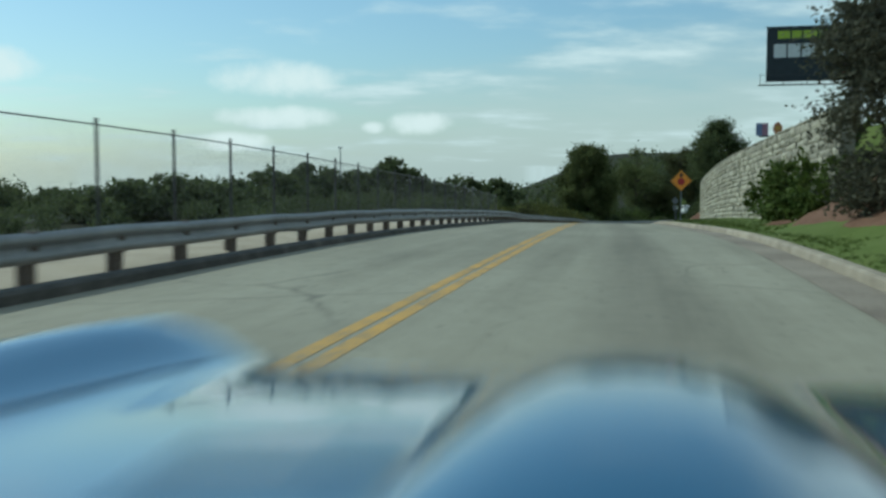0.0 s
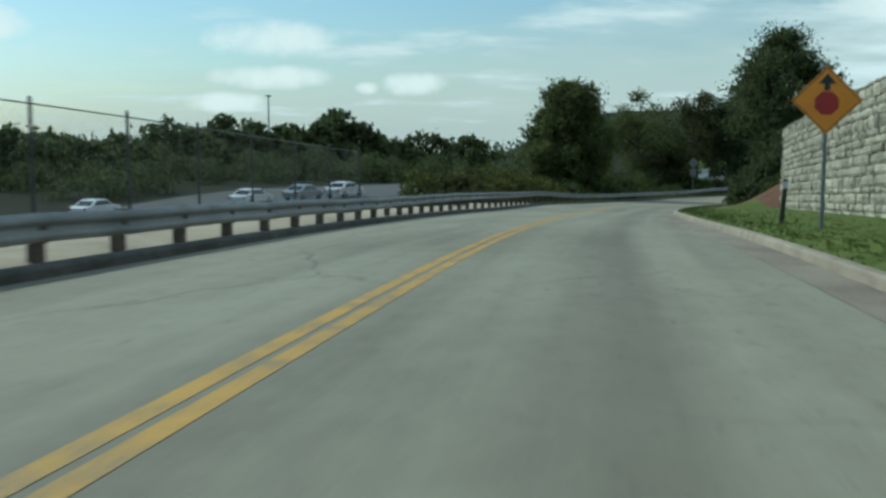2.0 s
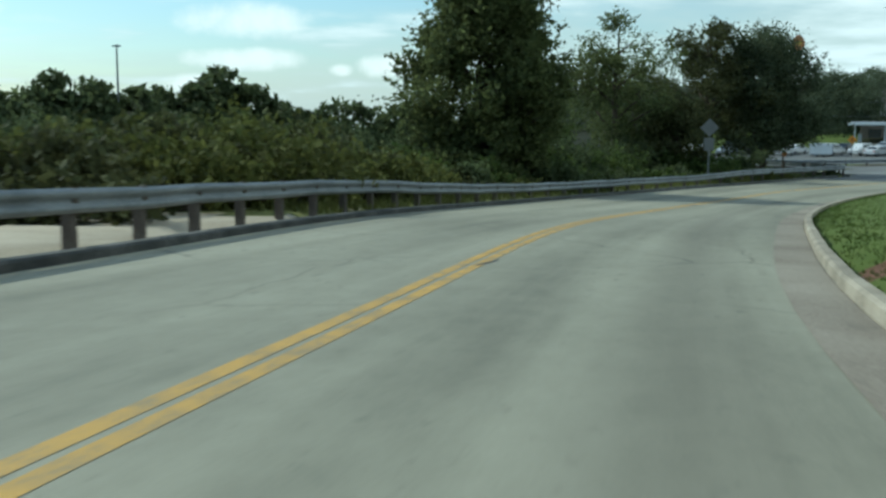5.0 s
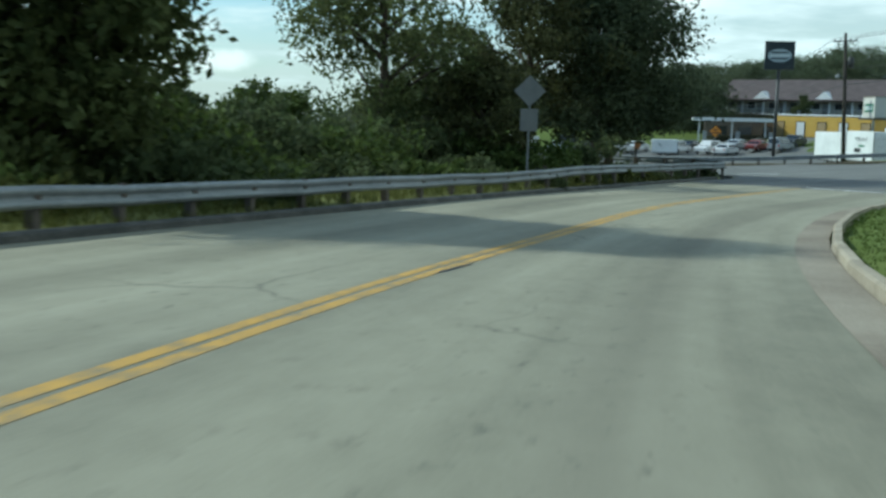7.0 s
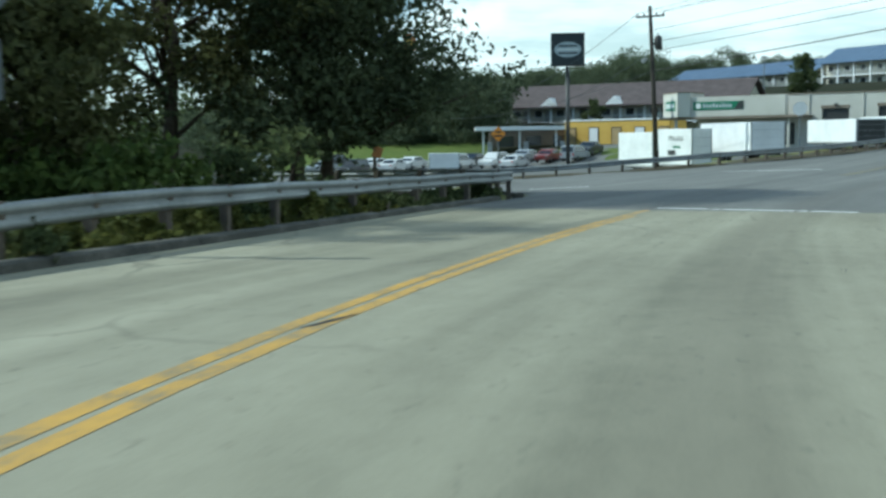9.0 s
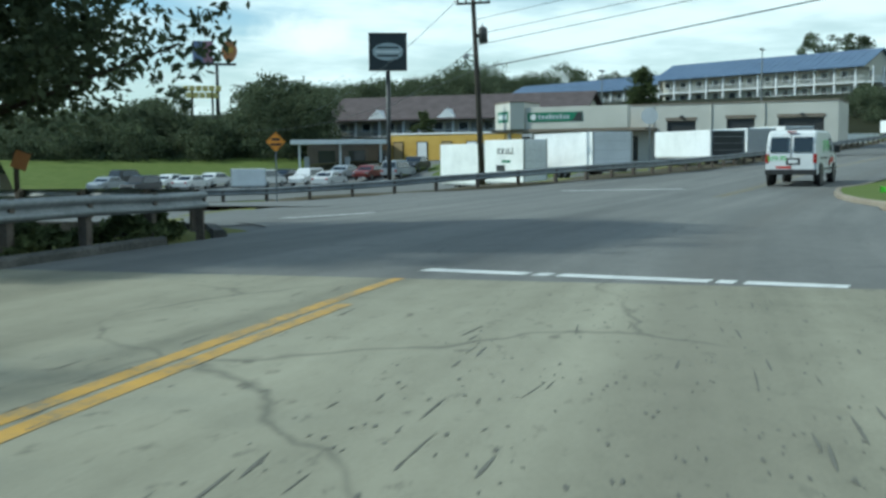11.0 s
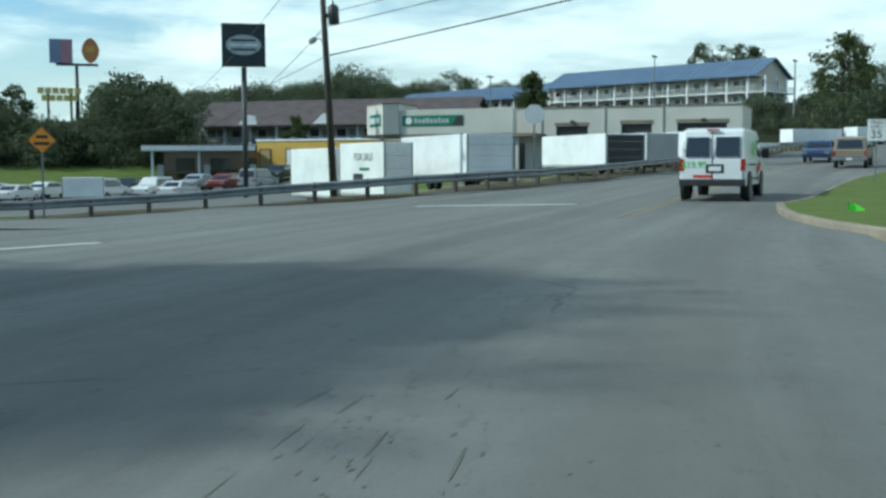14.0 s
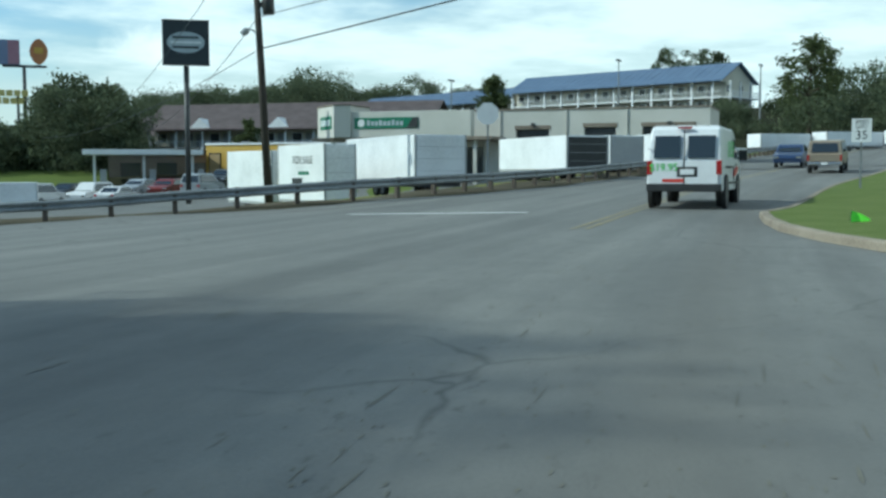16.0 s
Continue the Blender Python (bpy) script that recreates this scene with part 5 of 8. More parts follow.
def build_wall():
    """A retaining wall of split blocks, with a cap."""
    base = thing("retaining_wall", "pale grey retaining wall of rough split stone blocks", "wall", kind="structure")
    rng = np.random.default_rng(4)
    st0, st1 = S_WALL0, S_WALL1
    H, foot = 3.15, 0.3
    # backing, with a rounded far end that turns into the bank
    n = 24
    vs, fs = [], []
    for k in range(n + 1):
        st = st0 + (st1 - st0) * k / n
        for o, z in ((WALL_OFF + 0.09, -0.5), (WALL_OFF + 0.09, H), (WALL_OFF + 0.5, H), (WALL_OFF + 0.5, -0.5)):
            vs.append(place(st, o, z + foot)[0])
    for k in range(n):
        for j in range(4):
            a = k * 4 + j; b = k * 4 + (j + 1) % 4
            fs.append((a, b, b + 4, a + 4))
    fs += [(3, 2, 1, 0), (n * 4, n * 4 + 1, n * 4 + 2, n * 4 + 3)]
    part("backing", (vs, fs), M["mortar"], base)
    # rough-faced stones of one metre square, to be scaled to their course
    protos = []
    for k in range(8):
        bm = bmesh.new()
        bmesh.ops.create_grid(bm, x_segments=4, y_segments=3, size=0.5)
        for v in bm.verts:
            edge = abs(v.co.x) > 0.49 or abs(v.co.y) > 0.49
            v.co = Vector((v.co.x * 0.97, (0.0 if edge else -0.012 - rng.uniform(0, 0.05)), v.co.y * 0.93 + 0.5))
        geo = take(bm)
        e = [(-0.485, 0, 0.035), (0.485, 0, 0.035), (0.485, 0, 0.965), (-0.485, 0, 0.965)]
        sides = (e + [(x, 0.1, z) for x, y, z in e], [(0, 4, 5, 1), (1, 5, 6, 2), (2, 6, 7, 3), (3, 7, 4, 0)])
        g = join(geo, sides)
        protos.append(mesh_of("stone_block", g[0], g[1], M["stone"]))
    # ledge courses of uneven height, stones of uneven length, some set proud
    courses, z = [], -0.15
    while z < H - 0.08:
        hc = min(rng.uniform(0.13, 0.3), H - z)
        courses.append((z, hc))
        z += hc
    rest_v, rest_f, count = [], [], 0
    bend = 1.6
    for z, hc in courses:
        st = st0 + rng.uniform(0, 0.3)
        while st < st1 + bend:
            w = rng.uniform(0.22, 0.85)
            mid = st + w / 2
            st += w
            if mid < st1:
                p, ang = place(mid, WALL_OFF + 0.02 + rng.uniform(-0.03, 0.045), foot + z)
                turn = 0.0
            else:
                # round the far end
                turn = min(1.0, (mid - st1) / bend) * 80
                q = radians(turn)
                p, ang = place(st1 + 1.1 * math.sin(q), WALL_OFF + 0.02 + 1.1 * (1 - math.cos(q)), foot + z)
            mm = Matrix.Translation(p) @ pose(0, 0, 0, 0, 0, ang - 90 - turn) @ Matrix.Diagonal((w, 1.0, hc, 1.0))
            me = protos[int(rng.integers(8))]
            # the far stretch, which the drive passes nearest, is built stone by stone
            if st1 - 10 < st and count < 300:
                o = new("stone_block", me); o.parent = base; o.matrix_basis = mm
                count += 1
            else:
                k = len(rest_v)
                rest_v += [mm @ v.co for v in me.vertices]
                rest_f += [tuple(i + k for i in f.vertices) for f in me.polygons]
    ob = part("stone_courses", (rest_v, rest_f), M["stone_joined"], base)
    tagged(ob, kind="stuff")
    # the end's own backing
    vs = []
    for k in range(7):
        q = radians(80 * k / 6)
        for dz in (-0.5, H):
            vs.append(place(st1 + 1.02 * math.sin(q), WALL_OFF + 0.1 + 1.02 * (1 - math.cos(q)), foot + dz)[0])
    for dz in (-0.5, H):
        vs.append(place(st1, WALL_OFF + 1.4, foot + dz)[0])
    part("end_backing", (vs, [(2 * k, 2 * k + 1, 2 * k + 3, 2 * k + 2) for k in range(7)] + [tuple(range(1, 16, 2))]), M["mortar"], base)


# ---------------------------------------------------------------- signs
def text_mesh(body, size, depth=0.002):
    cu = bpy.data.curves.new("lettering", "FONT")
    cu.body, cu.size, cu.extrude, cu.align_x, cu.align_y = body, size, depth, "CENTER", "CENTER"
    ob = bpy.data.objects.new("lettering", cu)
    scene.collection.objects.link(ob)
    dg = bpy.context.evaluated_depsgraph_get()
    me = bpy.data.meshes.new_from_object(ob.evaluated_get(dg))
    bpy.data.objects.remove(ob)
    bpy.data.curves.remove(cu)
    return me


def lettering(body, size, mat, parent, m, label=""):
    me = text_mesh(body, size)
    me.materials.clear(); me.materials.append(mat)
    o = new("lettering", me); o.parent = parent
    # text stands upright, read from -y
    o.matrix_basis = m @ pose(0, 0, 0, 90, 0, 0)
    return tagged(o, label)


def plate(outline, t=0.004):
    """A flat plate in x and z that faces -y."""
    return prism(outline, -t / 2, t / 2)


def ngon(n, r, rot=0.0, cx=0.0, cz=0.0):
    return [(cx + r * math.cos(rot + 2 * math.pi * k / n), cz + r * math.sin(rot + 2 * math.pi * k / n)) for k in range(n)]


def facing(x, y, z, to):
    """A pose whose -y side looks at a place."""
    a = math.degrees(math.atan2(to[1] - y, to[0] - x)) + 90
    return pose(x, y, z, 0, 0, a)


def channel_post(h, z0=-0.4):
    return join(box(-0.03, 0.003, z0, 0.03, 0.012, h), box(-0.035, 0.012, z0, -0.018, 0.04, h), box(0.018, 0.012, z0, 0.035, 0.04, h))


def diamond(name, label, m, half, centre, face_mat, arrow=False, bars=False):
    base = thing(name, label, "road sign", m)
    part("post", channel_post(centre + half * 0.8), M["galv"], base)
    d = half
    part("face", moved(plate([(0, -d), (d, 0), (0, d), (-d, 0)]), pose(0, -0.004, centre)), face_mat, base)
    part("back", moved(plate([(0, -d), (d, 0), (0, d), (-d, 0)], 0.002), pose(0, 0.0, centre)), M["sign_back"], base)
    if arrow:
        part("stop_symbol", moved(plate(ngon(8, d * 0.36, math.pi / 8), 0.003), pose(0, -0.009, centre - d * 0.08)), M["sign_red"], base, "dark red octagon symbol")
        a = d * 0.36
        part("arrow_symbol", moved(plate([(-0.05, a), (0.05, a), (0.05, a + 0.12), (0.15, a + 0.12), (0, a + 0.3), (-0.15, a + 0.12), (-0.05, a + 0.12)], 0.003), pose(0, -0.009, centre - d * 0.08)), M["sign_black"], base, "black arrow")
    if bars:
        for k, w in enumerate((0.52, 0.7)):
            part("text_bar", moved(plate([(-w / 2 * d / 0.65, -0.05), (w / 2 * d / 0.65, -0.05), (w / 2 * d / 0.65, 0.05), (-w / 2 * d / 0.65, 0.05)], 0.003), pose(0, -0.009, centre + 0.11 - 0.22 * k)), M["sign_black"], base)
    # border line
    o, i = d * 0.95, d * 0.92
    vs = [(0, -0.0085, centre - o), (o, -0.0085, centre), (0, -0.0085, centre + o), (-o, -0.0085, centre), (0, -0.0085, centre - i), (i, -0.0085, centre), (0, -0.0085, centre + i), (-i, -0.0085, centre)]
    part("border", (vs, [(k, (k + 1) % 4, (k + 1) % 4 + 4, k + 4) for k in range(4)]), M["sign_black"], base)
    return base


def build_signs():
    x, y = 12.7, 61.7
    g = land_at(x, y)
    diamond("stop_ahead_sign", "orange diamond stop-ahead sign on a steel post in the lawn", facing(x, y, g, (4.0, 20.0)), 0.6, 7.7 - g, M["sign_orange"], arrow=True)
    x, y = 13.3, 66.0
    part_base = thing("marker_post", "short dark delineator post in the lawn", "post", pose(x, y, land_at(x, y), 0, 4, 0))
    part("shaft", box(-0.05, -0.02, -0.2, 0.05, 0.02, 0.95, 0.008), M["dark_steel"], part_base)
    part("reflector", box(-0.04, -0.026, 0.75, 0.04, -0.021, 0.9), M["sign_white"], part_base)
    x, y = 55.3, 192.8
    g = land_at(x, y)
    diamond("warning_sign", "orange diamond warning sign with dark lettering beyond the guardrail", facing(x, y, g, (46.0, 155.0)), 0.44, 2.05 - g, M["sign_orange"], bars=True)
    # the backs of a diamond and a square plate on one post
    x, y = 30.3, 151.0
    g = land_at(x, y)
    base = thing("road_sign", "two bare aluminium sign backs on one post behind the guardrail", "road sign", facing(x, y, g, (26.0, 127.0)))
    c = 3.8 - g
    part("post", channel_post(c + 0.4), M["galv"], base)
    part("diamond_plate", moved(plate([(0, -0.54), (0.54, 0), (0, 0.54), (-0.54, 0)]), pose(0, -0.006, c)), M["sign_back"], base)
    part("square_plate", moved(plate([(-0.3, -0.38), (0.3, -0.38), (0.3, 0.38), (-0.3, 0.38)]), pose(0, -0.006, c - 0.98)), M["sign_back"], base)
    # speed limit
    x, y = 82.4, 180.3
    g = land_at(x, y)
    m = facing(x, y, g, (47.0, 157.0))
    base = thing("speed_limit_sign", "white speed limit sign on a steel post in the lawn", "road sign", m)
    c = 2.45 - g
    part("post", channel_post(c + 0.3), M["galv"], base)
    part("face", moved(plate([(-0.32, -0.4), (0.32, -0.4), (0.32, 0.4), (-0.32, 0.4)]), pose(0, -0.006, c)), M["sign_white"], base)
    lettering("SPEED", 0.17, M["sign_black"], base, pose(0, -0.012, c + 0.28))
    lettering("LIMIT", 0.17, M["sign_black"], base, pose(0, -0.012, c + 0.12))
    lettering("35", 0.42, M["sign_black"], base, pose(0, -0.012, c - 0.17))
    # back of a stop sign by the shop
    x, y = 76.5, 193.3
    g = land_at(x, y)
    base = thing("stop_sign", "pale back of an octagonal stop sign on a post", "road sign", facing(x, y, g, (47.0, 157.0)))
    c = 3.4 - g
    part("post", channel_post(c + 0.42), M["galv"], base)
    part("octagon_plate", moved(plate(ngon(8, 0.47, math.pi / 8)), pose(0, -0.006, c)), M["sign_white"], base)
    # roadworks sign on the verge of the side road
    x, y = 42.3, 173.9
    g = land_at(x, y)
    base = thing("roadworks_sign", "small orange roadworks sign on a dark post", "road sign", facing(x, y, g, (38.0, 146.0)))
    part("post", box(-0.06, 0.0, -0.3, 0.06, 0.1, 1.6 - g), M["post_wood"], base)
    part("face", moved(plate([(-0.17, -0.2), (0.17, -0.2), (0.17, 0.2), (-0.17, 0.2)]), pose(0.1, -0.01, 1.4 - g, 0, 20, 0)), M["panel_red"], base)
    # survey flag in the lawn
    x, y = 66.4, 170.2
    g = land_at(x, y) + 0.15
    base = thing("survey_flag", "neon green marker flag lying in the lawn", "flag", pose(x, y, g, 0, 0, -35))
    part("stem", tube([(0, 0, -0.1), (0.05, 0, 0.22)], 0.006, 5), M["dark_steel"], base)
    vs = [(0.04 + 0.11 * i, 0.03 * math.sin(i * 1.7), 0.22 - 0.05 * i + (0.0 if j else -0.2) + 0.02 * math.sin(i)) for i in range(4) for j in (0, 1)]
    part("cloth", (vs, [(2 * k, 2 * k + 2, 2 * k + 3, 2 * k + 1) for k in range(3)]), M["neon"], base)


def build_tall_signs():
    # billboard over the terrace
    x, y = 33.5, 92.0
    g = land_at(x, y)
    m = facing(x, y, g, (8.0, 0.0))
    base = thing("billboard", "dark billboard with yellow and white lettering on a steel column", "billboard", m)
    z0 = 15.9 - g
    W, Hh = 14.6, 4.5
    part("column", tube([(0, 0.5, -0.5), (0, 0.5, z0)], 0.42, 16), M["dark_steel"], base, smooth=True)
    part("panel", box(-W / 2, -0.12, z0, W / 2, 0.12, z0 + Hh, 0.02), M["sign_navy"], base)
    part("border", join(box(-W / 2 - 0.08, -0.16, z0 - 0.08, W / 2 + 0.08, 0.16, z0), box(-W / 2 - 0.08, -0.16, z0 + Hh, W / 2 + 0.08, 0.16, z0 + Hh + 0.08)), M["dark_steel"], base)
    part("catwalk", join(box(-W / 2 - 0.6, -1.3, z0 - 0.45, W / 2 + 0.6, -0.3, z0 - 0.4), *[box(-W / 2 + k * 1.46 - 0.03, -1.25, z0 - 0.45, -W / 2 + k * 1.46 + 0.03, 0.1, z0 - 0.3) for k in range(11)]), M["dark_steel"], base)
    for k in range(9):
        part("rail_post", box(-W / 2 - 0.5 + k * 1.9, -1.29, z0 - 0.4, -W / 2 - 0.45 + k * 1.9, -1.25, z0 + 0.4), M["dark_steel"], base)
    part("handrail", box(-W / 2 - 0.6, -1.3, z0 + 0.38, W / 2 + 0.6, -1.26, z0 + 0.42), M["dark_steel"], base)
    bx = -W / 2 + 0.9
    for k, w in enumerate((1.0, 0.8, 1.1, 0.9, 1.2, 0.9, 1.0, 0.8)):
        part("headline_bar", box(bx, -0.135, z0 + 3.55, bx + w, -0.125, z0 + 4.2), M["headline"], base, "yellow-green lettering bar")
        bx += w + 0.14
    bx = -W / 2 + 0.6
    for k, w in enumerate((1.15, 1.15, 1.15, 0.5, 1.15, 1.15, 1.15, 0.5, 1.15, 1.15, 1.15)):
        part("number_bar", box(bx, -0.135, z0 + 1.95 + (0.55 if w < 1 else 0), bx + w - 0.14, -0.125, z0 + 3.1 - (0.4 if w < 1 else 0)), M["sign_white"], base, "white lettering bar")
        bx += w
    part("red_band", box(-1.2, -0.135, z0 + 0.4, W / 2 - 0.4, -0.125, z0 + 1.3), M["sign_red"], base)
    # dark square sign with a pale ring
    x, y = 81.0, 234.7
    g = land_at(x, y)
    base = thing("pole_sign", "square dark blue pole sign with a pale striped oval", "shop sign", facing(x, y, g, (46.0, 155.0)))
    c = 10.52 - g
    part("pole", join(tube([(0, 0.3, -0.5), (0, 0.3, c - 1.7)], 0.2, 12)), M["dark_steel"], base, smooth=True)
    part("cabinet", box(-1.68, 0, c - 1.62, 1.68, 0.6, c + 1.62, 0.05), M["sign_navy"], base)
    for z in (c + 1.54, c - 1.65):
        part("edge_strip", box(-1.7, -0.03, z, 1.7, 0.62, z + 0.11), M["dark_steel"], base)
    outer = [(1.36 * math.cos(a), 0.78 * math.sin(a)) for a in np.linspace(0, 2 * math.pi, 28, endpoint=False)]
    part("oval", moved(plate(outer, 0.01), pose(0, -0.012, c)), M["oval_grey"], base, "pale grey oval")
    for k, (z, w) in enumerate(((0.36, 0.95), (0.0, 1.12), (-0.36, 0.95))):
        part("stripe", box(-w, -0.026, c + z - 0.08, w, -0.018, c + z + 0.08), M["sign_navy"] if k != 1 else M["sign_white"], base)
    # twin motel signs far off
    x, y = 99.1, 342.4
    g = land_at(x, y)
    base = thing("twin_sign", "blue square and red rounded sign panels on one tall pole", "shop sign", facing(x, y, g, (46.0, 155.0)))
    c = 20.6 - g
    part("pole", tube([(-0.9, 0.4, -0.5), (-0.9, 0.4, c - 2.6)], [0.4, 0.28], 10), M["dark_steel"], base, smooth=True)
    part("crossbar", box(-4.2, 0.2, c - 2.6, 2.6, 0.6, c - 2.2), M["dark_steel"], base)
    part("blue_panel", box(-5.2, 0, c - 2.2, -1.5, 0.5, c + 1.8, 0.05), M["panel_blue"], base, "faded blue and red panel")
    part("red_half", box(-3.3, -0.03, c - 2.1, -1.6, -0.01, c + 1.7), M["faded_pink"], base)
    part("red_panel", moved(prism([(1.25 * math.cos(a) * (1 + 0.15 * math.cos(2 * a)), 2.1 * math.sin(a)) for a in np.linspace(0, 2 * math.pi, 20, endpoint=False)], 0, 0.5), pose(1.4, 0, c)), M["panel_red"], base, "red and yellow rounded panel")
    part("yellow_mark", box(0.7, -0.03, c - 0.3, 2.1, -0.01, c + 0.7), M["yellow_wall"], base)
    # letter blocks of a restaurant
    x, y = 94.4, 339.3
    g = land_at(x, y)
    base = thing("letter_sign", "row of yellow square letter boxes on two poles", "shop sign", facing(x, y, g, (46.0, 155.0)))
    c = 13.0 - g
    for k in range(6):
        part("letter_box", box(-3.4 + k * 1.15, 0, c, -3.4 + k * 1.15 + 1.0, 0.4, c + 1.0, 0.04), M["letter_yellow"], base)
    for k in range(5):
        part("letter_box", box(-2.8 + k * 1.15, 0, c - 1.2, -2.8 + k * 1.15 + 1.0, 0.4, c - 0.2, 0.04), M["letter_yellow"], base)
    for k in (-1.8, 1.8):
        part("pole", tube([(k, 0.5, -0.5), (k, 0.5, c + 0.8)], 0.2, 8), M["dark_steel"], base)


def build_poles():
    x, y = 69.95, 199.75
    g = land_at(x, y)
    m = facing(x, y, g, (47.0, 157.0)) @ pose(0, 0, 0, 0, -2.6, 0)
    base = thing("utility_pole", "dark wooden utility pole with transformer and street lamp", "utility pole", m)
    H = 11.5
    part("pole", tube([(0, 0, -0.6), (0.02, 0, H / 2), (0, 0, H)], [0.19, 0.16, 0.12], 10), M["pole_wood"], base, smooth=True)
    part("crossarm", box(-0.95, -0.16, H - 0.75, 0.95, -0.05, H - 0.63, 0.01), M["pole_wood"], base)
    for k in (-0.85, -0.4, 0.4, 0.85):
        part("insulator", tube([(k, -0.1, H - 0.63), (k, -0.1, H - 0.55), (k, -0.1, H - 0.45)], [0.03, 0.06, 0.035], 8), M["dark_steel"], base)
    can = part("transformer", tube([(0.45, -0.05, H - 2.9), (0.45, -0.05, H - 2.85), (0.45, -0.05, H - 2.1), (0.45, -0.05, H - 2.0)], [0.2, 0.26, 0.26, 0.14], 14), M["dark_steel"], base, "grey transformer can", smooth=True)
    part("bushing", tube([(0.45, -0.05, H - 2.0), (0.45, -0.05, H - 1.8)], [0.05, 0.02], 8), M["dark_steel"], can)
    part("bracket", box(0.05, -0.1, H - 2.6, 0.3, 0.0, H - 2.4), M["dark_steel"], base)
    part("lamp_arm", tube([(0, 0, H - 3.75), (-0.25, -0.1, H - 3.5), (-0.42, -0.15, H - 3.5)], 0.03, 6), M["galv"], base)
    part("lamp_head", tube([(-0.38, -0.15, H - 3.48), (-0.5, -0.17, H - 3.55), (-0.68, -0.2, H - 3.68)], [0.06, 0.15, 0.12], 8), M["galv"], base)
    # a slim pole far across the motorway, and lamp standards by the hotel
    x, y = -24.4, 221.8
    g = land_at(x, y)
    base = thing("mast", "slender grey mast beyond the motorway", "mast", pose(x, y, g))
    part("shaft", tube([(0, 0, -0.5), (0, 0, 12.6 - g)], [0.22, 0.1], 8), M["galv"], base)
    part("head", box(-0.5, -0.12, 12.3 - g, 0.5, 0.12, 12.5 - g, 0.03), M["galv"], base)
    for x, y, h in ((*polar(45.3, 170), 1.2 + 170 * 0.0972), (*polar(36.7, 170), 1.2 + 170 * 0.0806), (*polar(52.3, 160), 1.2 + 160 * 0.09)):
        g = land_at(x, y)
        base = thing("lamp_standard", "tall twin-headed car park lamp", "street lamp", pose(x, y, g, 0, 0, 30), "car park lamps")
        part("shaft", tube([(0, 0, -0.3), (0, 0, h - g)], [0.14, 0.08], 8), M["galv"], base)
        for s in (-1, 1):
            part("lamp_head", box(s * 0.15, -0.2, h - g - 0.1, s * 0.95, 0.2, h - g + 0.12, 0.03), M["galv"], base)

    def wire(a, b, sag, r=0.018):
        pts = [Vector(a).lerp(Vector(b), k / 16) - Vector((0, 0, sag * 4 * (k / 16) * (1 - k / 16))) for k in range(17)]
        ob = part("overhead_wire", tube(pts, r, 5), M["sign_black"])
        tagged(ob, "thin black overhead wire from the utility pole", "wire", "overhead wires")
    for dz, off, end, sag, r in ((-0.45, -0.85, (73.0, 112.0, 14.4), 0.5, 0.014), (-0.45, 0.4, (75.0, 112.0, 14.4), 0.5, 0.014), (-0.45, 0.85, (76.5, 112.0, 13.9), 0.5, 0.014),
                                 (-1.6, 0.1, (77.5, 112.0, 13.0), 0.5, 0.014), (-2.4, 0.1, (78.0, 112.0, 12.3), 0.5, 0.016), (-3.0, 0.0, (77.0, 112.0, 11.9), 0.5, 0.018), (-4.3, 0.0, (76.0, 112.0, 11.2), 0.4, 0.03)):
        wire(m @ Vector((off, -0.1, H + dz)), end, sag, r)
    for dz, off, end in ((-0.45, -0.85, (84.0, 262.0, 6.2)), (-3.0, 0.0, (88.0, 262.0, 5.0)), (-4.3, 0.0, (80.0, 268.0, 4.4))):
        wire(m @ Vector((off, -0.1, H + dz)), end, 1.0, 0.018)


# ---------------------------------------------------------------- vehicles
def shell(profile, half, belt, tumble, bev=0.05):
    """A vehicle's body from its side view: above the belt the sides lean in."""
    def hw(x, z, s):
        t = max(0.0, z - belt)
        nose = 0.06 * max(0.0, abs(x) - max(p[0] for p in profile) * 0.82)
        return s * (half - tumble * t - nose * 1.5)
    n = len(profile)
    bm = bmesh.new()
    L = [bm.verts.new((x, hw(x, z, 1), z)) for x, z in profile]
    R = [bm.verts.new((x, hw(x, z, -1), z)) for x, z in profile]
    bm.faces.new(L[::-1]); bm.faces.new(R)
    for k in range(n):
        bm.faces.new((L[k], L[(k + 1) % n], R[(k + 1) % n], R[k]))
    bmesh.ops.recalc_face_normals(bm, faces=bm.faces[:])
    if bev:
        long = [e for e in bm.edges if (abs(e.verts[0].co.y + e.verts[1].co.y) > half * 0.8)]
        bmesh.ops.bevel(bm, geom=long, offset=bev, segments=3, affect="EDGES", profile=0.5)
    return take(bm)


def side_pane(pts, half, belt, tumble, s, out=0.006):
    vs = [(x, s * (half - tumble * max(0.0, z - belt) + out), z) for x, z in pts]
    vs += [(x, y - s * 0.02, z) for x, y, z in vs]
    n = len(pts)
    return vs, [tuple(range(n)), tuple(range(2 * n - 1, n - 1, -1))] + [(k, (k + 1) % n, (k + 1) % n + n, k + n) for k in range(n)]


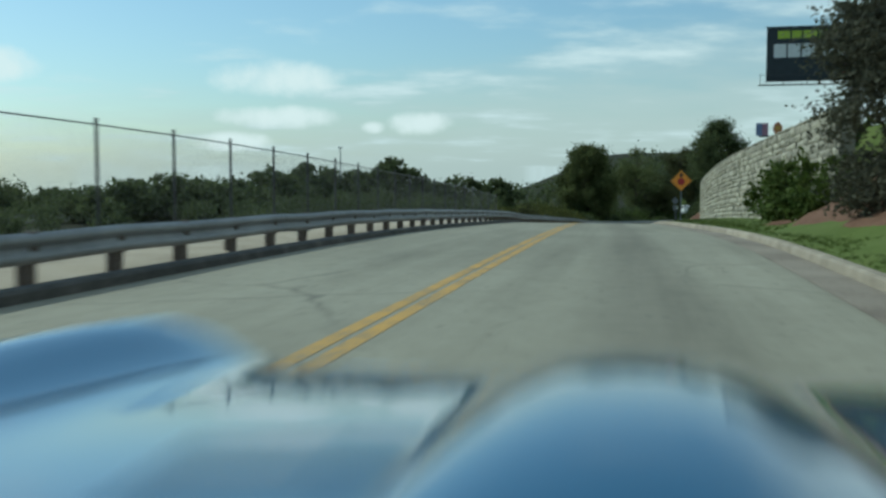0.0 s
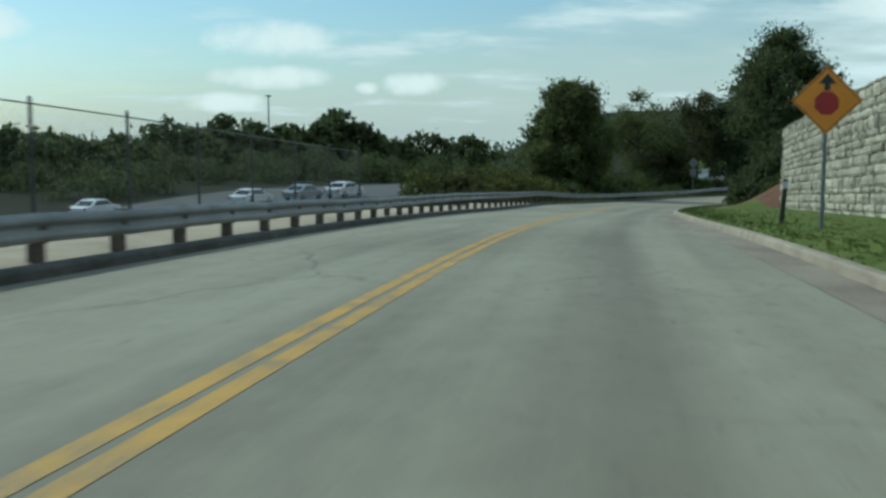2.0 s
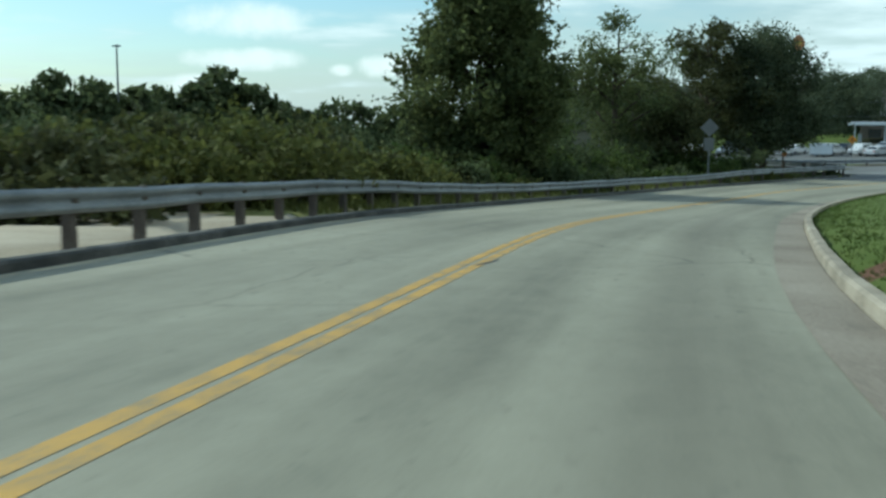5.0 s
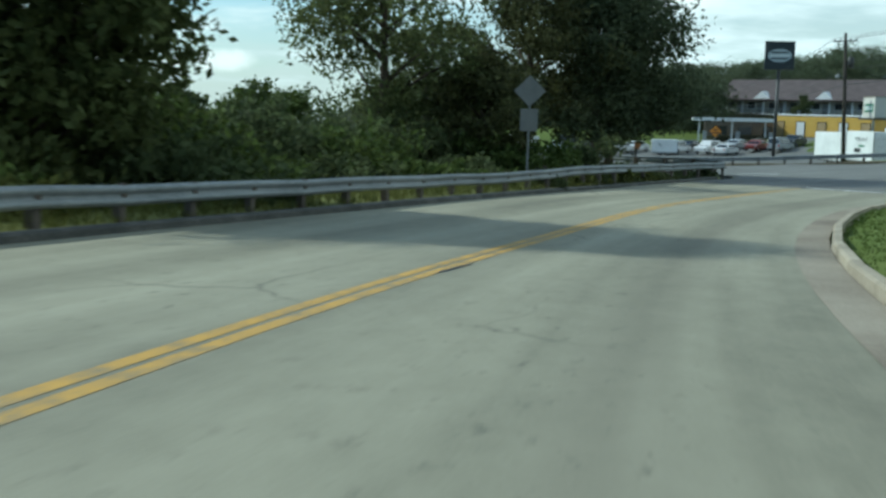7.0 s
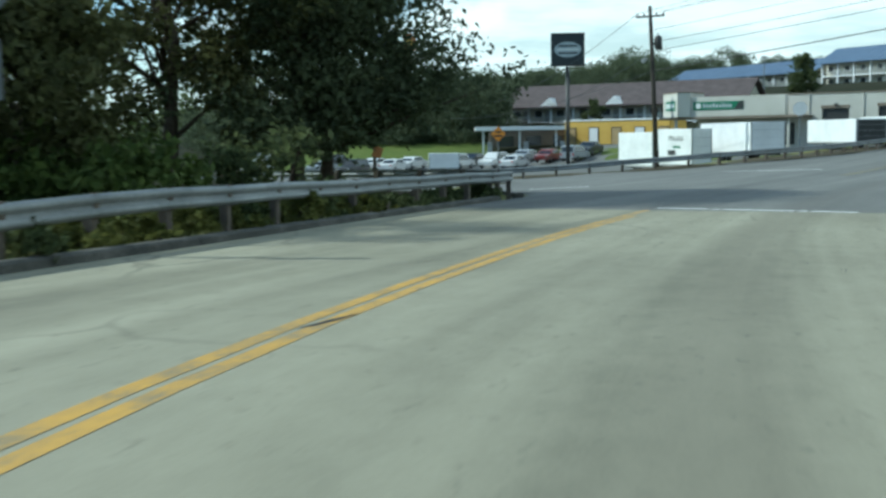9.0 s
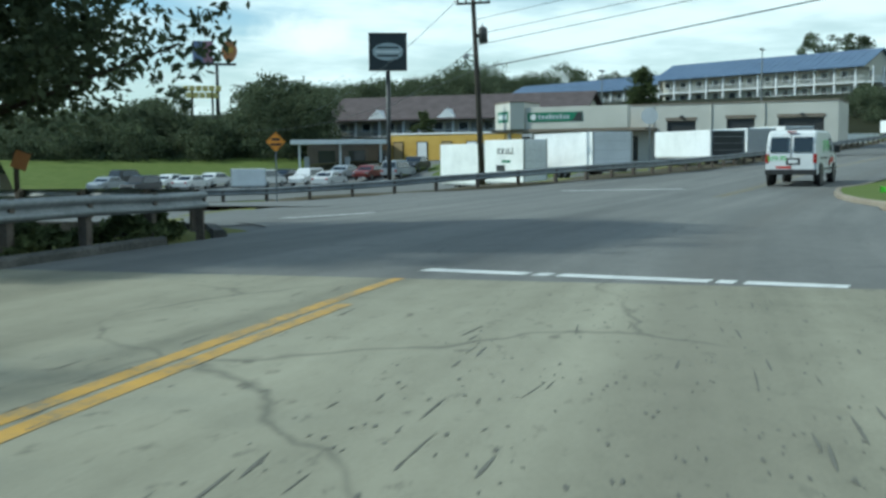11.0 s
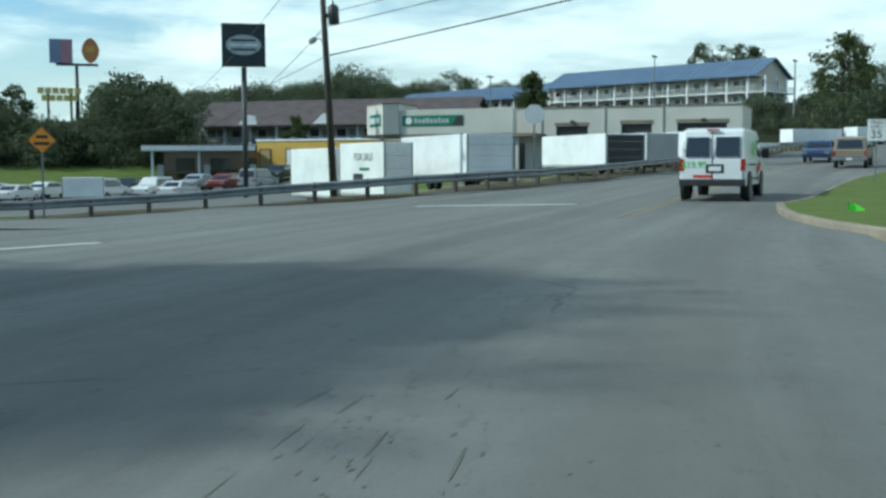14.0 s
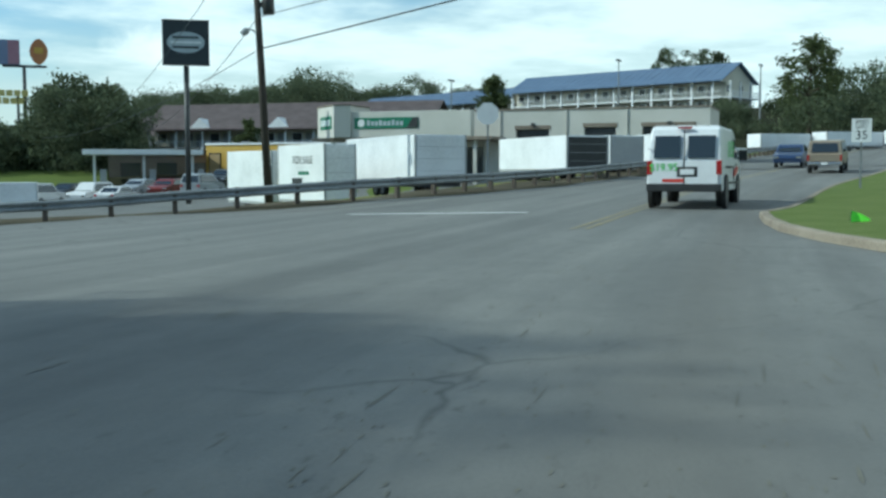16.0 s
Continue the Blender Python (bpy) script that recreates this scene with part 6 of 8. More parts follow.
def wheels(base, xs, half, r, w=0.22, hub="galv"):
    for x in xs:
        for s in (-1, 1):
            y0, y1 = s * (half - w), s * (half - 0.01)
            wh = new("wheel"); wh.parent = base
            prof = [(r * 0.62, 0.0), (r * 0.92, 0.0), (r, 0.25), (r, 0.75), (r * 0.92, 1.0), (r * 0.62, 1.0)]
            vs, fs = [], []
            n = 20
            for k in range(n):
                a = 2 * math.pi * k / n
                for rr, t in prof:
                    vs.append((x + rr * math.cos(a), y0 + (y1 - y0) * t, r + rr * math.sin(a)))
            m = len(prof)
            for k in range(n):
                for j in range(m - 1):
                    fs.append((k * m + j, k * m + j + 1, ((k + 1) % n) * m + j + 1, ((k + 1) % n) * m + j))
            part("tyre", (vs, fs), M["rubber"], wh, smooth=True)
            part("rim", join(tube([(x, y1 - s * 0.06, r), (x, y1 - s * 0.015, r)], [r * 0.63, r * 0.6], 18), tube([(x, y1 - s * 0.02, r), (x, y1 + s * 0.02, r)], [r * 0.3, r * 0.16], 12)), M[hub], wh)


def van(m):
    base = thing("cargo_van", "white cargo van with green price and red stripe, driving away", "van", m)
    half, belt, tum = 1.0, 1.15, 0.11
    prof = [(-2.68, 0.5), (-2.7, 1.1), (-2.62, 1.75), (-2.52, 2.02), (-2.3, 2.1), (0.75, 2.12), (1.15, 2.02), (1.42, 1.75), (1.86, 1.3), (2.0, 1.22), (2.6, 1.05), (2.7, 0.9), (2.7, 0.5), (2.5, 0.42), (-2.6, 0.42)]
    part("body", shell(prof, half, belt, tum, 0.06), M["van_white"], base)
    part("roof_panel", box(-2.3, -0.8, 2.1, 0.7, 0.8, 2.135, 0.012), M["van_white"], base)
    wheels(base, (-1.75, 1.75), 0.98, 0.37, 0.24, "chrome")
    for x in (-1.75, 1.75):
        for s in (-1, 1):
            part("wheel_arch", tube([(x, s * 0.9, 0.4), (x, s * 1.008, 0.4)], 0.46, 20), M["plastic_black"], base)
    # rear doors with dark panes
    for s in (-1, 1):
        door = part("rear_door", join(box(-2.725, s * 0.03 if s > 0 else -0.86, 0.62, -2.70, 0.86 if s > 0 else -0.03, 1.2, 0.008)), M["van_white"], base)
        y0, y1 = (0.1, 0.78) if s > 0 else (-0.78, -0.1)
        vs = [(-2.703, y0, 1.28), (-2.703, y1, 1.28), (-2.628, y1 * 0.96, 1.86), (-2.628, y0, 1.86)]
        vs = [(x - 0.02, y, z) for x, y, z in vs] + [(x + 0.03, y, z) for x, y, z in vs]
        part("rear_window", (vs, [(0, 1, 2, 3), (7, 6, 5, 4), (0, 4, 5, 1), (1, 5, 6, 2), (2, 6, 7, 3), (3, 7, 4, 0)]), M["glass"], base)
        part("tail_light", box(-2.73, s * 0.88 - 0.07, 0.86, -2.66, s * 0.88 + 0.07, 1.22, 0.015), M["red_lens"], base, "red tail light")
        part("hinge", box(-2.735, s * 0.9 - 0.02, 1.5, -2.68, s * 0.9 + 0.02, 1.56, 0.005), M["van_white"], base)
    part("bumper", box(-2.82, -0.95, 0.42, -2.62, 0.95, 0.62, 0.03), M["plastic_black"], base, "black rear bumper")
    part("front_bumper", box(2.6, -0.95, 0.42, 2.8, 0.95, 0.62, 0.03), M["plastic_black"], base)
    part("number_plate", box(-2.74, 0.1 - 0.36, 0.86, -2.727, 0.1, 1.0, 0.003), M["sign_white"], base)
    part("plate_recess", box(-2.733, -0.34, 0.8, -2.726, 0.18, 1.06, 0.003), M["plastic_black"], base)
    part("door_seam", box(-2.712, -0.012, 0.6, -2.69, 0.012, 2.0), M["plastic_black"], base)
    for s in (-1, 1):
        part("side_window", side_pane([(0.62, 1.3), (1.62, 1.3), (1.22, 1.82), (0.62, 1.84)], half, belt, tum, s), M["glass"], base)
        part("rub_strip", side_pane([(-2.3, 0.6), (2.3, 0.6), (2.3, 0.66), (-2.3, 0.66)], half, belt, tum, s, 0.012), M["plastic_black"], base)
        mir = part("mirror", box(1.25, s * 1.05 - 0.02, 1.25, 1.4, s * 1.05 + 0.2 * s, 1.55, 0.03) if s > 0 else box(1.25, -1.27, 1.25, 1.4, -1.03, 1.55, 0.03), M["plastic_black"], base)
        part("door_handle", side_pane([(0.7, 1.1), (0.85, 1.1), (0.85, 1.15), (0.7, 1.15)], half, belt, tum, s, 0.02), M["plastic_black"], base)
        part("door_seam", side_pane([(0.5, 0.5), (0.515, 0.5), (0.515, 1.95), (0.5, 1.95)], half, belt, tum, s, 0.004), M["plastic_black"], base)
        part("red_stripe", side_pane([(0.3, 0.78), (1.35, 0.92), (1.55, 1.08), (1.2, 1.02), (0.95, 1.1), (0.5, 0.95), (0.25, 0.92)], half, belt, tum, s, 0.008), M["graphic_red"], base, "red sweeping stripe")
        part("headlight", box(2.66, s * 0.78 - 0.14, 0.78, 2.72, s * 0.78 + 0.14, 0.98, 0.02), M["chrome"], base)
        for k in range(7):
            part("text_bar", side_pane([(-2.0 + k * 0.27, 1.03), (-2.0 + k * 0.27 + 0.2, 1.03), (-2.0 + k * 0.27 + 0.2, 1.08), (-2.0 + k * 0.27, 1.08)], half, belt, tum, s, 0.006), M["sign_black"], base)
        lettering("$19.95", 0.62, M["graphic_green"], base, pose(-0.4, s * (half - tum * 0.38) + s * 0.012, 1.52, 0, 0, 0 if s < 0 else 180), "green price lettering")
    lettering("$19.95", 0.27, M["graphic_green"], base, pose(-2.735, 0.52, 1.04, 0, 0, -90), "green price lettering")
    part("rear_stripe", box(-2.732, 0.0, 0.66, -2.727, 0.55, 0.75), M["graphic_red"], base)
    vs = [(1.50, -0.8, 1.74), (1.50, 0.8, 1.74), (1.9, 0.88, 1.33), (1.9, -0.88, 1.33)]
    part("windscreen", (vs + [(x - 0.05, y, z - 0.05) for x, y, z in vs], [(0, 3, 2, 1), (4, 5, 6, 7), (0, 1, 5, 4), (1, 2, 6, 5), (2, 3, 7, 6), (3, 0, 4, 7)]), M["glass"], base)
    part("third_light", box(-2.62, -0.18, 2.04, -2.52, 0.18, 2.09, 0.01), M["red_lens"], base)
    return base


def pickup(m):
    base = thing("pickup_truck", "tan pickup truck with a cap over its bed", "pickup", m)
    half, belt, tum = 0.92, 1.0, 0.16
    prof = [(-2.5, 0.5), (-2.52, 1.02), (-2.42, 1.1), (-2.3, 1.7), (-2.15, 1.76), (0.45, 1.76), (0.6, 1.72), (1.1, 1.12), (2.35, 1.02), (2.5, 0.9), (2.5, 0.5), (-2.3, 0.45)]
    part("body", shell(prof, half, belt, tum, 0.05), M["tan_paint"], base)
    wheels(base, (-1.6, 1.6), 0.92, 0.36)
    vs = [(-2.43, -0.68, 1.14), (-2.43, 0.68, 1.14), (-2.325, 0.62, 1.62), (-2.325, -0.62, 1.62)]
    part("rear_window", ([(x - 0.015, y, z) for x, y, z in vs] + [(x + 0.05, y, z) for x, y, z in vs], [(0, 3, 2, 1), (4, 5, 6, 7), (0, 1, 5, 4), (1, 2, 6, 5), (2, 3, 7, 6), (3, 0, 4, 7)]), M["glass"], base)
    part("bumper", box(-2.66, -0.88, 0.46, -2.5, 0.88, 0.62, 0.03), M["chrome"], base, "bright rear bumper")
    part("number_plate", box(-2.675, -0.16, 0.5, -2.662, 0.16, 0.62), M["sign_white"], base)
    part("tailgate_seam", box(-2.528, -0.7, 0.66, -2.515, 0.7, 0.675), M["plastic_black"], base)
    for s in (-1, 1):
        part("tail_light", box(-2.54, s * 0.83 - 0.06, 0.72, -2.48, s * 0.83 + 0.06, 1.0, 0.015), M["red_lens"], base, "red tail light")
        part("side_window", side_pane([(-2.1, 1.15), (-0.75, 1.15), (-0.75, 1.62), (-2.05, 1.62)], half, belt, tum, s), M["glass"], base)
        part("side_window", side_pane([(-0.6, 1.15), (0.85, 1.15), (0.5, 1.62), (-0.6, 1.62)], half, belt, tum, s), M["glass"], base)
        part("mirror", box(0.75, s * 0.93, 1.1, 0.9, s * 1.1, 1.28, 0.02) if s > 0 else box(0.75, -1.1, 1.1, 0.9, -0.93, 1.28, 0.02), M["plastic_black"], base)
        part("headlight", box(2.44, s * 0.7 - 0.14, 0.78, 2.52, s * 0.7 + 0.14, 0.95, 0.02), M["chrome"], base)
    vs = [(0.66, -0.7, 1.68), (0.66, 0.7, 1.68), (1.1, 0.8, 1.14), (1.1, -0.8, 1.14)]
    part("windscreen", (vs + [(x - 0.05, y, z - 0.03) for x, y, z in vs], [(0, 3, 2, 1), (4, 5, 6, 7), (0, 1, 5, 4), (1, 2, 6, 5), (2, 3, 7, 6), (3, 0, 4, 7)]), M["glass"], base)
    return base


def car(m, label, paint, suv=False, group=""):
    base = thing("car", label, "car", m, group)
    half, belt, tum = 0.88, 0.88, 0.28
    h = 1.72 if suv else 1.43
    if suv:
        prof = [(-2.2, 0.4), (-2.25, 0.95), (-2.05, 1.62), (-1.85, h), (0.3, h), (0.55, h - 0.06), (1.1, 1.05), (2.1, 0.95), (2.25, 0.75), (2.2, 0.4)]
        win = [(-1.95, 1.05), (0.9, 1.05), (0.45, h - 0.14), (-1.8, h - 0.14)]
        rear = [(-2.23, 1.05), (-2.06, h - 0.18)]
    else:
        prof = [(-2.2, 0.35), (-2.25, 0.8), (-2.1, 0.93), (-1.6, 0.97), (-0.95, h - 0.06), (-0.6, h), (0.25, h), (0.5, h - 0.05), (1.15, 0.97), (2.05, 0.83), (2.25, 0.65), (2.2, 0.35)]
        win = [(-1.35, 0.98), (0.95, 0.98), (0.4, h - 0.1), (-0.85, h - 0.1)]
        rear = [(-1.55, 0.99), (-1.0, h - 0.1)]
    part("body", shell(prof, half, belt, tum, 0.05), paint, base)
    wheels(base, (-1.35, 1.38), 0.87, 0.32, 0.2)
    for s in (-1, 1):
        part("side_window", side_pane(win, half, belt, tum, s), M["glass"], base)
        part("tail_light", box(-2.26, s * 0.7 - 0.12, 0.68, -2.18, s * 0.7 + 0.12, 0.84, 0.015), M["red_lens"], base)
        part("headlight", box(2.16, s * 0.66 - 0.16, 0.6, 2.25, s * 0.66 + 0.16, 0.75, 0.015), M["chrome"], base)
    for (x0, z0), (x1, z1), nm, dx in ((rear[0], rear[1], "rear_window", -0.03), ((1.12, 1.0), (0.53, h - 0.1), "windscreen", 0.03)):
        vs = [(x0 + dx, -0.68, z0), (x0 + dx, 0.68, z0), (x1 + dx, 0.6, z1), (x1 + dx, -0.6, z1)]
        vs += [(x - dx * 2, y, z - 0.02) for x, y, z in vs]
        part(nm, (vs, [(0, 1, 2, 3), (7, 6, 5, 4), (0, 4, 5, 1), (1, 5, 6, 2), (2, 6, 7, 3), (3, 7, 4, 0)]), M["glass"], base)
    return base


def box_trailer(m, label, L=5.6, W=2.3, H=2.5, lift=0.65, end="box_white", sign=False, group="rental trailers"):
    base = thing("box_trailer", label, "trailer", m, group)
    part("box", box(-L / 2, -W / 2, lift, L / 2, W / 2, lift + H, 0.04), M["box_white"], base)
    # corner posts and roof rails, a little proud
    for sx in (-1, 1):
        for sy in (-1, 1):
            part("corner_post", box(min(sx * (L / 2 - 0.07), sx * (L / 2 + 0.008)), min(sy * (W / 2 - 0.07), sy * (W / 2 + 0.008)), lift, max(sx * (L / 2 - 0.07), sx * (L / 2 + 0.008)), max(sy * (W / 2 - 0.07), sy * (W / 2 + 0.008)), lift + H + 0.006), M["box_grey"], base)
    part("end_door", box(L / 2 + 0.004, -W / 2 + 0.1, lift + 0.06, L / 2 + 0.03, W / 2 - 0.1, lift + H - 0.08, 0.008), M[end], base)
    for k in range(1, 4):
        z = lift + H * k / 4
        part("door_seam", box(L / 2 + 0.028, -W / 2 + 0.12, z - 0.008, L / 2 + 0.034, W / 2 - 0.12, z + 0.008), M["box_grey"], base)
    part("chassis", box(-L / 2 + 0.1, -W / 2 + 0.25, lift - 0.18, L / 2 - 0.1, W / 2 - 0.25, lift - 0.005), M["plastic_black"], base)
    wheels(base, (-0.5, 0.4), W / 2 - 0.05, 0.34)
    part("skirt", box(-L / 2 + 0.05, -W / 2 + 0.01, lift - 0.1, L / 2 - 0.05, -W / 2 + 0.05, lift - 0.004), M["box_grey"], base)
    if sign:
        lettering("FOR SALE", 0.5, M["sign_black"], base, pose(0.25, -W / 2 - 0.01, lift + H * 0.72), "dark sale lettering")
        part("logo_bar", box(-0.9, -W / 2 - 0.012, lift + H * 0.26, 0.2, -W / 2 - 0.006, lift + H * 0.4), M["sign_black"], base)
        part("logo_bar", box(-0.2, -W / 2 - 0.012, lift + H * 0.46, 0.9, -W / 2 - 0.006, lift + H * 0.52), M["sign_green"], base)
    return base


def sports_car(m):
    """A low open two-seater: peaked wings, a bulge down the bonnet, an open cockpit."""
    base = thing("sports_car", "glossy blue open sports car with a bulged bonnet", "car", m)
    ys = np.array([-2.62, -2.55, -2.4, -2.1, -1.8, -1.5, -1.2, -0.95, -0.82, -0.78, -0.6, -0.3, 0.0, 0.18, 0.24, 0.34, 0.45, 0.6, 0.74, 0.88, 1.02, 1.16, 1.3, 1.42, 1.52, 1.6, 1.66, 1.72, 1.77, 1.8])
    panel = np.interp(ys, [-2.62, -2.55, -2.3, -1.2, -0.8, 0.2, 0.45, 0.74, 1.2, 1.52, 1.62, 1.72, 1.8], [0.6, 0.7, 0.79, 0.83, 0.84, 0.84, 0.845, 0.83, 0.79, 0.75, 0.725, 0.66, 0.52])
    wing = np.interp(ys, [-2.6, -2.0, -1.5, -1.0, -0.4, 0.3, 0.7, 1.1, 1.43, 1.62, 1.74, 1.8], [0.0, 0.05, 0.075, 0.04, 0.0, 0.015, 0.035, 0.062, 0.08, 0.06, 0.025, 0.0])
    bulge = np.interp(ys, [0.4, 0.6, 0.9, 1.3, 1.46, 1.6], [0.0, 0.036, 0.05, 0.044, 0.026, 0.0])
    panel = panel + 0.042 * np.maximum(ys, 0.0)
    lats = np.linspace(-0.83, 0.83, 73)
    half = np.interp(ys, [-2.62, -2.3, -1.5, 0.0, 1.2, 1.6, 1.8], [0.8, 0.87, 0.89, 0.86, 0.885, 0.86, 0.74])
    vs, kinds = [], []
    rows = []
    for k, y in enumerate(ys):
        row = []
        w = half[k]
        pit = 1.0 if -0.80 < y < 0.22 else 0.0
        row += [(-w * 0.9, 0.2), (-w * 0.985, 0.3), (-w, 0.5), (-w * 0.985, max(0.52, panel[k] - 0.13))]
        for x in lats:
            q = x * w / 0.885
            z = panel[k] + wing[k] * math.exp(-((abs(x) - 0.70) / 0.095) ** 2)
            t = abs(x - 0.018) / 0.175
            z += bulge[k] * max(0.0, 1 - t ** 2.4) ** 0.75 if t < 1 else 0.0
            z += 0.012 * (1 - (x / 0.8) ** 2)
            z -= 0.05 * max(0.0, (abs(x) - 0.76) / 0.07) ** 2
            if pit and abs(x) < 0.6:
                z = 0.36 if abs(x) > 0.1 else 0.5
            row.append((q, z))
        row += [(w * 0.985, max(0.52, panel[k] - 0.13)), (w, 0.5), (w * 0.985, 0.3), (w * 0.9, 0.2)]
        rows.append([(x, y, z) for x, z in row])
    n = len(rows[0])
    for r in rows:
        vs += r
    fs, mi = [], []
    for k in range(len(rows) - 1):
        for j in range(n - 1):
            fs.append((k * n + j, k * n + j + 1, (k + 1) * n + j + 1, (k + 1) * n + j))
            cell = [vs[i] for i in fs[-1]]
            inner = min(c[2] for c in cell) < 0.55 and max(abs(c[0]) for c in cell) < 0.65 and -0.85 < cell[0][1] < 0.26
            mi.append(1 if inner else 0)
    for k in (0, len(rows) - 1):
        fs.append(tuple(k * n + j for j in (range(n) if k else range(n - 1, -1, -1)))); mi.append(0)
    me = mesh_of("body", vs, fs, [M["car_paint"], M["plastic_black"]], True)
    me.polygons.foreach_set("material_index", mi)
    body = new("body", me); body.parent = base
    tagged(body, "glossy blue bodywork with peaked wings")
    # shut lines of the bonnet and the edges of its bulge, as fine dark and pale strips
    for s in (-1, 1):
        pts = [(s * 0.575, y) for y in (0.5, 0.74, 1.0, 1.3, 1.52)]
        v = []
        for x, y in pts:
            k = np.interp(y, ys, panel) + np.interp(y, ys, wing) * math.exp(-((abs(x) - 0.70) / 0.095) ** 2) + 0.012 * (1 - (x / 0.8) ** 2) + 0.003
            v += [(x - 0.003, y, k), (x + 0.003, y, k)]
        part("bonnet_seam", (v, [(2 * k, 2 * k + 1, 2 * k + 3, 2 * k + 2) for k in range(4)]), M["plastic_black"], base)
        part("tail_light", tube([(s * 0.55, -2.6, 0.6), (s * 0.55, -2.66, 0.6)], [0.07, 0.06], 14), M["red_lens"], base, "round red tail light")
        part("tail_light", tube([(s * 0.36, -2.6, 0.6), (s * 0.36, -2.66, 0.6)], [0.07, 0.06], 14), M["red_lens"], base, "round red tail light")
        part("bumper", tube([(s * 0.2, -2.68, 0.48), (s * 0.6, -2.67, 0.5), (s * 0.84, -2.55, 0.52)], 0.035, 8), M["chrome"], base, "slim chrome bumper", smooth=True)
        seat = part("seat", join(box(s * 0.33 - 0.21, -0.62, 0.37, s * 0.33 + 0.21, -0.15, 0.5, 0.04), moved(box(-0.21, -0.06, 0.0, 0.21, 0.06, 0.42, 0.04), pose(s * 0.33, -0.66, 0.42, 12, 0, 0))), M["plastic_black"], base, "black bucket seat")
    part("dashboard", box(-0.58, 0.1, 0.62, 0.58, 0.2, 0.82, 0.03), M["plastic_black"], base)
    part("wiper", tube([(-0.34, 0.66, 0.881), (-0.22, 0.7, 0.883), (-0.14, 0.705, 0.88)], 0.007, 6), M["chrome"], base, "bright wiper arm")
    part("emblem", box(-0.45, 1.575, 0.802, -0.31, 1.595, 0.816, 0.004), M["chrome"], base, "chrome nose emblem")
    part("number_plate", box(-0.16, -2.645, 0.36, 0.16, -2.632, 0.5), M["sign_white"], base)
    wr = 0.33
    for y in (-1.45, 1.12):
        for s in (-1, 1):
            wh = new("wheel"); wh.parent = base
            x0, x1 = s * 0.69, s * 0.895
            part("tyre", join(tube([(x0, y, wr), (x0 + s * 0.02, y, wr), (x1 - s * 0.03, y, wr), (x1, y, wr)], [wr * 0.9, wr, wr, wr * 0.88], 22)), M["rubber"], wh, smooth=True)
            part("rim", tube([(x1 - s * 0.01, y, wr), (x1 + s * 0.012, y, wr)], [wr * 0.64, wr * 0.55], 20), M["chrome"], wh)
    return base


def head(dx, dy):
    return math.degrees(math.atan2(dy, dx))


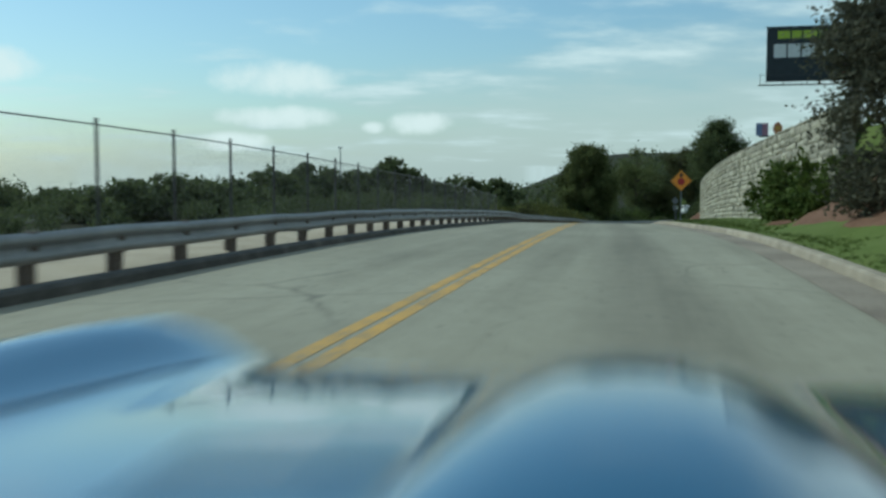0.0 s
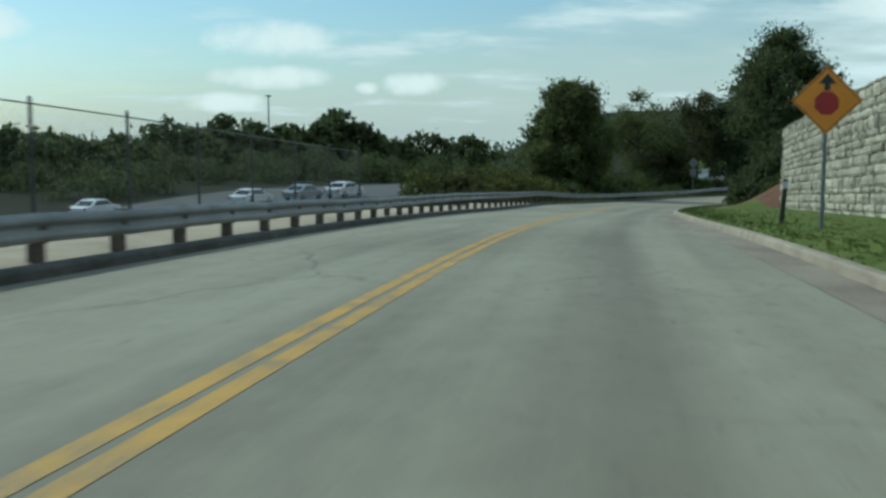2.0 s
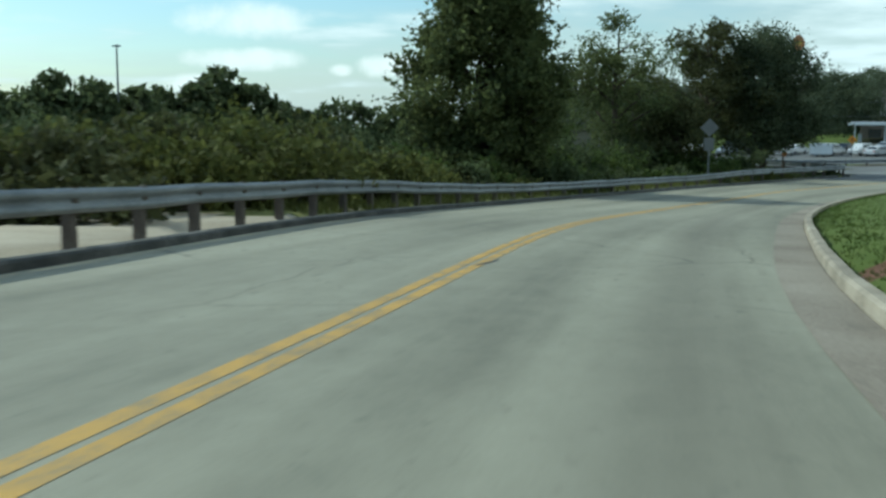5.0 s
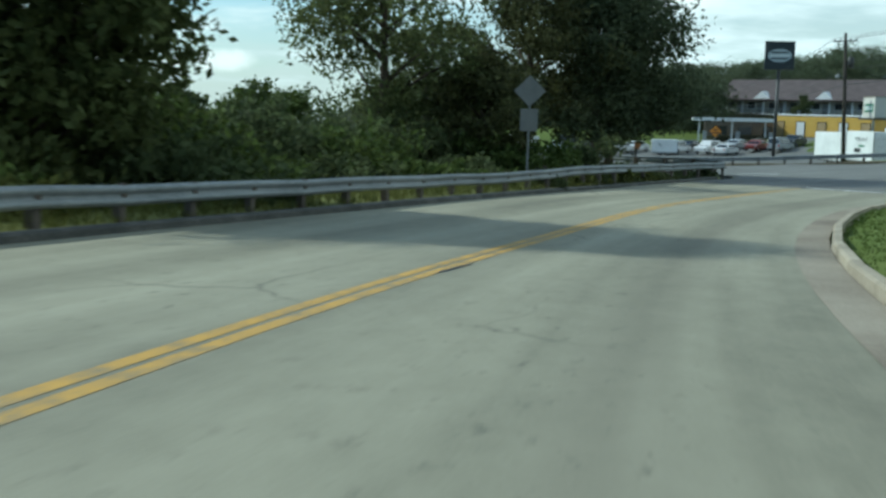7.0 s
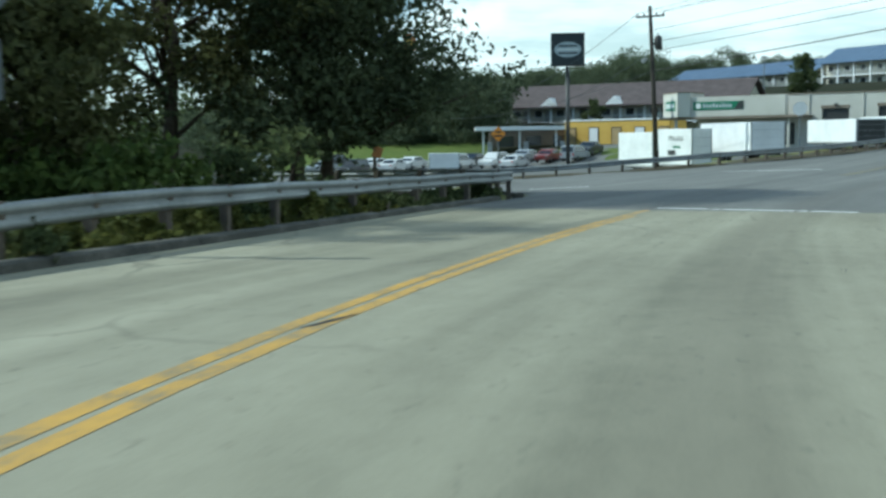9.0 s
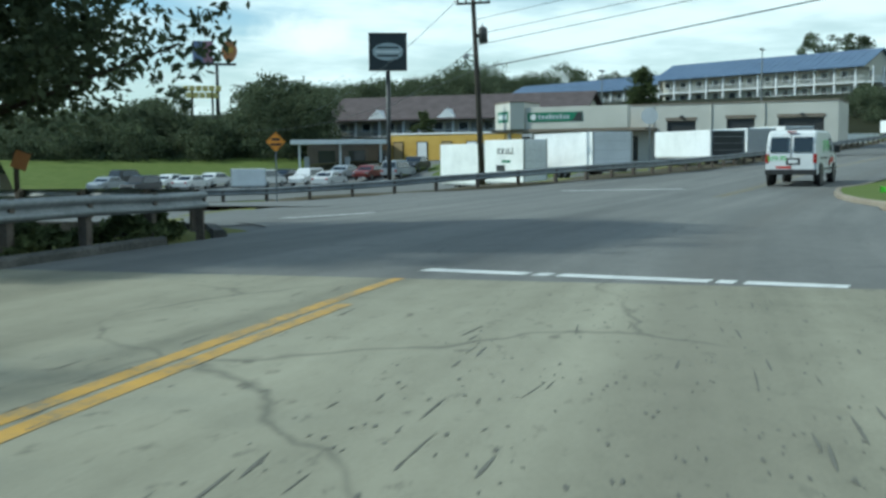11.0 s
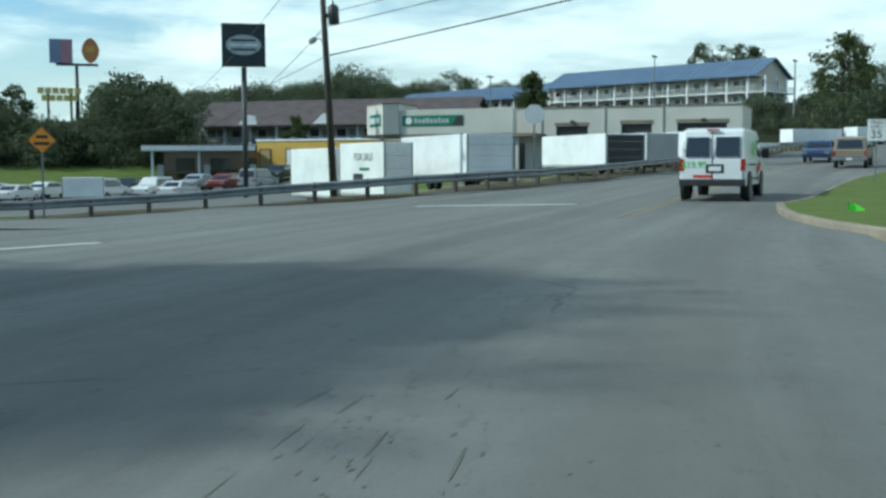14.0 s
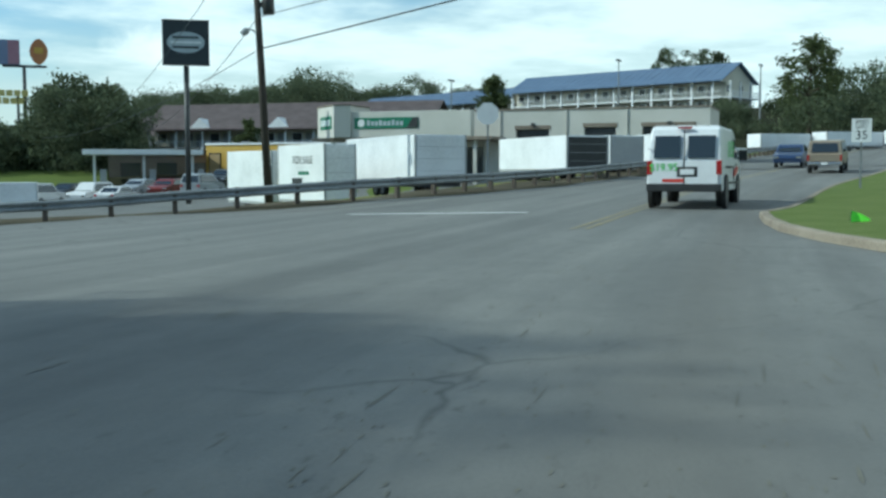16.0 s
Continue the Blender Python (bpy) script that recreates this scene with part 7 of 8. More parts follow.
def build_vehicles():
    # the van as it pulls away from the junction
    x, y = 72.9, 179.3
    z = float(along(x, y)[2][0])
    van(pose(x, y, z, 0, 0, head(0.83, 0.56)))
    x, y = 101.5, 194.6
    z = float(along(x, y)[2][0])
    pickup(pose(x, y, z, 0, -2.5, head(0.87, 0.5)))
    x, y = 107.0, 201.0
    car(pose(x, y, float(along(x, y)[2][0]), 0, 2.5, head(-0.87, -0.5)), "dark blue saloon coming down the road", M["car_blue"])
    # the blue car at the head of the ramp, where the drive begins
    sports_car(pose(0.0, 0.0, float(along(0.0, 0.0)[2][0]) - 0.01, -2.6, 0, -8.99))
    # cars on the motorway, beyond the ramp
    for k, (st, off, lab, mat) in enumerate(((216.7, -45.4, "white saloon on the motorway", "car_white"), (224.7, -37.2, "white saloon on the motorway", "car_white"),
                                             (228.4, -34.9, "silver saloon on the motorway", "car_silver"), (231.5, -33.0, "white saloon on the motorway", "car_white"), (200.0, -42.0, "dark saloon on the motorway", "car_black"))):
        p, ang = place(st, off)
        car(pose(p.x, p.y, land_at(p.x, p.y) + 0.04, 0, 0, ang + 90), lab, M[mat], False, "motorway cars")
    # the car park beyond the far rail: bearing and distance from the junction
    spots = []
    for az, d, c, suv in ((16.6, 93, "car_white", 1), (17.8, 99, "car_black", 0), (18.9, 92, "car_white", 1), (20.2, 90, "car_white", 0), (21.2, 97, "car_silver", 0), (22.6, 93, "car_red", 0), (24.3, 90, "car_silver", 1), (25.4, 94, "car_black", 0),
                          (13.6, 97, "car_white", 0), (12.3, 94, "car_white", 0), (11.2, 98, "car_white", 0), (9.4, 92, "car_black", 1), (9.2, 106, "car_black", 1), (7.8, 99, "car_silver", 0)):
        spots.append((*polar(az, d), c, suv))
    names = {"car_white": "white", "car_silver": "silver", "car_red": "dark red", "car_black": "black"}
    for k, (x, y, c, suv) in enumerate(spots):
        car(pose(x, y, land_at(x, y) + 0.03, 0, 0, (head(0.75, 0.66) + (180 if k % 3 else 0) + 6 * math.sin(k * 3.1))), names[c] + (" van-like car" if suv else " saloon") + " parked beyond the guardrail", M[c], bool(suv), "parked cars")
    # rental trailers and boxes along the rail
    # each stands with one end to the road: its near left corner, bearing of its long side, length, width and top
    for cx, cy, way, L, W, top, lab, kw in (
            (72.3, 204.2, 87.0, 5.4, 1.9, 2.06, "short white box trailer parked by the guardrail", dict()),
            (72.0, 198.7, 85.4, 5.0, 1.5, 2.25, "white box trailer with dark sale lettering", dict(sign=True)),
            (74.9, 196.2, 78.5, 8.6, 2.4, 2.62, "long white box truck body with a roll-up end door", dict()),
            # black end door stands in for the shade inside the open box
            (84.4, 197.2, 75.8, 7.7, 2.3, 2.78, "white box trailer, black end panel for the shade inside", dict(end="plastic_black")),
            # grey end doors put the shade on that face into the colour
            (90.9, 200.8, 80.0, 4.4, 2.2, 3.0, "white box trailer beside the shop, its shaded end painted grey", dict(end="box_grey")),
            (96.2, 202.6, 78.0, 4.4, 2.3, 3.2, "white box trailer by the shop, end greyed as in shade", dict(end="box_grey"))):
        c, q = math.cos(radians(way)), math.sin(radians(way))
        x, y = cx + c * L / 2 + q * W / 2, cy + q * L / 2 - c * W / 2
        g = land_at(x, y) + 0.03
        lift = min(0.8, max(0.35, (top - g) * 0.24))
        box_trailer(pose(x, y, g, 0, 0, way + 180), lab, L, W, top - g - lift, lift, **kw)
    for az, d, L in ((50.3, 110, 5.0), (53.2, 112, 5.5), (56.4, 114, 6.5), (59.5, 116, 6.0)):
        x, y = 47 + math.sin(radians(az)) * d, 157 + math.cos(radians(az)) * d
        box_trailer(pose(x, y, land_at(x, y) + 0.02, 0, 0, head(0.86, -0.3)), "white box trailer parked up the road", L, 2.3, 1.3, 0.35, group="trailers up the road")
    # small box truck among the cars
    x, y = 71.2, 244.6
    box_trailer(pose(x, y, land_at(x, y) + 0.02, 0, 0, head(0.9, -0.3)), "small white box truck with green stripe in the car park", 3.2, 1.9, 1.55, 0.4, group="")
    x, y = 44.6, 211.0
    box_trailer(pose(x, y, land_at(x, y) + 0.02, 0, 0, head(0.05, -1.0)), "white box truck body standing in the side road", 4.2, 2.0, 2.2, 0.6, group="")


# ---------------------------------------------------------------- buildings
def frame_of(a, b):
    """A building's own axes: x along its front from a to b, -y towards the road; and its length."""
    ax, ay = a
    bx, by = b
    return pose(ax, ay, 0, 0, 0, math.degrees(math.atan2(by - ay, bx - ax))), math.hypot(bx - ax, by - ay)


def build_shop():
    m, L = frame_of((93.6, 230.6), (108.6, 208.9))
    base = thing("rental_shop", "long beige single-storey shop with green sign boards and garage doors", "shop", m)
    g = -0.6
    H = 5.5
    # walls with openings cut through: build the front from piers
    D = 7.0
    doors = [(12.4, 14.9, 4.1), (17.5, 19.8, 4.2), (21.7, 25.3, 4.2)]
    wins = [(1.5, 9.5, 0.7, 2.6)]
    edges = [0.0]
    geo = []
    x = 0.0
    for x0, x1, top in doors:
        geo.append(box(x, 0, g - 0.6, x0, 0.3, H))
        geo.append(box(x0, 0, top, x1, 0.3, H))
        x = x1
    geo.append(box(x, 0, g - 0.6, L, 0.3, H))
    for g_ in geo:
        part("front_wall", g_, M["stucco"], base)
    part("side_wall", box(L - 0.3, 0.303, g - 0.6, L, D, H), M["stucco"], base)
    part("side_wall", box(0, 0.303, g - 0.6, 0.3, D, H), M["stucco"], base)
    part("rear_wall", box(0.303, D - 0.3, g - 0.6, L - 0.303, D, H), M["stucco"], base)
    part("roof", box(0.303, 0.303, H - 0.4, L - 0.303, D - 0.303, H - 0.25), M["stucco_dark"], base)
    part("floor_slab", box(0.303, 0.303, g - 0.6, L - 0.303, D - 0.303, g - 0.45), M["stucco_dark"], base)
    part("coping", join(box(-0.06, -0.06, H, L + 0.06, 0.36, H + 0.12, 0.01), box(L - 0.36, 0.365, H, L + 0.06, D, H + 0.12, 0.01)), M["stucco_dark"], base, "dark roof edge")
    for x0, x1, top in doors:
        # no door here: a black panel paints the shade inside the bay
        d = part("bay_shade_panel", box(x0 + 0.05, 0.2, g - 0.5, x1 - 0.05, 0.26, top - 0.02), M["plastic_black"], base, "black panel for the shade inside the open garage bay")
        part("lintel_shadow_box", box(x0 - 0.1, -0.05, top + 0.02, x1 + 0.1, -0.004, top + 0.3, 0.01), M["stucco_dark"], d)
    for k, x in enumerate((11.2, 16.2, 20.6)):
        part("downpipe", tube([(x, -0.06, g), (x, -0.06, H - 0.05)], 0.05, 8), M["stucco"], base)
    for x in (13.7, 23.6):
        part("wall_lamp", box(x - 0.15, -0.2, H - 1.15, x + 0.15, -0.003, H - 0.95, 0.02), M["dark_steel"], base)
    # shop front under a flat canopy
    part("canopy", box(-2.6, -3.6, 3.3, 11.6, -0.004, 3.55, 0.03), M["stucco_dark"], base, "flat dark canopy")
    part("canopy_fascia", box(0.7, -3.5, 3.56, 10.0, -2.6, H - 0.05, 0.03), M["stucco"], base, "raised beige sign band")
    for x in (-1.0, 4.6, 10.2):
        part("canopy_post", box(x - 0.12, -3.2, g - 0.5, x + 0.12, -2.96, 3.3, 0.01), M["stucco"], base)
    sb = part("sign_board", box(0.95, -3.56, 4.2, 6.0, -3.505, 5.0, 0.01), M["sign_green"], base, "green sign board with pale lettering bars")
    part("sign_disc", moved(plate(ngon(16, 0.28), 0.02), pose(1.5, -3.58, 4.6)), M["sign_white"], sb)
    for k in range(9):
        part("letter_bar", box(1.95 + k * 0.33, -3.575, 4.4, 1.95 + k * 0.33 + 0.24, -3.565, 4.72 + 0.1 * (k % 3 == 0)), M["oval_grey"], sb)
    part("corner_flash", ([(5.1, -3.57, 4.22), (5.97, -3.57, 4.22), (5.97, -3.57, 4.98), (5.6, -3.57, 4.98), (5.1, -3.56, 4.22), (5.97, -3.56, 4.22), (5.97, -3.56, 4.98), (5.6, -3.56, 4.98)], [(0, 1, 2, 3), (7, 6, 5, 4), (0, 4, 5, 1), (1, 5, 6, 2), (2, 6, 7, 3), (3, 7, 4, 0)]), M["sign_black"], sb)
    # corner tower with its own sign on the slanting face
    def upright(poly, z0, z1):
        n = len(poly)
        return [(x, y, z0) for x, y in poly] + [(x, y, z1) for x, y in poly], [tuple(range(n - 1, -1, -1)), tuple(range(n, 2 * n))] + [(k, (k + 1) % n, (k + 1) % n + n, k + n) for k in range(n)]
    part("tower", upright([(-0.4, -4.3), (0.69, -3.7), (0.69, -0.01), (-3.0, -0.01), (-3.2, -1.2)], 3.56, H + 0.4), M["stucco"], base, "beige sign tower")
    part("tower_coping", upright([(-0.4, -4.38), (0.75, -3.74), (0.75, -0.005), (-3.06, -0.005), (-3.27, -1.2)], H + 0.403, H + 0.5), M["stucco_dark"], base)
    face = Vector((-2.8, 3.1, 0)).normalized()
    out = Vector((-face.y, face.x, 0)) * -1
    if out.y > 0:
        out = -out

    def on_face(u0, u1, z0, z1, lift):
        p0, p1 = Vector((-0.4, -4.3, 0)) + face * u0, Vector((-0.4, -4.3, 0)) + face * u1
        q = [p0 + out * 0.004, p1 + out * 0.004, p1 + out * lift, p0 + out * lift]
        return upright([(v.x, v.y) for v in q], z0, z1)
    tb = part("tower_sign", on_face(0.5, 3.3, 4.2, 5.15, 0.05), M["sign_green"], base, "green sign board")
    for k in range(4):
        part("letter_bar", on_face(0.8 + k * 0.6, 1.25 + k * 0.6, 4.45, 4.9, 0.065), M["sign_white"], tb)
    for k in range(5):
        x0 = 0.6 + k * 1.9
        w = part("window", box(x0, -0.05, 0.8, x0 + 1.6, -0.004, 2.8), M["window"], base)
        part("window_frame", join(box(x0 - 0.06, -0.08, 0.74, x0, -0.003, 2.86), box(x0 + 1.6, -0.08, 0.74, x0 + 1.66, -0.003, 2.86), box(x0, -0.08, 2.8, x0 + 1.6, -0.003, 2.86), box(x0, -0.08, 0.74, x0 + 1.6, -0.003, 0.8)), M["plastic_black"], w)
    return base


def hotel_wing(base, x0, x1, z0, floors, depth, fh=2.65):
    """A wing with open galleries: slabs, columns, rails, doors and windows in bays."""
    top = z0 + floors * fh
    part("wall", box(x0, 1.6, z0, x1, depth, top), M["hotel_wall"], base)
    bay = 3.9
    n = int((x1 - x0) / bay)
    for f in range(floors):
        z = z0 + f * fh
        part("gallery_slab", box(x0 - 0.1, -0.1, z - 0.12, x1 + 0.1, 1.597, z + 0.06), M["white_wood"], base)
        part("gallery_rail", join(box(x0, -0.05, z + 0.98, x1, 0.03, z + 1.06), box(x0, -0.05, z + 0.14, x1, 0.03, z + 0.2), *[box(x0 + k * 0.5, -0.02, z + 0.2, x0 + k * 0.5 + 0.03, 0.01, z + 0.98) for k in range(int((x1 - x0) / 0.5))]), M["white_wood"], base)
        for k in range(n):
            bx = x0 + k * bay
            w = part("window", box(bx + 0.5, 1.55, z + 0.95, bx + 1.8, 1.597, z + 2.1), M["window"], base)
            part("frame", join(box(bx + 0.42, 1.52, z + 0.87, bx + 0.5, 1.596, z + 2.18), box(bx + 1.8, 1.52, z + 0.87, bx + 1.88, 1.596, z + 2.18), box(bx + 0.5, 1.52, z + 2.1, bx + 1.8, 1.596, z + 2.18)), M["white_wood"], w)
            part("door", box(bx + 2.3, 1.55, z + 0.06, bx + 3.2, 1.597, z + 2.1), M["door_grey"], base)
    for k in range(n + 1):
        bx = min(x0 + k * bay, x1 - 0.3)
        part("column", box(bx, -0.14, z0 - 1.0, bx + 0.3, 0.2, top), M["white_wood"], base)
    return top


def gable_roof(base, x0, x1, y0, y1, z, rise, mat, over=0.6, seam=0.0):
    yc = (y0 + y1) / 2
    vs = []
    for x in (x0 - over, x1 + over):
        vs += [(x, y0 - over, z), (x, yc, z + rise), (x, y1 + over, z), (x, y1 + over, z - 0.18), (x, yc, z + rise - 0.2), (x, y0 - over, z - 0.18)]
    fs = [(0, 6, 7, 1), (1, 7, 8, 2), (2, 8, 9, 3), (3, 9, 10, 4), (4, 10, 11, 5), (5, 11, 6, 0), (5, 4, 1, 0), (4, 3, 2, 1), (6, 7, 10, 11), (7, 8, 9, 10)]
    r = part("roof", (vs, fs), mat, base)
    if seam:
        n = int((x1 - x0) / seam)
        sl = math.hypot(yc - y0 + over, rise)
        for k in range(n):
            x = x0 + (k + 0.5) * seam
            g = [(x - 0.03, y0 - over, z + 0.005), (x + 0.03, y0 - over, z + 0.005), (x + 0.03, yc, z + rise + 0.005), (x - 0.03, yc, z + rise + 0.005)]
            g2 = [(a, b, c + 0.06) for a, b, c in g]
            part("roof_seam", (g + g2, [(4, 5, 6, 7), (0, 4, 7, 3), (1, 2, 6, 5), (0, 1, 5, 4)]), mat, r)
    for x, s in ((x0, -1), (x1, 1)):
        part("gable", ([(x, y0, z - 0.15), (x, y1, z - 0.15), (x, yc, z + rise - 0.25), (x - s * 0.2, y0, z - 0.15), (x - s * 0.2, y1, z - 0.15), (x - s * 0.2, yc, z + rise - 0.25)], [(0, 1, 2), (5, 4, 3), (0, 3, 4, 1), (1, 4, 5, 2), (2, 5, 3, 0)]), M["hotel_wall"], base)


def build_hotel():
    m, L = frame_of(polar(39.8, 213), polar(50.4, 188))
    base = thing("hotel", "three-storey cream hotel with open galleries and a blue roof", "hotel", m)
    z0 = 7.9
    top = hotel_wing(base, 0.0, L, z0, 3, 11.0)
    gable_roof(base, 0.0, L, -0.3, 11.3, top + 0.1, 3.3, M["blue_roof"], 0.7, 1.5)
    # open gallery round the near end
    for f in range(3):
        z = z0 + f * 2.65
        part("end_slab", box(L + 0.103, 0.2, z - 0.12, L + 1.6, 11.0, z + 0.06), M["white_wood"], base)
        part("end_rail", join(box(L + 1.5, 0.2, z + 0.98, L + 1.56, 11.0, z + 1.06), *[box(L + 1.5, 0.3 + k * 0.4, z + 0.06, L + 1.55, 0.35 + k * 0.4, z + 0.98) for k in range(26)]), M["white_wood"], base)
        for y in (1.9, 6.2):
            part("window", box(L + 0.004, y, z + 0.9, L + 0.05, y + 1.3, z + 2.1), M["window"], base)
    for y in (0.3, 3.8, 7.3, 10.7):
        part("column", box(L + 1.35, y, z0 - 2.0, L + 1.6, y + 0.25, top), M["white_wood"], base)
    m, L = frame_of(polar(31.6, 250), polar(39.5, 215))
    base = thing("hotel_annexe", "lower hotel wing with a long blue roof", "hotel", m)
    top = hotel_wing(base, 0.0, L, 6.6, 3, 11.0)
    gable_roof(base, 0.0, L, -0.3, 11.3, top + 0.1, 3.0, M["blue_roof"], 0.7, 1.5)


def build_motel():
    m, L = frame_of((102.0, 298.0), (126.0, 268.0))
    base = thing("motel", "two-storey motel with a dark brown shingle roof and white gables", "motel", m)
    top = hotel_wing(base, 0.0, L, 1.4, 2, 11.0, 2.5)
    gable_roof(base, 0.0, L, -0.3, 11.3, top + 0.1, 3.6, M["shingle"], 0.8)
    for k in range(3):
        x = 8.0 + k * 11.0
        vs = [(x - 1.8, -0.9, top - 0.1), (x + 1.8, -0.9, top - 0.1), (x, -0.9, top + 1.5), (x - 1.8, 2.5, top + 0.2), (x + 1.8, 2.5, top + 0.2), (x, 3.2, top + 1.5)]
        part("dormer", (vs, [(0, 1, 2), (0, 2, 5, 3), (1, 4, 5, 2)]), M["white_wood"], base, "white gabled dormer")
    m2, L2 = frame_of((98.0, 316.0), (113.0, 308.0))
    lodge = thing("lodge", "low brown-roofed lodge among the trees", "house", m2)
    part("wall", box(0, 0, 1.5, L2, 9, 6.2), M["stucco_dark"], lodge)
    gable_roof(lodge, 0, L2, 0, 9, 6.2, 3.0, M["shingle"], 0.6)
    for k in range(4):
        w = part("window", box(1.2 + k * 4.0, -0.05, 3.2, 2.6 + k * 4.0, -0.004, 4.6), M["window"], lodge)


def build_shed_and_canopy():
    m, L = frame_of((94.5, 262.2), (102.6, 250.1))
    base = thing("yellow_shed", "yellow storage building with doors and a flat roof", "shed", m)
    z = 0.4
    part("wall", box(0, 0, z - 1.8, L, 5.0, z + 3.3), M["yellow_wall"], base)
    part("roof", box(-0.1, -0.1, z + 3.3, L + 0.1, 5.1, z + 3.5, 0.03), M["white_wood"], base)
    for k in range(5):
        x = 0.4 + k * 3.2
        d = part("door", box(x, -0.06, z, x + 1.2, -0.004, z + 2.4), M["white_wood"] if k % 2 else M["door_tan"], base)
        part("door_frame", join(box(x - 0.08, -0.08, z, x, -0.003, z + 2.5), box(x + 1.2, -0.08, z, x + 1.28, -0.003, z + 2.5), box(x, -0.08, z + 2.4, x + 1.2, -0.003, z + 2.5)), M["plastic_black"], d)
    m, L = frame_of((81.6, 261.2), (92.0, 257.2))
    base = thing("forecourt_canopy", "flat white canopy on slim columns over a forecourt", "canopy", m)
    z = -0.25
    part("deck", box(0, 0, z + 2.9, L, 6.0, z + 3.4, 0.03), M["white_wood"], base)
    for x in (1.0, L / 2, L - 1.0):
        part("column", box(x - 0.12, 1.0, z - 1.8, x + 0.12, 1.24, z + 2.9), M["white_wood"], base)
        part("pump", box(x + 0.5, 1.0, z - 1.4, x + 1.1, 1.4, z + 1.5, 0.04), M["box_grey"], base)
    base = thing("service_hut", "low dark service building behind the forecourt", "building", m)
    part("wall", box(2.0, 8.0, z - 1.6, L + 6, 13.0, z + 3.0), M["stucco_dark"], base)
    part("roof", box(1.7, 7.7, z + 3.0, L + 6.3, 13.3, z + 3.25, 0.02), M["shingle"], base)
    for k in range(4):
        part("window", box(3.2 + k * 3.6, 7.95, z + 0.7, 5.2 + k * 3.6, 7.996, z + 2.2), M["window"], base)


def build_mulch():
    """A bed of brown mulch on the bank before the wall, above a strip of lawn."""
    vs, fs = [], []
    n, m = 40, 14
    for k in range(n + 1):
        st = S_WALL0 - 27 + 27.5 * k / n
        edge = 4.1 + 0.18 * math.sin(k * 0.9) + 0.1 * math.sin(k * 2.3)
        for j in range(m + 1):
            p, _ = place(st, edge + (11.5 - edge) * (j / m) ** 1.2)
            vs.append((p.x, p.y, land_at(p.x, p.y) + (0.1 if j else -0.05) + 0.03 * math.sin(k * 1.9 + j * 2.7)))
    for k in range(n):
        for j in range(m):
            a = k * (m + 1) + j
            fs.append((a, a + 1, a + m + 2, a + m + 1))
    tagged(part("mulch_bed", (vs, fs), M["mulch"], smooth=True), "bed of brown bark mulch on the bank", "flower bed", kind="structure")


def build_lots():
    """The car park beyond the rail and the motorway below the bank."""
    def sheet(name, pts_l, pts_r, mat, label, dz):
        vs, fs = [], []
        n = 24
        for k in range(n + 1):
            for j in range(9):
                a = Vector((*pts_l[0], 0)).lerp(Vector((*pts_l[1], 0)), k / n)
                b = Vector((*pts_r[0], 0)).lerp(Vector((*pts_r[1], 0)), k / n)
                q = a.lerp(b, j / 8)
                vs.append((q.x, q.y, land_at(q.x, q.y) + dz))
        for k in range(n):
            for j in range(8):
                a = k * 9 + j
                fs.append((a, a + 1, a + 10, a + 9))
        tagged(part(name, (vs, fs), mat, smooth=True), label, "road", kind="structure")
    sheet("car_park", ((36, 226), (112, 196.5)), ((60, 268), (140, 240)), M["asphalt_dark"], "grey asphalt car park beyond the guardrail", 0.03)
    rows = []
    vs, fs = [], []
    n = 60
    for k in range(n + 1):
        for o in (-30, -36, -42, -48):
            p, _ = place(60 + k * 3.6, o)
            vs.append((p.x, p.y, land_at(p.x, p.y) + 0.03))
    for k in range(n):
        for j in range(3):
            a = k * 4 + j
            fs.append((a, a + 1, a + 5, a + 4))
    tagged(part("motorway", (vs, fs), M["asphalt_far"], smooth=True), "pale motorway below the bank", "road", kind="structure")


def bush(x, y, w, h, seed, leaf, label, per=90, clumps=26, size=0.1, name="bush"):
    rng = np.random.default_rng(seed)
    base = thing(name, label, "bush", at_ground(x, y))
    cs, rs, st = [], [], []
    for k in range(clumps):
        a = rng.uniform(0, 6.283)
        r = w * math.sqrt(rng.uniform(0, 1))
        t = rng.uniform(0.1, 1)
        z = h * t * math.sqrt(max(0.1, 1 - (r / w) ** 2 * 0.75))
        cs.append((r * math.cos(a), r * math.sin(a), z))
        rs.append(rng.uniform(0.2, 0.4) * min(w, h))
        if k % 3 == 0:
            st.append(tube([(cs[-1][0] * 0.2, cs[-1][1] * 0.2, -0.1), cs[-1]], [0.03, 0.01], 4))
    part("stems", join(*st), M["bark"], base)
    part("foliage", leaf_cloud(rng, cs, rs, per, size), M[leaf], base)
    return base


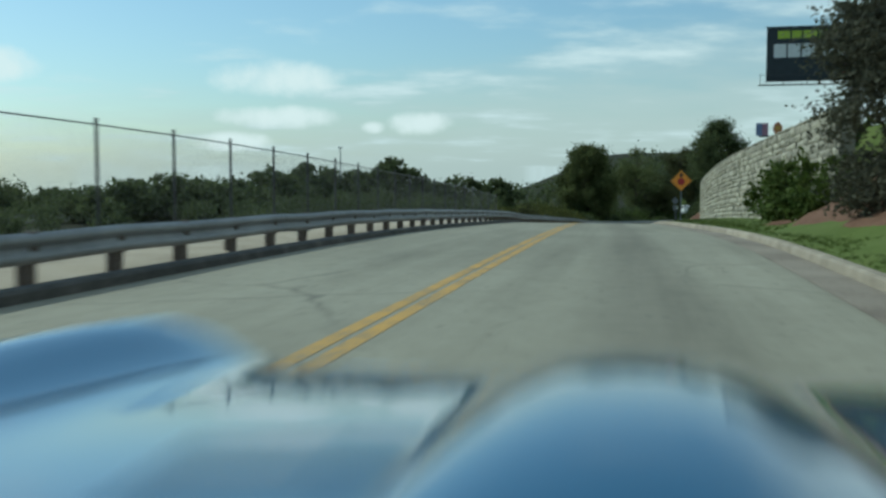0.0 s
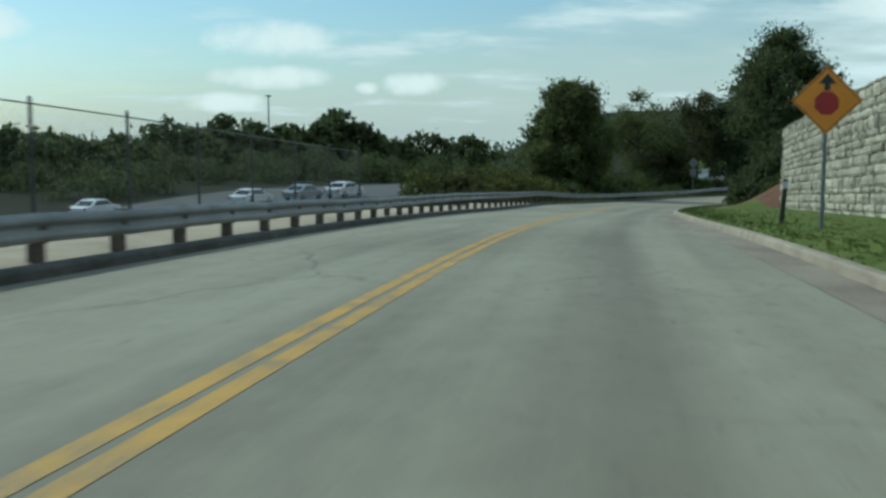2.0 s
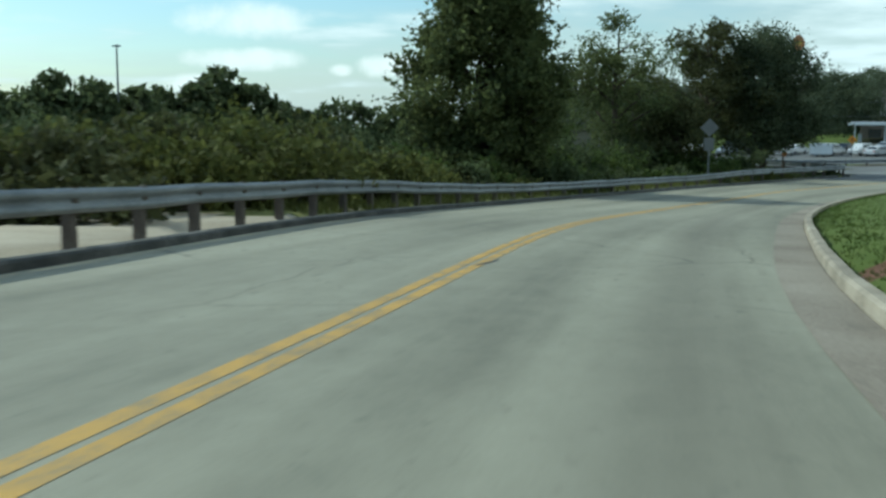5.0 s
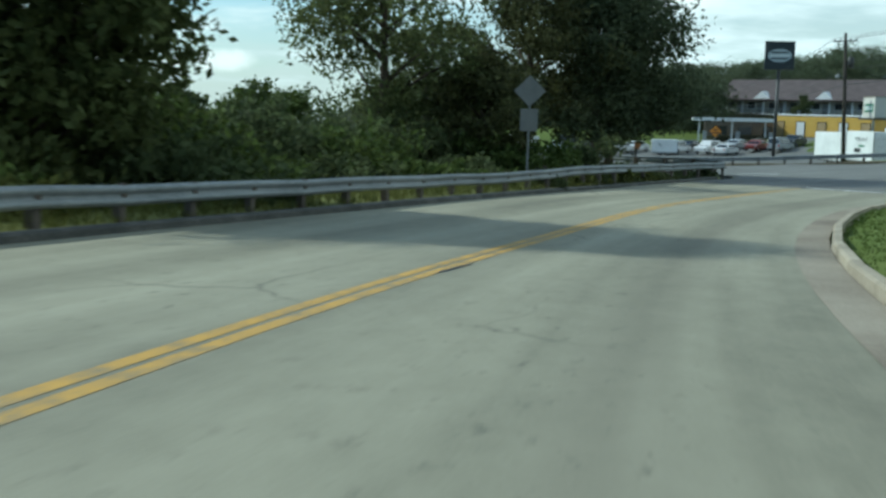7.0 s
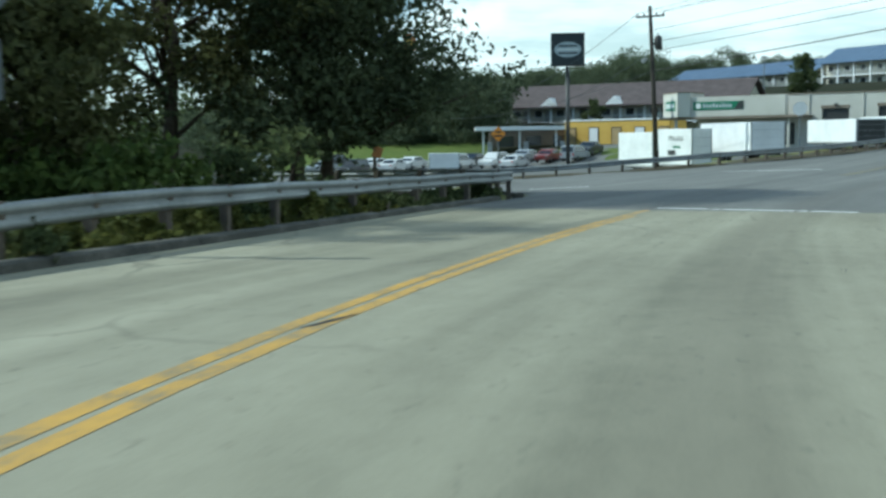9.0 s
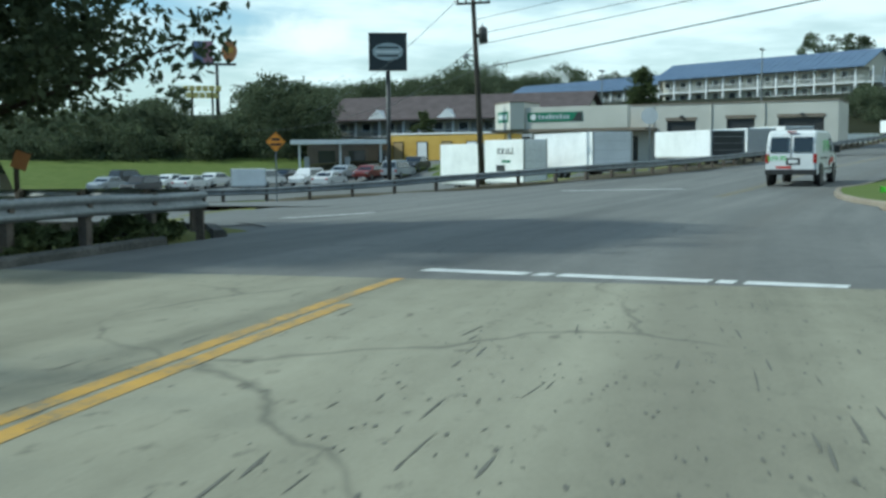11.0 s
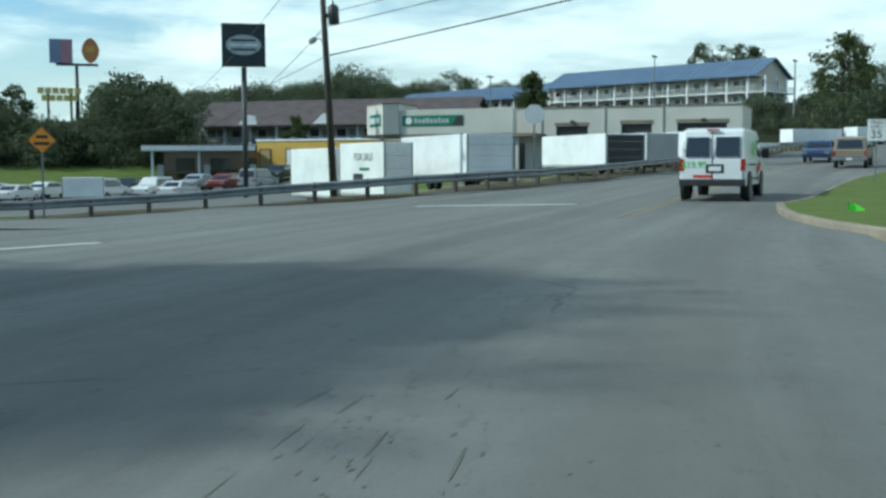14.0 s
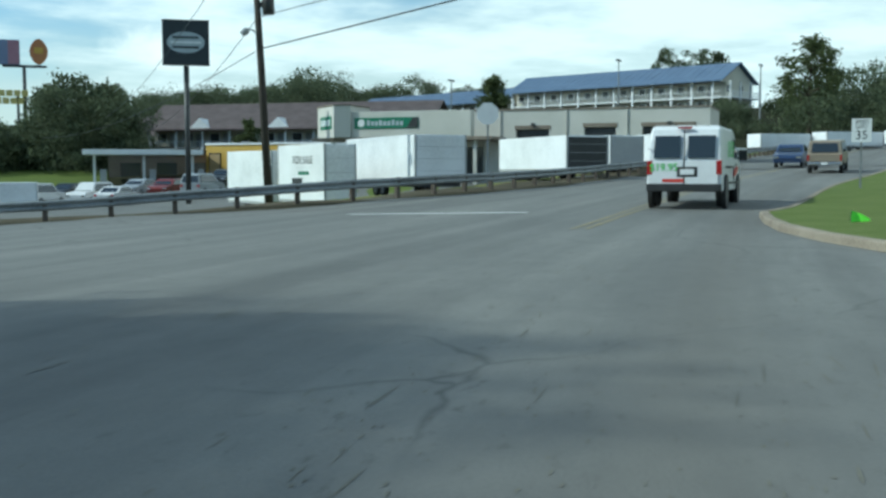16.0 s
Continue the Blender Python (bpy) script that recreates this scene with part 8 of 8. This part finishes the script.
def build_bushes():
    # beside the wall and on the banks
    for k, (st, off, w, h, leaf) in enumerate(((133, 5.0, 1.2, 1.7, "leaf_bush"), (135.5, 5.2, 1.2, 1.9, "leaf_bush"), (130.5, 5.4, 1.1, 1.6, "leaf_bush"), (140, 7.8, 1.2, 1.0, "leaf_bush"), (145, 7.6, 1.0, 0.9, "leaf_bush"))):
        p, _ = place(st, off)
        bush(p.x, p.y, w, h, 30 + k, leaf, "bright green leafy bush in front of the stone wall" if off < 6 else "green bush on the terrace above the wall")
    # shrubs that climb the bank from the kerb to the end of the wall, in two rows
    for k in range(9):
        u = k / 8
        # a few whole shrubs take yellow vine leaves, painting the sunlit tips
        bush(22.1 + 2.9 * u, 100.2 - 9.2 * u, 1.05, 1.15 + 0.2 * math.sin(k * 2.2), 50 + k, "leaf_kudzu" if k in (3, 5, 6, 8) else "leaf_oak", "dark green shrub with sunlit tips on the mulched bank", 130, 34, 0.1)
    for k in range(6):
        u = k / 5
        bush(23.8 + 2.9 * u, 104.8 - 9.4 * u, 1.6, 1.9 + 0.3 * math.sin(k * 1.7), 160 + k, "leaf_oak", "tall dark shrub at the top of the bank", 150, 44, 0.12)
    # a vine-covered mound behind the left rail, sinking to the rail where the trees begin
    for k in range(15):
        st = 207.0 + k * 1.75
        back = k % 2
        top = float(np.interp(st, [207, 216, 219, 223, 227, 232], [4.4, 4.5, 4.2, 3.3, 2.5, 2.0])) + 0.15 * math.sin(k * 2.1)
        p, _ = place(st, -(11.2 + 1.9 * back + 0.6 * math.sin(k * 1.3)))
        bush(p.x, p.y, 2.3, max(0.8, top - land_at(p.x, p.y)), 70 + k, "leaf_kudzu" if k % 3 else "leaf_mixed", "vine-covered mound of shrubs behind the guardrail", 120, 36, 0.12, "hedge")
    for k in range(9):
        st = station_of(23.5, 121.2) + 4 + k * 4.2
        p, _ = place(st, -(11.0 + 1.2 * math.sin(k * 2.3)))
        bush(p.x, p.y, 1.7, 1.3 + 0.4 * math.sin(k), 90 + k, "leaf_light" if k % 2 else "leaf_oak", "low green thicket behind the guardrail", 90, 24, 0.12, "thicket")
    # weeds under the rail where it rounds the corner
    for k in range(16):
        st = 252.0 + k * 1.35
        p, _ = place(st, -float(np.interp(st, STATION, LINE[:, 3])) - 0.72 - 0.3 * (k % 2))
        # brighter vine leaves on some clumps put sunlight into the colour
        bush(p.x, p.y, 0.62, 0.44 + 0.1 * math.sin(k * 2.3), 200 + k, "leaf_kudzu" if k in (1, 2, 3, 4, 6, 8) else "leaf_oak", "low dark weeds under the guardrail", 90, 16, 0.07, "weeds")
    # dark undergrowth that closes the wood's foot
    for k in range(11):
        st = 231.0 + k * 3.1
        p, _ = place(st, -(14.5 + 1.8 * math.sin(k * 1.9) + 0.12 * k))
        bush(p.x, p.y, 2.3, 2.3 + 0.5 * math.sin(k * 2.7), 120 + k, "leaf_oak" if k % 3 else "leaf_light", "dark undergrowth at the foot of the wood", 120, 34, 0.13, "undergrowth")


def build_grass():
    """Tufts along the verges."""
    rng = np.random.default_rng(12)

    def tufts(name, label, n, place_of, mat, h):
        vs, fs = [], []
        for _ in range(n):
            x, y, z = place_of()
            for b in range(4):
                a = rng.uniform(0, 6.283)
                w, hh = 0.012, h * rng.uniform(0.5, 1.2)
                dx, dy = math.cos(a), math.sin(a)
                ox, oy = rng.normal(0, 0.03, 2)
                k = len(vs)
                vs += [(x + ox - dy * w, y + oy + dx * w, z), (x + ox + dy * w, y + oy - dx * w, z), (x + ox + dx * hh * 0.5, y + oy + dy * hh * 0.5, z + hh)]
                fs.append((k, k + 1, k + 2))
        tagged(part(name, (vs, fs), M[mat]), label, "grass", kind="stuff")

    def left():
        st = rng.uniform(station_of(19.0, 108.4), S_JUNC + 6)
        e = float(np.interp(st, STATION, LINE[:, 3]))
        p, _ = place(st, -(e + rng.uniform(0.3, 2.6)))
        return p.x, p.y, land_at(p.x, p.y) - 0.01

    def lawn():
        st = rng.uniform(station_of(0, 0) + 5, S_JUNC - 12)
        e = float(np.interp(st, STATION, LINE[:, 4]))
        p, _ = place(st, e + 0.2 + abs(rng.normal(0, 1.2)))
        return p.x, p.y, land_at(p.x, p.y) - 0.01
    tufts("verge_grass", "yellow-green rough grass under the guardrail", 3500, left, "leaf_kudzu", 0.22)
    tufts("lawn_grass", "short mown grass blades of the lawn", 9000, lawn, "leaf_bush", 0.045)


M["stone_joined"] = material("wall_stone_courses", [(0.23, 0.21, 0.15), (0.335, 0.31, 0.235), (0.43, 0.405, 0.315)], rough=0.9, scale=2.2, fine=14, bump=0.9, bump_scale=9, island=0.3, spread=0.9)
M["headline"] = material("yellow_green_ink", [(0.35, 0.45, 0.03), (0.45, 0.55, 0.05)], rough=0.5, scale=1, fine=10, bump=0.0)
M["oval_grey"] = material("pale_oval", [(0.3, 0.34, 0.36), (0.42, 0.46, 0.48)], rough=0.5, scale=1, fine=10, bump=0.0)
M["panel_blue"] = material("faded_blue_panel", [(0.16, 0.2, 0.32), (0.24, 0.27, 0.4)], rough=0.5, scale=0.5, fine=6, bump=0.0)
M["faded_pink"] = material("faded_pink_panel", [(0.34, 0.16, 0.2), (0.4, 0.22, 0.27)], rough=0.5, scale=0.6, fine=6, bump=0.0)
M["panel_red"] = material("faded_red_panel", [(0.42, 0.16, 0.06), (0.5, 0.22, 0.08)], rough=0.5, scale=0.5, fine=6, bump=0.0)
M["letter_yellow"] = material("yellow_letter_face", [(0.5, 0.42, 0.12), (0.6, 0.5, 0.18)], rough=0.5, scale=1, fine=10, bump=0.0)
M["pole_wood"] = material("creosoted_wood", [(0.025, 0.02, 0.016), (0.055, 0.045, 0.036)], rough=0.9, scale=2, fine=14, bump=0.3, stretch=(4, 4, 0.5))
M["door_grey"] = material("grey_door", [(0.2, 0.2, 0.19), (0.27, 0.27, 0.25)], rough=0.5, scale=1, fine=10, bump=0.0)
M["door_tan"] = material("tan_door", [(0.35, 0.25, 0.12), (0.42, 0.3, 0.15)], rough=0.5, scale=1, fine=10, bump=0.0)
for _n, _c in (("white", (0.66, 0.66, 0.66)), ("silver", (0.3, 0.32, 0.34)), ("red", (0.16, 0.03, 0.025)), ("black", (0.02, 0.022, 0.025)), ("blue", (0.03, 0.05, 0.11))):
    M["car_" + _n] = material(_n + "_car_paint", [tuple(v * 0.92 for v in _c), _c], rough=0.28, scale=1.0, fine=8, bump=0.0)



def paint_material(name, base):
    m = material(name, [tuple(v * 0.9 for v in base), base], rough=0.3, metal=0.5, scale=0.8, fine=200, bump=0.0)
    b = m.node_tree.nodes["Principled BSDF"]
    b.inputs["Coat Weight"].default_value, b.inputs["Coat Roughness"].default_value, b.inputs["Coat IOR"].default_value = 1.0, 0.02, 1.6
    return m


M["car_paint"] = paint_material("blue_metallic_paint", (0.015, 0.115, 0.21))

build_lots()
build_mulch()
build_fence()
build_signs()
build_tall_signs()
build_poles()
build_shop()
build_hotel()
build_motel()
build_shed_and_canopy()
build_vehicles()
build_bushes()
build_grass()
build_wall()
